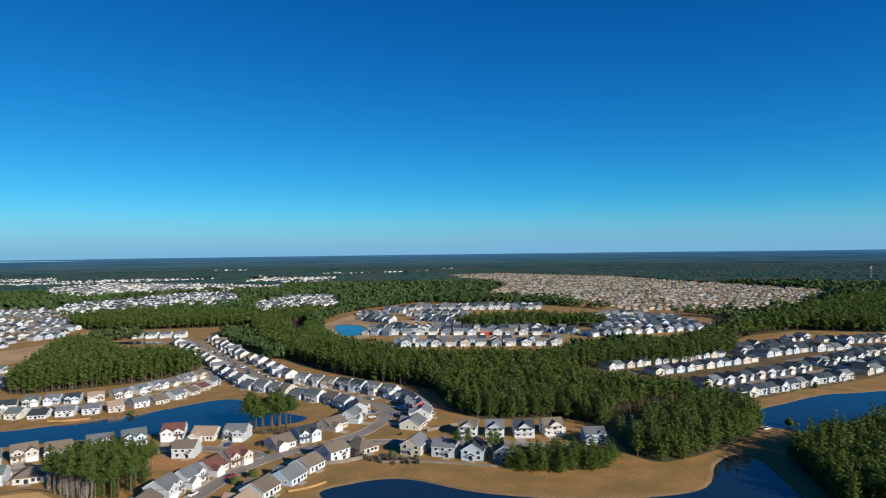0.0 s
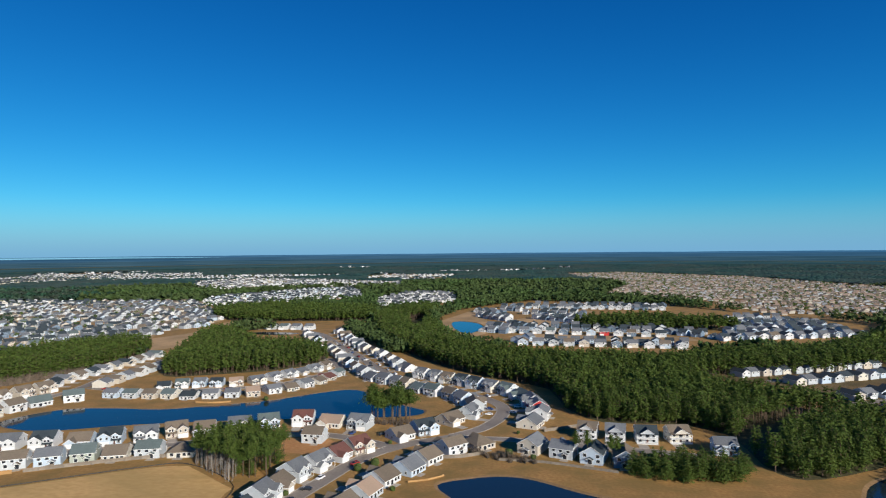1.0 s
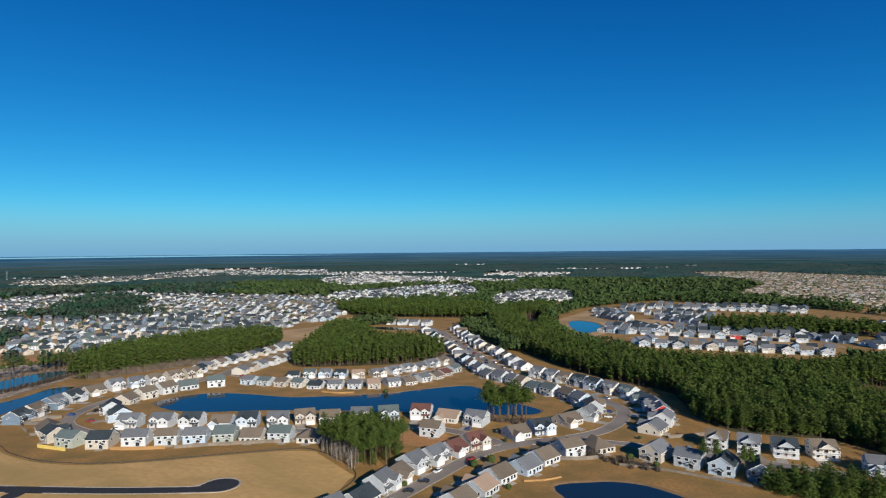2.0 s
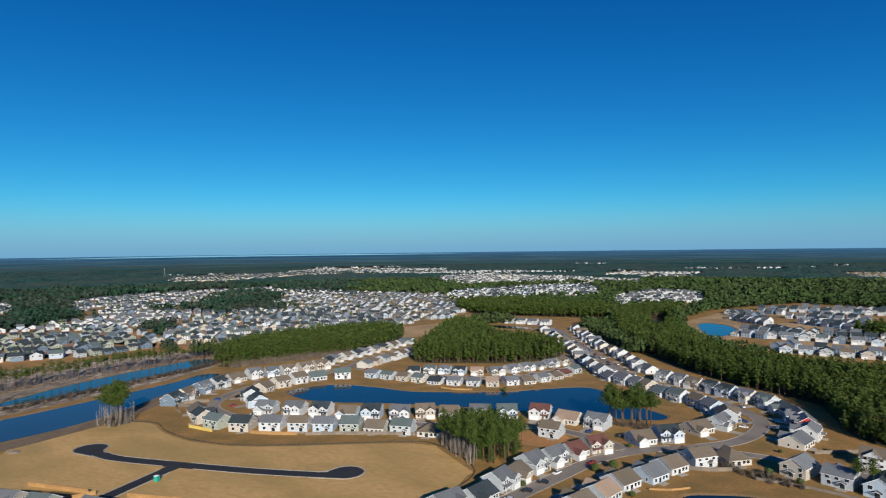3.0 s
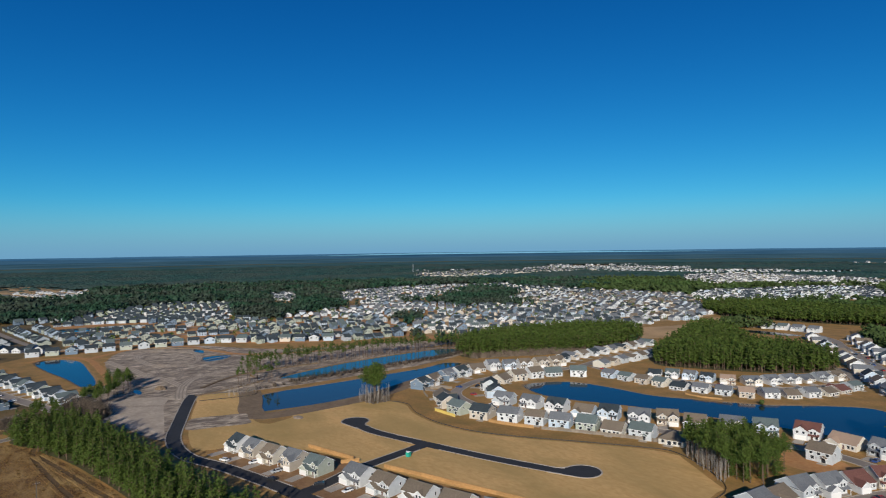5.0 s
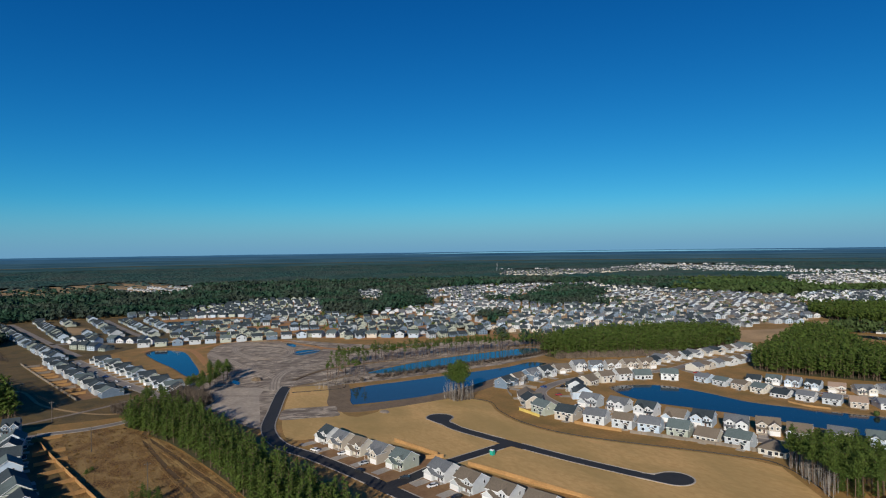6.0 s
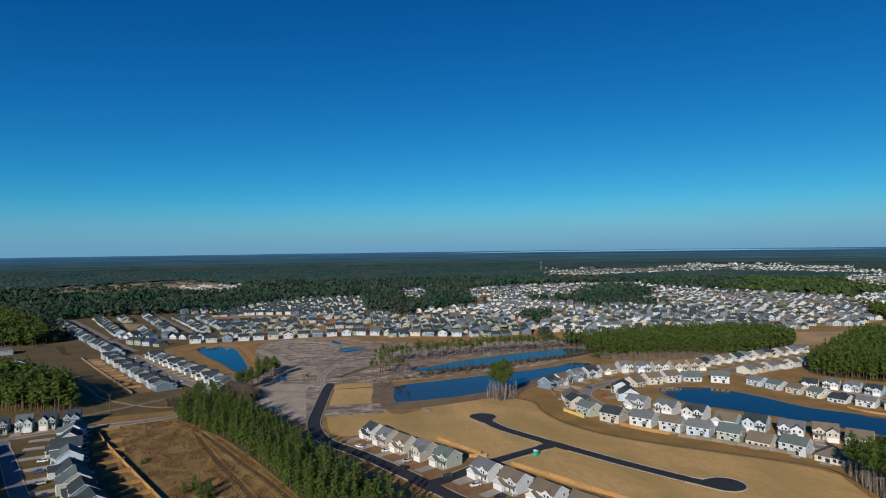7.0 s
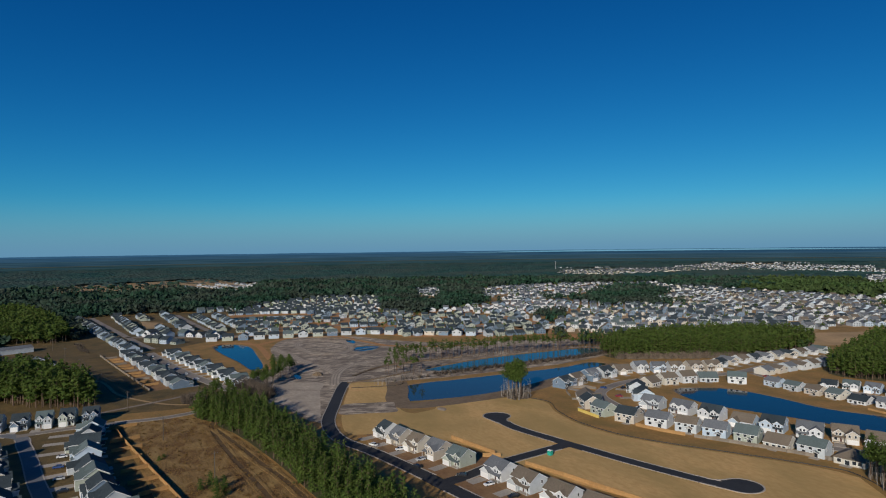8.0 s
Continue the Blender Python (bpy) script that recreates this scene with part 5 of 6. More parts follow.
def row(pts, side, kinds, walls, roofs, push=2.5, group="houses", drives=True, wide=0.82, reach=7.0, tall=1.0):
    """Houses along one side of a street; side: +1 fronts look left of the row's way, -1 right."""
    pts = [away(x, y, push) for x, y in pts]
    n = len(pts)
    for i, (x, y) in enumerate(pts):
        (ax, ay), (bx, by) = pts[max(i - 1, 0)], pts[min(i + 1, n - 1)]
        turn = (math.degrees(math.atan2(-(bx - ax), by - ay)) if n > 1 else -90) + 90 * side
        gap = min(math.dist(pts[i], pts[j]) for j in (i - 1, i + 1) if 0 <= j < n) if n > 1 else 14
        k = kinds[i % len(kinds)]
        width = {"C": 13.2, "c": 13.8, "T": 8.6, "B": 10.6, "m": 10.4}.get(k, 11.8)
        house(k, x, y, turn + hr.uniform(-3, 3), walls[i % len(walls)], roofs[i % len(roofs)], min(1.08, max(0.66, gap * wide / width)), group, tall)
        if drives:
            drive(x, y, turn, reach)


def between(p, q, n):
    return [(p[0] + (q[0] - p[0]) * i / (n - 1) + hr.uniform(-0.6, 0.6), p[1] + (q[1] - p[1]) * i / (n - 1) + hr.uniform(-0.6, 0.6)) for i in range(n)]


# round the large pond
row([(-330, 238), (-314, 229), (-297, 226), (-280, 230), (-266, 239), (-252, 246), (-239, 252), (-226, 259), (-213, 265), (-199, 270), (-184, 275)], 1,
    "cAaEAaAEcAC", "ttstwwbscwc", "ndsddndsnsn", group="houses backing on the straw field")
row([(-128, 305)], 1, "A", "g", "d", group="houses backing on the straw field", drives=False)
row([(-296, 262), (-279, 269), (-263, 275), (-247, 281), (-233, 286), (-218, 293), (-207, 303), (-195, 311), (-178, 318), (-164, 325), (-147, 335), (-129, 334), (-112, 333)], -1,
    "aAEcEAAcaEEcA", "gwwwbwwwwbwcg", "dddnddnngdrpg", group="houses on the pond's south shore")
row([(-368, 246), (-374, 260), (-380, 277), (-384, 293)], -1, "AaEA", "ktkg", "dddd", group="houses at the loop's end", push=1)
row([(-316, 272), (-334, 282), (-346, 303), (-345, 318), (-344, 334), (-340, 350), (-326, 364)], 1, "AacAEcA", "wgwcwww", "ddnnndd", group="houses inside the loop", push=1)
row([(-390, 314), (-388, 330), (-381, 342), (-376, 354), (-371, 368), (-368, 383)], -1, "cEaAEA", "twwwtt", "nggndd", group="houses outside the loop", push=1)
row([(-378, 402), (-381, 416), (-381, 430), (-381, 444), (-382, 458), (-382, 472), (-382, 487), (-383, 502), (-384, 517), (-385, 532)], -1, "MmMMmMmMMm", "gtwgwctgwg", "dgndggdngd", group="houses by the pine wood", push=1, tall=0.82, wide=0.78)
row([(-338, 406), (-340, 420), (-341, 434), (-341, 448), (-342, 462), (-343, 476), (-345, 490), (-347, 503)], 1, "MmMmMMmM", "ctgwgwcg", "gdgdngdd", group="houses by the pine wood", push=1, tall=0.82, wide=0.78)
row([(-304, 375), (-290, 376), (-276, 377), (-263, 379), (-249, 380), (-235, 383), (-222, 388), (-210, 393), (-200, 403), (-192, 413), (-185, 424), (-181, 437), (-179, 451), (-176, 465)], 1,
    "AaAEcaAEAcAcca", "bgtwwwgtwcwctg", "gsnddggpgngnrd", push=6, group="houses on the pond's north shore", tall=0.76, wide=0.78)
row([(-287, 406), (-276, 412), (-264, 416), (-252, 419), (-239, 423), (-227, 431), (-220, 444), (-214, 457), (-209, 470), (-203, 482), (-198, 494)], -1,
    "cAEAaAEAcAE", "wwwbcwwwwgt", "ddgdpdggggn", push=5, group="houses under the pine stand", tall=0.78, wide=0.78)
# along the winding street
row([(-293, 682), (-277, 658), (-262, 637), (-250, 619), (-238, 601), (-226, 583), (-215, 566), (-204, 549), (-193, 530), (-180, 508), (-168, 490), (-155, 472), (-143, 457), (-131, 448), (-119, 440),
     (-110, 433), (-99, 425), (-87, 416), (-73, 407), (-63, 396), (-54, 382), (-55, 364), (-64, 350)], 1, "MmMMmMMMmAaEcAaEcAaEAac", "wwbwwgcwtwgwwgwtwwgbgwt", "gddgdgdngdngggdndddgngn",
    group="houses on the winding street")
row([(-262, 708), (-247, 682), (-235, 660), (-224, 642), (-213, 625), (-202, 607), (-191, 588), (-177, 570), (-163, 552), (-150, 533), (-138, 514), (-126, 498)], -1, "MmMMmMMaEaAc",
    "wwbwwgwcwwgw", "gdddgdgddngg", group="houses on the winding street")
row([(-107, 471), (-95, 465), (-84, 458), (-72, 452), (-61, 443), (-49, 435), (-37, 427), (-25, 414), (-19, 397), (-15, 382), (-13, 367), (-18, 350)], -1, "EAaAEAAcAEAc", "wwcgbwgggrwc",
    "dgnddgddgddg", group="houses on the winding street")
row([(-75, 328), (-85, 317)], 1, "Ac", "bw", "dn", group="houses on the winding street", drives=False)
row([(-42, 310), (-54, 299), (-64, 285), (-69, 270), (-77, 256), (-80, 240), (-84, 225), (-90, 208)], -1, "CAcccccc", "twwbwwwc", "ndngnpnn", push=1.5, group="houses by the near pond", wide=0.76)
row([(-101, 294), (-108, 283), (-112, 268), (-117, 255), (-119, 242), (-120, 229), (-121, 213), (-126, 198)], 1, "AcaEcAcA", "wwwwtwgg", "rrgdngdd", push=1, group="houses on the winding street", wide=0.86)
# two short rows above the near pond
row([(-15, 308), (0, 303), (14, 299)], 1, "BAB", "tgb", "ggd", push=1, group="houses by the near pond", drives=False)
row([(28, 296)], 1, "B", "k", "d", push=1, group="houses by the near pond", drives=False)
row([(13, 337), (27, 335), (42, 334), (58, 337)], -1, "DDDD", "wgwc", "ngdn", push=1, group="houses before the pines")
row([(77, 321)], -1, "a", "b", "g", push=1, group="houses before the pines", drives=False)
# new houses beside the scrub field
row([(-384, -44), (-369, -44), (-353, -44), (-336, -41), (-319, -38), (-302, -34), (-286, -30), (-270, -25), (-254, -21)], -1, "AaBEcAaEB", "bgsbgskgs", "sddsdsdds", push=0, wide=0.78,
    group="new houses by the scrub field", reach=14, tall=1.05)
row([(-412, -95), (-412, -83), (-412, -71.5), (-412, -60), (-412, -48.5)], -1, "EaAEA", "gkgsk", "ddsdd", push=2, wide=0.74, tall=1.1, group="new houses by the side road")
row([(-363, -90), (-347, -85), (-331, -80), (-315, -75), (-298, -70), (-282, -65)], 1, "MmM", "gwgt", "d", push=0, group="new houses by the scrub field", drives=False, tall=1.25)
# new houses along the black road
row([(-312, 100), (-299, 103), (-285, 107), (-272, 112), (-258, 117)], -1, "aaaAa", "wtcts", "dgngd", push=1, wide=0.7, group="new houses on the black road", reach=8)
row([(-236, 126), (-220, 130), (-203, 135), (-187, 141), (-171, 148)], -1, "aaaaa", "wgwcw", "gnnng", push=1, wide=0.74, group="new houses on the black road", reach=8)
# two straight rows west of the dirt
row(between((-655, -48), (-488, -2), 14), 1, "mT", "gkbsgk", "dddsd", push=0, drives=True, wide=0.8, group="row houses west", reach=5, tall=0.88)
row(between((-640, -8), (-462, 46), 15), -1, "mT", "gbksgb", "ddsdd", push=0, drives=True, wide=0.8, group="row houses west", reach=9, tall=0.88)
# the estate beyond the right-hand pond
sheet("lots", spline([(120, 500), (128, 528), (250, 592), (350, 640), (450, 620), (452, 575), (415, 528), (335, 474), (250, 430), (190, 402), (172, 440), (150, 478)], True, 3), 0.035, M["turf"], "dull brown lots round close-set houses", category="lawn")
for pts in ([(176, 430), (290, 490), (400, 548)], [(150, 496), (270, 555), (350, 592), (440, 612)], [(300, 540), (360, 572), (430, 606)]):
    road("road", pts, 6.5, M["asphalt"], "narrow grey street between close-set houses", z=0.11, kerb=False)
for p, q, n, s, c in (((194, 412), (303, 468), 12, 1, "gcwgb"), ((326, 482), (395, 522), 6, 1, "tgbtg"), ((186, 448), (292, 503), 11, -1, "tgbcg"), ((136, 514), (252, 569), 14, 1, "wgtgc"),
                      ((166, 490), (268, 541), 11, 1, "cgwgt"), ((278, 583), (345, 613), 7, -1, "gcgtw"), ((293, 565), (362, 599), 7, 1, "gwgbt"), ((312, 520), (372, 550), 7, 1, "bgwgg"),
                      ((377, 560), (430, 590), 5, -1, "gtgcw"), ((328, 500), (410, 546), 8, -1, "gtgkg")):
    row(between(p, q, n), s, "aBA" if p[0] == 194 else "mMm", c, "dgddd", push=1, drives=False, wide=0.84, group="houses of the right-hand estate", tall=0.84)
row([(-594, -104), (-585, -107), (-577, -110), (-568, -113)], -1, "m", "gwg", "d", push=0, drives=False, wide=0.86, group="houses beyond the grove", tall=0.85)
row([(-612, -106), (-628, -114), (-643, -118)], 1, "M", "wgg", "d", push=0, drives=False, wide=0.7, group="houses beyond the grove", tall=0.9)
row([(-634, -133), (-640, -146)], 1, "M", "wg", "d", push=0, drives=False, wide=0.75, group="houses beyond the grove", tall=0.9)
road("road", [(-505, -132), (-538, -122), (-570, -123), (-608, -125), (-632, -124), (-680, -118)], 7.0, M["asphalt_blue"], "grey street beyond the grove", z=0.11)
road("dirt_road", [(-410, -70), (-430, -48), (-446, -18), (-458, 2), (-470, 16)], 3.2, M["wetdirt"], "dirt road across the mown strip", z=0.075, kerb=False)
road("dirt_road", [(-500, -100), (-540, -62), (-480, -40), (-440, -12), (-428, 10)], 2.2, M["lot"], "bare track under the power line", z=0.07, kerb=False)


def long_hall(x, y, turn, w, d):
    """A long low hall with a shallow grey roof."""
    ob = thing("hall", "long low hall with a pale grey roof", "hall", "", pose(x, y, 0, 0, 0, turn))
    part("wall", Shell().gable_body(-w / 2, w / 2, -d / 2, d / 2, 0, 4.2, 2.2, "x"), WALLS["g"], ob)
    part("roof", Shell().gable_roof(-w / 2, w / 2, -d / 2, d / 2, 4.2, 2.2, "x", edge=1), [ROOFS["g"], M["trim"]], ob)
    for k in range(6):
        put(ob, "window", w * (k - 2.5) / 6.5, -d / 2, 1.2, 1.6, 1.4)


long_hall(-728, -156, -62, 34, 17)
# rows facing the dirt and the far estate of painted houses
row(between((-722, 30), (-700, 190), 11), 1, "MMmM", "gskgbs", "dds", push=0, drives=False, wide=0.8, group="houses behind the dirt")
row(between((-692, 208), (-630, 300), 8), 1, "MMmM", "gwsgtk", "dsd", push=0, drives=False, wide=0.8, group="houses behind the dirt")
row(between((-40, 655), (118, 650), 11), -1, "mM", "wbgwtwkc", "dgd", push=0, drives=False, wide=0.8, group="painted houses beyond the belt")
row(between((-59, 748), (110, 732), 12), -1, "mM", "wkgwkwbr", "dgd", push=0, drives=False, wide=0.8, group="painted houses beyond the belt")
row(between((172, 712), (325, 764), 12), -1, "Mm", "wkbwgwkb", "ddgd", push=0, drives=False, wide=0.8, group="painted houses beyond the belt")
row(between((-400, 742), (-318, 746), 6), -1, "M", "wgw", "gd", push=0, drives=False, wide=0.85, group="houses on the winding street")

# ---- far estates and woods ----
W_ORDER, R_ORDER = "wcgbtsk", "dgnsp"
FAR_MATS = [WALLS[k] for k in W_ORDER] + [ROOFS[k] for k in R_ORDER] + [M["glass"]]
PANE = len(FAR_MATS) - 1


def far_house(w, d, e, axis, wall, roof, panes=True):
    s = Shell()
    wi, ri = W_ORDER.index(wall), len(W_ORDER) + R_ORDER.index(roof)
    x0, x1, y0, y1, rise = -w / 2, w / 2, -d / 2, d / 2, 0.27 * (d if axis == "x" else w)
    s.gable_body(x0, x1, y0, y1, 0, e, rise, axis, wi).gable_roof(x0, x1, y0, y1, e, rise, axis, mi=ri)
    s.gable_body(x0, x0 + 5.2, y0 - 2.5, y0 + 2, 0, 3.0, 1.7, "y", wi).gable_roof(x0, x0 + 5.2, y0 - 2.5, y0 + 2.6, 3.0, 1.7, "y", mi=ri)
    for y, way in ((y0, -1), (y1, 1)) if panes else ():
        for x in (-w * 0.3, 0.0, w * 0.3):
            for z in ((3.2, 0.9) if e > 4 else (0.9,)):
                q = [(x - 0.5, y + 0.04 * way, z), (x + 0.5, y + 0.04 * way, z), (x + 0.5, y + 0.04 * way, z + 1.3), (x - 0.5, y + 0.04 * way, z + 1.3)]
                s.add(q, [(0, 1, 2, 3) if way < 0 else (3, 2, 1, 0)], PANE)
    return arrays(s)


fr = random.Random(21)


def models_for(walls, roofs, n=14, panes=True, axes="xxy"):
    return [far_house(fr.uniform(8.6, 10.6), fr.uniform(9.5, 12.5), fr.choice((5.0, 5.0, 2.9)), fr.choice(axes), fr.choice(walls), fr.choice(roofs), panes) for _ in range(n)]


ESTATES = []


def estate(poly, angle, walls, roofs, label, lot=13.5, front=30.0, back=27.0, ground="lot", skip=0.1, trees=0.3, clear=(), axes="xxy", size=0.92, tall=1.0):
    """Back-to-back rows of houses that fill an outline, with a street between each pair of fronts."""
    ESTATES.append(poly)
    pools = [c for c in clear if c in PONDS and all(inside(*p, poly) for p in c)]
    shores = [[(mx + (x - mx) * 1.35, my + (y - my) * 1.2) for x, y in c] for c in pools for mx, my in [(sum(p[0] for p in c) / len(c), sum(p[1] for p in c) / len(c))]]
    clear = list(clear) + shores
    sheet("estate_ground", poly, lie(*poly[0]) + 0.65 if math.hypot(*poly[0]) < 1300 else max(lie(*p) for p in poly) + 0.4, M[ground], "bare lots between far houses", category="ground", holes=pools)
    models = models_for(walls, roofs, 14, min(math.hypot(*p) for p in poly) < 900, axes)
    ca, sa = math.cos(radians(angle)), math.sin(radians(angle))
    us = [x * ca + y * sa for x, y in poly]
    vs = [-x * sa + y * ca for x, y in poly]
    places, streets, green, v, side = [], Shell(), [], min(vs) + 8, 1
    while v < max(vs):
        u = min(us) + fr.uniform(0, lot)
        while u < max(us):
            x, y = u * ca - v * sa, u * sa + v * ca
            if inside(x, y, poly) and not any(inside(x, y, c) for c in clear):
                z = max(lie(x, y), lie(*poly[0])) + 0.6
                if fr.random() > skip:
                    places.append((x + fr.uniform(-1, 1), y + fr.uniform(-1, 1), z, radians(angle + (180 if side > 0 else 0) + fr.uniform(-8, 8)), size * fr.uniform(0.9, 1.08), size * tall * fr.uniform(0.9, 1.08), fr.randrange(len(models))))
                if fr.random() < trees:
                    green.append((x + fr.uniform(-6, 6), y + 9 * (ca - sa), z, fr.uniform(0, 6.28), fr.uniform(4, 8), fr.uniform(5, 9), fr.randrange(len(CLUMP))))
                if side > 0:
                    c = [(u + a) for a in (-lot / 2, lot / 2)]
                    q = [(cu * ca - (v + dv) * sa, cu * sa + (v + dv) * ca) for cu, dv in ((c[0], front / 2 - 3.5), (c[1], front / 2 - 3.5), (c[1], front / 2 + 3.5), (c[0], front / 2 + 3.5))]
                    streets.add([(*p, z + 0.12) for p in q], [(0, 1, 2, 3)])
            u += lot
        v += front if side > 0 else back
        side = -side
    if places:
        merged("far_houses", models, places, FAR_MATS, label, "houses", "far estates")
    if streets.f:
        setting("estate_street", streets, M["asphalt"], "grey streets between far houses", "road")
    if green:
        merged("yard_trees", CLUMP, green, [M["needles"]], "small trees among far houses")


estate([(-700, 461), (-640, 400), (-585, 408), (-549, 445), (-537, 499), (-548, 565), (-540, 654), (-545, 695), (-614, 758), (-743, 766), (-838, 679), (-784, 547)],
       62, "wtgbskwc", "gdsndd", "dense pale houses with grey and brown roofs")
estate([(-599, 745), (-550, 705), (-492, 712), (-474, 762), (-497, 867), (-590, 972), (-731, 1130), (-896, 1107), (-1000, 960), (-900, 800), (-760, 775), (-640, 770)],
       62, "wwgbctw", "ddgdng", "dense white houses with grey roofs", clear=[WOODS[1]])
estate([(-550, 560), (-560, 690), (-500, 705), (-470, 640), (-500, 580)], 62, "wg", "gd", "white houses beside a cleared lot")
estate([(-1294, 1086), (-724, 1135), (-700, 1120), (-731, 1135), (-900, 1110), (-950, 960), (-1025, 953)], 40, "wwgc", "dgd", "long rows of white houses")
estate([(-1327, 655), (-1106, 549), (-971, 560), (-1036, 654), (-1061, 786), (-1210, 940), (-1214, 1100), (-1313, 1190), (-1381, 954), (-1387, 772)], 36, "wwwg", "dgd", "white houses being built on clay", ground="clay", lot=13, front=27, back=24, skip=0.3, axes="xxy", trees=0.25, size=0.85, tall=0.85)
estate([(-875, 345), (-800, 462), (-795, 545), (-845, 650), (-960, 640), (-1000, 591), (-948, 470), (-905, 358)], 62, "wgwbk", "ddgs", "white houses with charcoal roofs", ground="clay")
estate([(-745, 64), (-735, 93), (-740, 180), (-684, 205), (-640, 245), (-615, 310), (-600, 380), (-680, 440), (-780, 450), (-850, 345), (-985, 250), (-1000, 150), (-1000, 66), (-880, 64), (-800, 62)], 84, "gsbskgbk", "dddds", "grey, sage and blue houses with charcoal roofs", clear=[POND_T, POND_N], axes="xxxy", lot=12.5, front=38, back=33, size=0.92, ground="clay", trees=0.15)
WEST_LOTS = [(-655, -30), (-780, -84), (-934, -124), (-1050, -158), (-1078, -90), (-1075, -30), (-1075, 90), (-1020, 60), (-880, 62), (-760, 60), (-715, 20)]
ESTATES.append(WEST_LOTS)
sheet("estate_ground", WEST_LOTS, 0.055, M["turf"], "brown lots between far houses", category="ground")
for pts in ([(-1056, -126), (-887, -82), (-751, -46), (-690, -28)], [(-1040, -8), (-1004, -3), (-858, 21), (-770, 40)], [(-800, -60), (-776, -20), (-760, 20), (-750, 60)]):
    road("road", pts, 7.0, M["asphalt"], "worn grey street between far houses", z=0.12, kerb=False)
sheet("clay_yard", [(-966, -54), (-940, -26), (-869, -22), (-880, -46)], 0.09, M["lot"], "bare tan lot among houses", category="yard")
estate([(-1003, 72), (-1146, 129), (-1266, 274), (-1233, 371), (-974, 302), (-950, 215), (-986, 127)], 70, "gwbsg", "ddd", "grey and white houses with charcoal roofs", ground="clay", axes="xxxy")
def far_rows(rows, walls, roofs, label, axes="xxy"):
    """Rows of far houses: x0, y0, x1, y1, number, and which side the fronts look to."""
    models, places = models_for(walls, roofs, 20, True, axes), []
    for x0, y0, x1, y1, n, side in rows:
        turn = math.atan2(y1 - y0, x1 - x0) + (math.pi if side > 0 else 0)
        for i in range(n):
            u = (i + 0.5 + fr.uniform(-0.08, 0.08)) / n
            places.append((x0 + (x1 - x0) * u, y0 + (y1 - y0) * u, 0.0, turn + fr.uniform(-0.06, 0.06), fr.uniform(0.92, 1.04), fr.uniform(0.92, 1.08), fr.randrange(len(models))))
    merged("far_houses", models, places, FAR_MATS, label, "houses", "far estates")


far_rows([(-41, 801, 126, 790, 13, -1), (-58, 775, 120, 764, 13, 1), (118, 760, 172, 722, 4, -1), (-95, 792, -50, 772, 4, -1), (-100, 752, -62, 738, 3, 1), (-123, 924, -69, 881, 5, -1), (-132, 962, -80, 935, 4, 1), (-138, 990, -86, 968, 4, -1), (-103, 1063, 168, 1047, 20, -1), (-47, 1112, 178, 1100, 16, 1)],
         "wkbwgbkwgwk", "ddgdg", "blue, white and slate houses with charcoal roofs beyond the pine belt")
far_rows([(-22, 946, 35, 879, 6, -1), (-60, 962, 10, 940, 5, 1), (-40, 900, 20, 852, 5, 1), (183, 756, 330, 811, 11, 1), (190, 784, 334, 838, 11, -1), (210, 837, 328, 875, 9, 1), (212, 866, 300, 895, 7, -1), (220, 907, 273, 916, 4, -1), (-52, 660, -32, 690, 2, 1), (-70, 838, -44, 806, 3, 1)],
         "wkbwgbkwgwk", "ddgdg", "blue, white and slate houses with charcoal roofs round bare lots")
far_rows([(-112, 900, -70, 860, 4, 1), (-20, 672, 130, 668, 11, 1), (-100, 1018, -60, 1000, 3, 1), (-30, 985, 40, 962, 5, -1), (178, 735, 325, 788, 11, -1), (205, 815, 330, 858, 9, -1), (240, 945, 300, 930, 5, 1), (70, 775, 168, 762, 7, -1), (-90, 1085, 170, 1072, 18, 1)],
         "wkbwgbkwgwk", "ddgdg", "blue, white and slate houses with charcoal roofs among tan lots")
estate([(8, 2538), (251, 2667), (613, 2244), (876, 1380), (728, 1207), (584, 1044), (492, 1002), (300, 985), (262, 1248), (92, 1391), (188, 1823)], -13, "tctgc", "npnpn",
       "thousands of low houses with brown roofs", lot=12.5, front=31, back=26, trees=0.4, ground="turf", size=0.9, tall=0.62, axes="xxxxy", skip=0.15)
estate([(-702, 1112), (-759, 1244), (-716, 1336), (-665, 1496), (-556, 1577), (-467, 1425), (-416, 1261), (-492, 1206), (-575, 1090), (-646, 1050)], 35, "wwgb", "dgd", "distant white houses with grey roofs", lot=12.5, front=28, back=25)
estate([(-1212, 1876), (-983, 1532), (-839, 1488), (-783, 1597), (-680, 1667), (-449, 1720), (-487, 1867), (-853, 2047), (-1132, 2111)], 28, "wwcg", "gdgn", "distant pale houses on cleared ground", lot=12.5, front=30, back=28)
estate([(-327, 1066), (-264, 1088), (-194, 1176), (-235, 1386), (-323, 1437), (-359, 1373), (-377, 1228)], 15, "wwg", "gd", "distant white houses among woods", lot=13, front=29, back=26)
estate([(-2041, 2300), (-1532, 2250), (-1300, 2500), (-863, 2450), (-1187, 2146), (-1644, 2031)], 20, "wwg", "gd", "scattered white houses far off", lot=19, front=60, back=60, trees=0.9, ground="turf")
estate([(-1899, 1240), (-2150, 1440), (-2100, 2000), (-1747, 2150), (-1807, 1801), (-1745, 1369)], 55, "wwc", "gd", "scattered white houses far off", lot=15, front=38, back=34, trees=0.5)
estate([(-2200, 2050), (-2400, 2500), (-1700, 2700), (-1500, 2400)], 30, "www", "gd", "thin rows of far white houses", lot=16, front=60, back=50, trees=0.5, ground="turf")
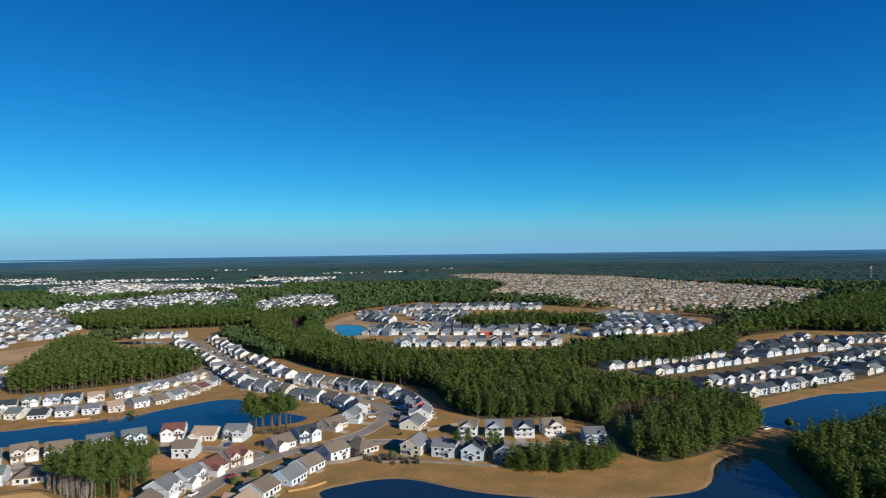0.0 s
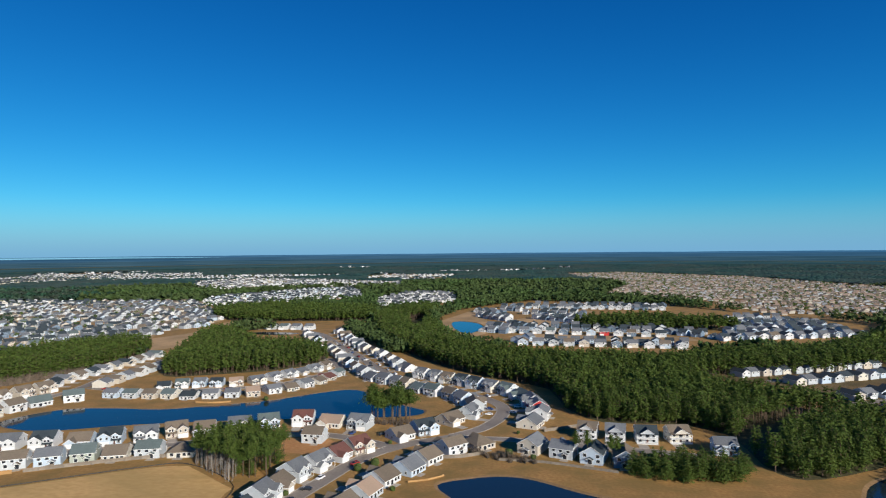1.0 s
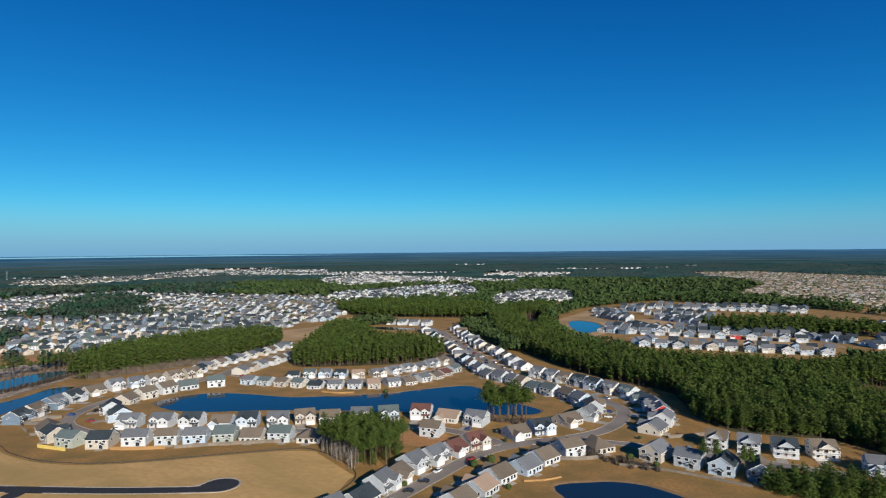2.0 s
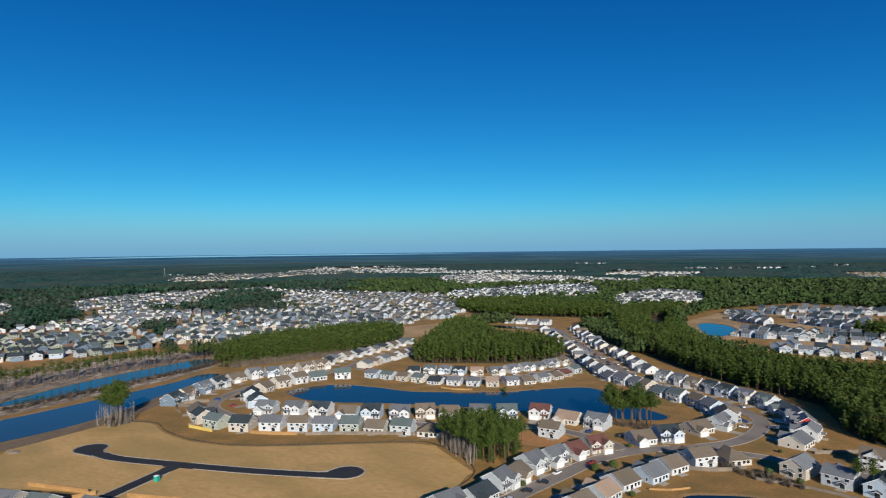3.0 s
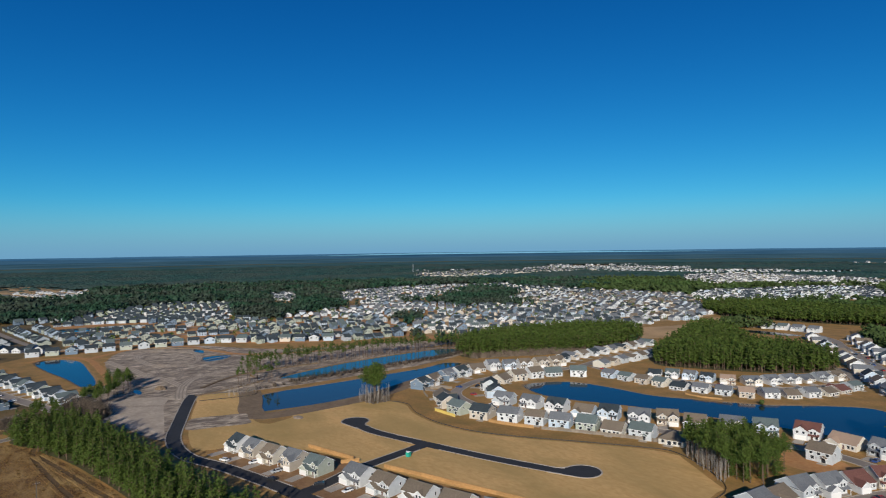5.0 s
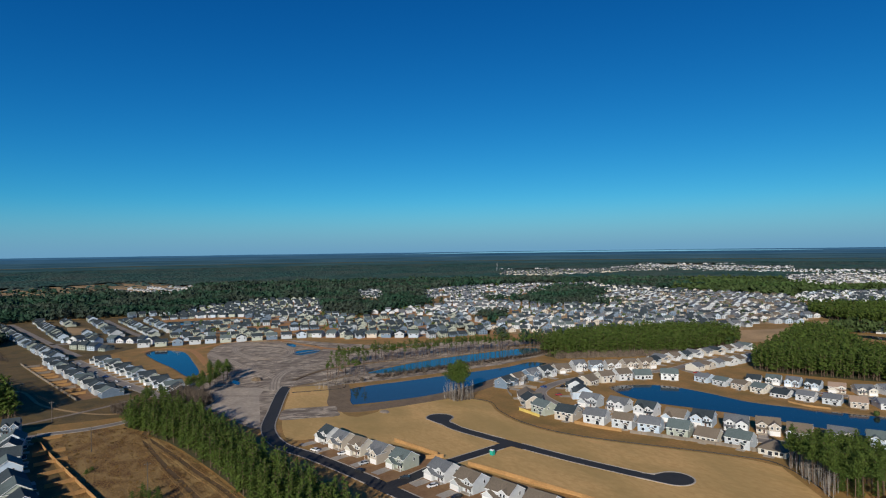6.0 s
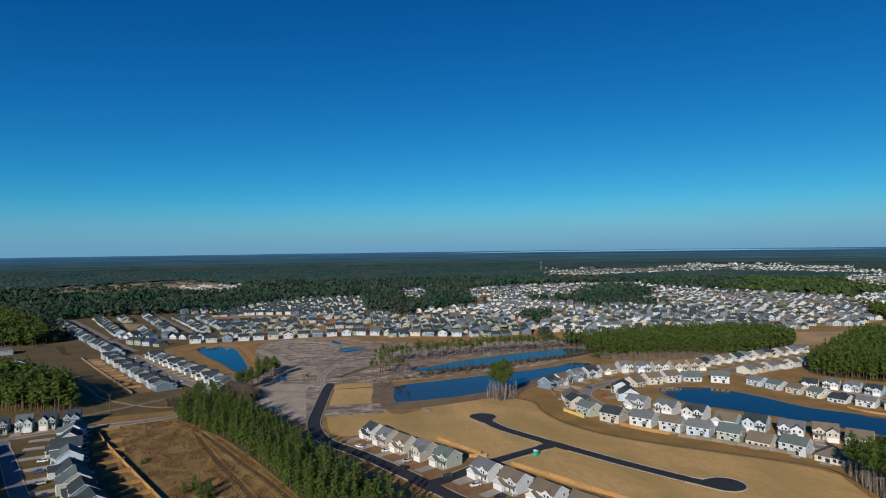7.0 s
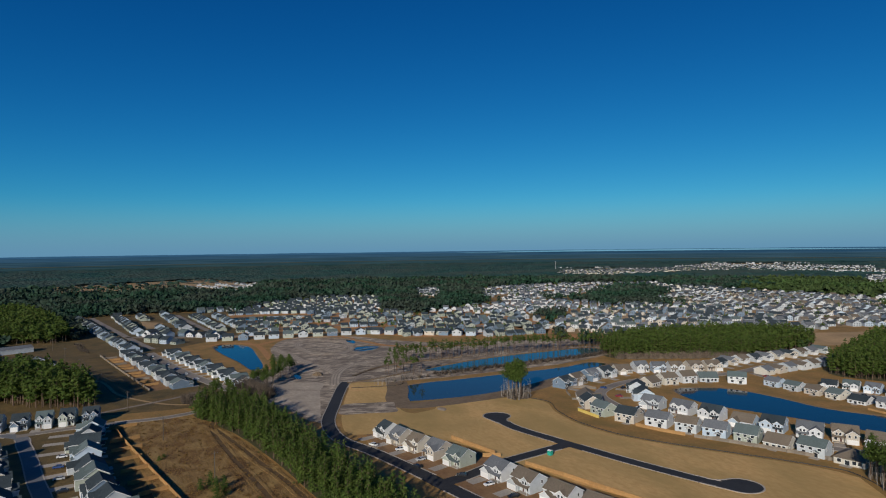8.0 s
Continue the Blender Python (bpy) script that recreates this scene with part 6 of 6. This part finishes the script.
estate([(-760, 2380), (-420, 2500), (-400, 2250), (-700, 2150)], 10, "wwc", "gn", "thin rows of far white houses", lot=22, front=60, back=60, trees=0.9, ground="turf")
estate([(-1883, -22), (-1924, 217), (-1594, 153), (-1620, 54)], 15, "wwg", "gd", "scattered white houses among trees", lot=26, front=55, back=50, trees=0.8, ground="turf")
estate([(-1195, 440), (-1155, 472), (-1300, 548), (-1385, 560), (-1370, 505)], 20, "wwg", "dg", "white houses among trees", ground="clay")
far_field = [(-2047, -356), (-2324, 77), (-1809, 234), (-1664, -7), (-1538, -116), (-1559, -271)]
sheet("field", far_field, 0.2, M["lot"], "pale brown field far off", category="field")


far_rows([(-1030, -140, -781, -76, 18, 1), (-775, -74, -668, -44, 8, 1), (-1051, -92, -821, -48, 16, -1), (-1040, -62, -975, -50, 5, 1), (-860, -28, -815, -20, 3, 1), (-1061, -30, -821, 5, 17, 1), (-997, 16, -799, 46, 14, -1),
          (-985, 44, -800, 70, 13, 1), (-752, -36, -712, -2, 4, 1), (-812, -46, -772, -12, 4, -1), (-786, -2, -738, 44, 5, 1), (-1060, 20, -1075, 90, 5, -1)],
         "gskbskgwb", "dddds", "grey and white houses with charcoal roofs in rows", axes="xxxy")
far_rows([(279, 598, 356, 635, 7, -1), (290, 574, 360, 602, 6, 1), (309, 516, 366, 550, 5, -1), (325, 486, 367, 512, 3, -1), (411, 638, 465, 650, 5, -1), (361, 655, 393, 669, 3, -1), (393, 648, 417, 658, 2, 1), (352, 589, 396, 606, 4, 1), (368, 556, 418, 584, 4, 1)],
         "wgwbgtw", "ddddg", "white and grey houses with charcoal roofs beyond a pond")


def hamlet(x, y, n, spread, deep=60):
    """Scattered white buildings far off in the woods."""
    models = models_for("www", "gd", 4, False)
    l = math.hypot(x, y)
    ux, uy, tx, ty = x / l, y / l, -y / l, x / l
    places = []
    for _ in range(n):
        a, b, k = fr.uniform(-spread, spread), fr.uniform(-deep, deep), fr.uniform(0.9, 1.25)
        px, py = x + tx * a + ux * b, y + ty * a + uy * b
        places.append((px, py, lie(px, py) + 0.6, fr.uniform(0, 6.28), k, k, fr.randrange(4)))
    merged("far_houses", models, places, FAR_MATS, "scattered white buildings far off among woods", "houses", "far estates")
    r = [(x + tx * spread * 1.1 * math.cos(k * 0.524) - ux * 50 + ux * deep * 1.5 * math.sin(k * 0.524), y + ty * spread * 1.1 * math.cos(k * 0.524) - uy * 50 + uy * deep * 1.5 * math.sin(k * 0.524)) for k in range(12)]
    OPEN.append(r)
    sheet("clearing", r, max(lie(*p) for p in r) + 0.3, M["lot"], "pale clearing far off among woods", category="ground")


OPEN = []
HAMLETS = [(-201, 3028, 8, 90), (-80, 3154, 8, 60), (17, 3408, 6, 50), (-1187, 3442, 12, 90), (-725, 2535, 12, 80), (-487, 2111, 14, 80), (-480, 2343, 8, 60), (-384, 2912, 20, 200), (-2251, 2641, 26, 240), (-2030, 1754, 16, 120), (-2315, 1716, 14, 160)]
for h in HAMLETS:
    hamlet(*h)


def far_woods():
    """Woodland on all the rest of the plain: a closed, uneven canopy, its grain growing with distance, and tufts that stand out of it."""
    r = random.Random(31)
    blocked = ESTATES + WOODS + PONDS + OPEN + [PAINTED, GLADE, DIRT, [(-421, 565), (-471, 628), (-452, 700), (-470, 800), (-430, 790), (-405, 700), (-395, 610)],
               [(-590, -20), (-600, -100), (-710, -115), (-720, -20)], [(-520, -10), (-620, -75), (-780, -95), (-800, -110), (-790, -190), (-620, -160), (-500, -60), (-440, -38)]]
    blocked += [[(-332, 770), (-280, 780), (-262, 720), (-200, 640), (-130, 520), (0, 440), (-60, 300), (-400, 300), (-400, 700)],
               [(-560, 80), (-720, 40), (-740, -20), (-640, -70), (-480, -20), (-450, 60)], [(-590, -70), (-640, -95), (-810, -108), (-890, -85), (-790, -30), (-620, -25)], [(-600, 30), (-640, 30), (-790, 40), (-790, 125), (-590, 100)],
               [(120, 500), (180, 410), (420, 490), (460, 600), (340, 640)], [(250, 600), (300, 600), (470, 560), (640, 640), (640, 700), (500, 712), (425, 742), (340, 715)], [(-400, 560), (-480, 560), (-500, 720), (-420, 760), (-380, 640)], [(-150, 740), (-160, 850), (-80, 850), (-80, 740)], [(-600, 930), (-540, 870), (-470, 826), (-300, 850), (-262, 850), (-250, 780), (-330, 745), (-420, 742), (-500, 790)]]
    boxes = [(min(p[0] for p in b), max(p[0] for p in b), min(p[1] for p in b), max(p[1] for p in b), b) for b in blocked]
    fronts = [b for b in boxes if any(b[4] is e for e in ESTATES)]

    def free(x, y, q):
        if any(x0 < x < x1 and y0 < y < y1 and inside(x, y, b) for x0, x1, y0, y1, b in boxes):
            return False
        if inside(x, y, far_field) and r.random() < 0.9:
            return False
        for reach in (40, 90, 140):
            k = 1 + reach / q
            if any(x0 < x * k < x1 and y0 < y * k < y1 and inside(x * k, y * k, b) for x0, x1, y0, y1, b in fronts):
                return reach > 40 and r.random() < 0.25
        return True

    tufts, s = ([], []), Shell()
    d = 600.0
    while d < 3640:
        step = 5.0 + d / (240 if d < 1900 else 210)
        n = int(radians(166) * d / step)
        far = d > 1900
        for i in range(n):
            a = radians(-47 + 166 * (i + r.uniform(0.2, 0.8)) / n)
            q = d + r.uniform(-0.35, 0.35) * step
            # west of this bearing, tufts take the wood colour dimmed for light falloff
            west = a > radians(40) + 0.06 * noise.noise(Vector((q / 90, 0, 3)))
            x, y = -q * math.sin(a), q * math.cos(a)
            if not free(x, y, q):
                continue
            top = (r.uniform(11, 16) if not far else r.uniform(7, 10.5)) * (1 + 0.35 * noise.noise(Vector((x, y, 9)) / 70))
            z, w = lie(x, y), step * r.uniform(0.72, 1.05)
            if far:
                o, t0 = len(s.v), r.uniform(0, 6.28)
                s.v.append((x + r.uniform(-1, 1), y + r.uniform(-1, 1), z + top))
                for k in range(5):
                    c, m = t0 + 1.2566 * k, w * r.uniform(0.8, 1.25)
                    s.v.append((x + m * math.cos(c), y + m * math.sin(c), z + top * r.uniform(0.45, 0.7)))
                for k in range(5):
                    s.f.append((o, o + 1 + k, o + 1 + (k + 1) % 5))
                    s.m.append(0)
            for _ in range(2 if d < 900 else 1 if d < 1250 else 0):
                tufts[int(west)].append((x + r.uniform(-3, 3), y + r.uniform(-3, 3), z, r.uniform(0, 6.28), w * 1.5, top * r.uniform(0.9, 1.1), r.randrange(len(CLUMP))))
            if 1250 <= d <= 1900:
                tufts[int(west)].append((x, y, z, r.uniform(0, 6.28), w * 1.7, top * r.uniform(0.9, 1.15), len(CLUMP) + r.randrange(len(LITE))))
        d += step * 0.9
    return tufts, arrays(s)


tufts, canopy = far_woods()
merged("mid_woods", CLUMP + LITE, tufts[1], [M["needles_west"]], "mixed wood of pines and bare hardwoods, its colour dimmed for light falloff", "woods")
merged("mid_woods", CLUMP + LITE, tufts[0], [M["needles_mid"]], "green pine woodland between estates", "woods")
# farthest canopy, in the foliage colour that carries painted haze
merged("far_woods", [canopy], [(0, 0, 0, 0, 1, 1, 0)], [M["needles_hazed"]], "woodland reaching to the horizon, blue haze painted into its colour", "woods")

# ---- fences, cars, poles and small things ----
def fence(pts, material, label, high=1.8, group="garden fences", n=2):
    """Board fence: posts, and between each two a panel of boards with its rails."""
    line = spline(pts, n=n) if len(pts) > 2 else pts
    ob = thing("fence", label, "fence", group)
    key = ("fence", material.name, high)
    if key not in CACHE:
        s = Shell()
        edge = [(k * 0.3 + e, -0.03 if k % 2 else 0.0) for k in range(8) for e in (0.0, 0.29)] + [(2.4, 0.05), (0.0, 0.05)]
        n = len(edge)
        s.add([(x, y, z) for z in (0.06, high) for x, y in edge], [(i, (i + 1) % n, n + (i + 1) % n, n + i) for i in range(n)] + [tuple(range(n, 2 * n))])
        p = Shell().box(-0.06, 0.06, -0.06, 0.06, -0.05, high + 0.06)
        r = Shell().box(0.0, 2.4, 0.028, 0.08, 0.4, 0.5).box(0.0, 2.4, 0.028, 0.08, high - 0.4, high - 0.3)
        CACHE[key] = (s.mesh("panel", material), p.mesh("post", material), r.mesh("rail", material))
    panel, post, rail = CACHE[key]
    for (ax, ay), (bx, by) in zip(line, line[1:]):
        l = math.dist((ax, ay), (bx, by))
        k = max(1, round(l / 4.4))
        turn = math.degrees(math.atan2(by - ay, bx - ax))
        for i in range(k):
            u = i / k
            m = pose(ax + (bx - ax) * u, ay + (by - ay) * u, 0, 0, 0, turn)
            q = part("panel", panel, None, ob)
            q.matrix_basis = m @ Matrix.Diagonal((l / k / 2.4, 1, 1, 1))
            q = part("post", post, None, ob)
            q.matrix_basis = m
    return ob


fence([(-396, -36), (-363, -28), (-320, -16), (-282, -5), (-250, 4), (-225, 10)], M["fence"], "orange-brown board fence behind new houses")
for x, y in ((-388, -38), (-361, -35), (-344, -33), (-327, -30), (-310, -26), (-293, -22), (-278, -17)):
    fence([(x, y + 1.0), (x - 4, y + 14.5 - (0 if x < -330 else 2))], M["fence"], "board fence between two gardens")
fence([(-294, 128), (-263, 137)], M["fence"], "orange-brown board fence along the straw field")
fence([(-245, 143), (-221, 152), (-198, 160), (-170, 170)], M["fence"], "orange-brown board fence along the straw field")
fence([(-262, 130), (-259, 138)], M["fence"], "short orange-brown board fence")
fence([(-311, 218), (-292, 219)], M["fence_yellow"], "bright yellow new board fence")
fence([(-272, 228), (-258, 233), (-247, 239)], M["fence"], "reddish board fence behind houses")
fence([(-243, 241), (-226, 252), (-205, 264), (-182, 275)], M["fence_grey"], "weathered board fence behind houses")
for x, y in ((-238, 244), (-219, 255), (-207, 262), (-192, 269)):
    fence([(x, y), (x + 2.5, y - 8.5 + 15)], M["fence_grey"], "weathered board fence between two gardens", 1.5)
fence([(-352, 262), (-362, 250), (-356, 240), (-342, 234)], M["fence_grey"], "weathered fence round a corner garden")
fence([(-666, -72), (-610, -57), (-560, -43), (-500, -26), (-482, -21)], M["fence_grey"], "weathered fence behind row houses")
for k in range(12):
    x, y = -648 + 13 * k, -56 + 3.6 * k
    fence([(x, y), (x + 3.0, y - 11)], M["fence"] if k % 3 else M["fence_grey"], "board fence between small yards")
fence([(-60, 290), (-48, 293), (-38, 300)], M["fence_grey"], "weathered fence round a garden")
fence([(-52, 268), (-58, 262), (-66, 258)], M["fence"], "low board fence at a patio", 0.9)
fence([(-10, 342), (5, 352), (14, 360)], M["fence_grey"], "weathered fence along the wood")
fence([(-30, 292), (-10, 292), (8, 288), (24, 284)], M["fence_grey"], "weathered fence above the pond bank", 1.3)
fence([(300, 474), (318, 482), (332, 486)], M["fence_yellow"], "new yellow fence beside a house")
fence([(-240, 372), (-228, 372), (-217, 377)], M["fence"], "reddish low fence at the pond bank", 1.2)


def silt_fence(pts, label):
    line = spline(pts, n=6)
    ob = thing("silt_fence", label, "fence", "silt fences")
    s = Shell()
    strip(s, line, 0.03, -0.03, 0, 0.55)
    part("fabric", s, M["silt"], ob)
    for p in line[::2]:
        part("stake", Shell().box(p[0] - 0.03, p[0] + 0.03, p[1] - 0.03, p[1] + 0.03, -0.05, 0.95), M["fence"], ob)


silt_fence([(-358, 203), (-338, 214), (-315, 207), (-285, 205), (-251, 216), (-195, 255), (-173, 263), (-138, 241), (-136, 208)], "black silt fabric fence along the field")
silt_fence([(-430, 110), (-424, 142), (-432, 150)], "black silt fabric fence at a pond's end")


def car_parts(paint_mat):
    ob = thing("car", "", "car", "parked cars")
    prof = [(-2.3, 0.35), (-2.3, 0.85), (-2.15, 0.98), (-1.45, 1.05), (-0.75, 1.05), (1.9, 1.05), (2.25, 0.95), (2.3, 0.6), (2.25, 0.35)]
    body = Shell()
    n = len(prof)
    body.add([(x, y, z) for y in (-0.88, 0.88) for x, z in prof], [tuple(range(n))[::-1], tuple(range(n, 2 * n))] + [(i, (i + 1) % n, n + (i + 1) % n, n + i) for i in range(n)])
    body.box(-0.58, 1.33, -0.68, 0.68, 1.54, 1.60)
    part("body", body, paint_mat, ob)
    lo, hi = [(-1.35, 1.04), (1.85, 1.04)], [(-0.55, 1.55), (1.3, 1.55)]
    cab = Shell().add([(lo[0][0], -0.82, 1.04), (lo[1][0], -0.82, 1.04), (lo[1][0], 0.82, 1.04), (lo[0][0], 0.82, 1.04),
                       (hi[0][0], -0.66, 1.55), (hi[1][0], -0.66, 1.55), (hi[1][0], 0.66, 1.55), (hi[0][0], 0.66, 1.55)],
                      [(0, 1, 5, 4), (1, 2, 6, 5), (2, 3, 7, 6), (3, 0, 4, 7)])
    part("glazing", cab, M["glass"], ob)
    for x in (-1.45, 1.42):
        for y in (-0.9, 0.72):
            part("wheel", Shell().tube((x, y, 0.33), (x, y + 0.18, 0.33), 0.33, 0.33, 12), M["tyre"], ob)
    return ob


CARS = {}
PAINT_WORD = {"w": "white", "d": "dark", "s": "silver", "r": "red", "b": "blue"}


def car(x, y, turn, colour, where="on a driveway"):
    m = pose(x, y, 0.07, 0, 0, turn)
    if colour not in CARS:
        CARS[colour] = ob = car_parts(PAINTS[colour])
        ob.matrix_basis = m
    else:
        ob = copy_thing(CARS[colour], m)
    tagged(ob, f"{PAINT_WORD[colour]} saloon car parked {where}", "car")


CARS_FIRST = [
    (-105, 256, 75, "w"), (-110, 219, 20, "w"), (-66, 305, 50, "w"), (-28, 392, 10, "w"), (-50, 418, 130, "w"), (-25, 366, 0, "b"), (-128, 316, 80, "w"),
    (-142, 324, 80, "s"), (-328, 262, 60, "r"), (-236, 279, 65, "s"), (-244, 111, 62, "d"), (-313, -49, 95, "s"), (-288, 98, 95, "w"), (-215, 120, 95, "d"),
    (-205, 112, 20, "s"), (-215, 440, 110, "w"), (-150, 488, 55, "w"), (-205, 577, 60, "s")]
CARS_SECOND = [
    (-106, 243, 10, "d"), (-96, 276, 60, "r"), (-44, 372, 5, "w"), (-30, 378, 170, "s"), (-62, 416, 45, "d"), (-100, 447, 45, "w"), (-113, 322, 85, "b"),
    (-352, 268, 20, "b"), (-300, 255, 70, "w"), (-210, 291, 60, "w"), (-346, -53, 95, "w"), (-296, -45, 97, "d"), (-270, 102, 95, "s"), (-300, 88, 30, "w"),
    (176, 338, 20, "w"), (-262, 402, 90, "d"), (-163, 512, 60, "d"), (-228, 628, 55, "w")]
CARS_THIRD = [
    (-108, 231, 15, "d"), (-60, 316, 40, "d"), (-45, 384, 160, "b"), (-34, 408, 140, "d"), (-78, 436, 130, "s"), (-118, 466, 130, "d"), (-96, 322, 20, "d"),
    (-346, 280, 110, "d"), (-272, 262, 65, "d"), (-354, 305, 100, "w"), (-330, -52, 92, "b"), (-280, -41, 95, "d"), (-230, 117, 95, "w"), (-262, 97, 25, "d"),
    (-240, 412, 60, "r"), (-330, 398, 20, "r"), (-176, 540, 60, "w"), (-136, 480, 50, "d")]
for x, y, turn, colour in CARS_FIRST + CARS_SECOND + CARS_THIRD:
    car(x, y, turn, colour)
cr = random.Random(17)
for k in range(13):
    u = (k + cr.uniform(0.1, 0.9)) / 13
    x, y = -122 - 132 * u, 462 + 196 * u
    s = cr.choice((-2.5, 2.5))
    car(x + 0.83 * s, y + 0.55 * s, 124 + cr.uniform(-3, 3), cr.choice("wwddssbr"), "along the winding street")
for k in range(6):
    car(-640 + 26 * k, -26 + 7.1 * k, 15 + (k % 2) * 90, "wdsbw"[k % 5], "by row houses")


def utility_pole(x, y, turn, high=12.5):
    ob = thing("utility_pole", "weathered wooden utility pole with a crossarm", "pole", "utility poles", pose(x, y, 0, 0, 0, turn))
    part("shaft", Shell().tube((0, 0, -0.3), (0, 0, high), 0.24, 0.16, 8), M["pole"], ob)
    part("crossarm", Shell().box(-1.3, 1.3, -0.22, -0.1, high - 1.0, high - 0.86), M["pole"], ob)
    for dx in (-1.15, -0.4, 0.4, 1.15):
        part("insulator", Shell().tube((dx, -0.16, high - 0.87), (dx, -0.16, high - 0.62), 0.06, 0.05, 6), M["steel"], ob)
    return ob


POLES = [(-284, 13), (-355, -9), (-429, -31), (-502, -54), (-576, -76), (-650, -98), (-724, -120)]
for x, y in POLES:
    utility_pole(x, y, 17 + 90)


def wires():
    ob = thing("power_line", "three thin wires hung between utility poles", "power line")
    for dx in (-1.15, 0.4, 1.15):
        s = Shell()
        for (ax, ay), (bx, by) in zip(POLES, POLES[1:]):
            prev = None
            for i in range(7):
                u = i / 6
                p = (ax + (bx - ax) * u - 0.29 * dx, ay + (by - ay) * u + 0.95 * dx, 11.9 - 5.2 * u * (1 - u))
                if prev:
                    s.tube(prev, p, 0.025, 0.025, 3)
                prev = p
        part("wire", s, M["silt"], ob)


wires()


def lattice_mast(x, y, high, arms):
    ob = thing("lattice_mast", "grey steel lattice mast above the trees", "mast", "", pose(x, y, -0.6))
    w0, w1 = high * 0.035, high * 0.012
    for sx in (-1, 1):
        for sy in (-1, 1):
            part("leg", Shell().tube((sx * w0, sy * w0, 0), (sx * w1, sy * w1, high), 0.22, 0.16, 4), M["steel"], ob)
    for k in range(8):
        z0, z1 = high * k / 8, high * (k + 1) / 8
        a, b = w0 + (w1 - w0) * k / 8, w0 + (w1 - w0) * (k + 1) / 8
        part("brace", Shell().tube((-a, -a, z0), (b, -b, z1), 0.1, 0.1, 3), M["steel"], ob)
    for z in arms:
        part("crossarm", Shell().box(-high * 0.09, high * 0.09, -0.4, 0.4, z, z + 0.8), M["steel"], ob)


lattice_mast(1230, 1773, 42, (36, 40))
lattice_mast(-2190, 1433, 40, (32, 36))


def portable_toilet(x, y):
    ob = thing("portable_toilet", "green plastic portable toilet beside the new road", "toilet", "", pose(x, y, 0.05, 0, 0, 20))
    part("cabin", Shell().box(-0.9, 0.9, -0.9, 0.9, 0, 2.2), M["toilet"], ob)
    part("roof", Shell().gable_roof(-0.9, 0.9, -0.9, 0.9, 2.2, 0.25, "x", 0.08, 0.08), M["trim"], ob)
    part("door", Shell().box(-0.45, 0.45, -0.96, -0.9, 0.1, 2.0), M["toilet"], ob, "green plastic door")


portable_toilet(-251, 160)


def earth_pile(x, y, r, h, material, label):
    s, q = Shell(), random.Random(int(x))
    n = 14
    rings = [(1.0, 0.0), (0.75, 0.45), (0.45, 0.8), (0.18, 1.0)]
    for k, z in rings:
        for i in range(n):
            a = 2 * math.pi * i / n
            w = r * k * q.uniform(0.8, 1.15)
            s.v.append((x + w * math.cos(a) * 1.5, y + w * math.sin(a), z * h * q.uniform(0.8, 1.1) - (0.1 if z == 0 else 0)))
    for j in range(3):
        for i in range(n):
            a, b = j * n + i, j * n + (i + 1) % n
            s.f.append((a, b, b + n, a + n))
    s.f.append(tuple(3 * n + i for i in range(n)))
    s.m = [0] * len(s.f)
    ob = thing("earth_pile", label, "earth pile", "earth piles")
    part("heap", s, material, ob)


earth_pile(-488, 98, 4.5, 2.0, M["mud"], "heap of brown earth on the dirt")
earth_pile(-350, 146, 3, 0.9, M["wetdirt"], "low heap of dark earth")
for x, y, r in ((-486, 82, 5), (-648, 165, 8)):
    sheet("puddle", spline([(x + r * 2.0, y), (x + r * 0.6, y + r * 0.5), (x - r, y + r * 0.4), (x - r * 1.7, y - r * 0.1), (x, y - r * 0.45)], True, 4), 0.13, M["water"], "shallow puddle on graded dirt", category="puddle")

# dry tufts on the rough field
tufts = [(x, y, 0.0, tr.uniform(0, 6.283), tr.uniform(0.8, 2.4), tr.uniform(0.3, 1.1), tr.randrange(4)) for x, y in scatter(SCRUB, 3.4, tr, jitter=1.1)]
merged("dry_tufts", BROOM, tufts, [M["tuft"]], "rust-brown dry grass tufts", "grass")
for pts in ([(-386, 18), (-364, 15), (-318, 21), (-279, 28), (-249, 33), (-215, 38)], [(-368, 16), (-330, 26), (-300, 33), (-274, 40), (-254, 44), (-225, 50)]):
    ditch = Shell()
    line = spline(pts, n=6)
    strip(ditch, line, 2.6, 1.2, -0.02, 0.22, 1)
    strip(ditch, line, -1.2, -2.8, -0.02, 0.28, 1)
    strip(ditch, line, 1.2, -1.2, -0.02, 0.07)
    setting("track", ditch, [M["track"], M["scrub"]], "worn sunken track through the scrub field", "track")
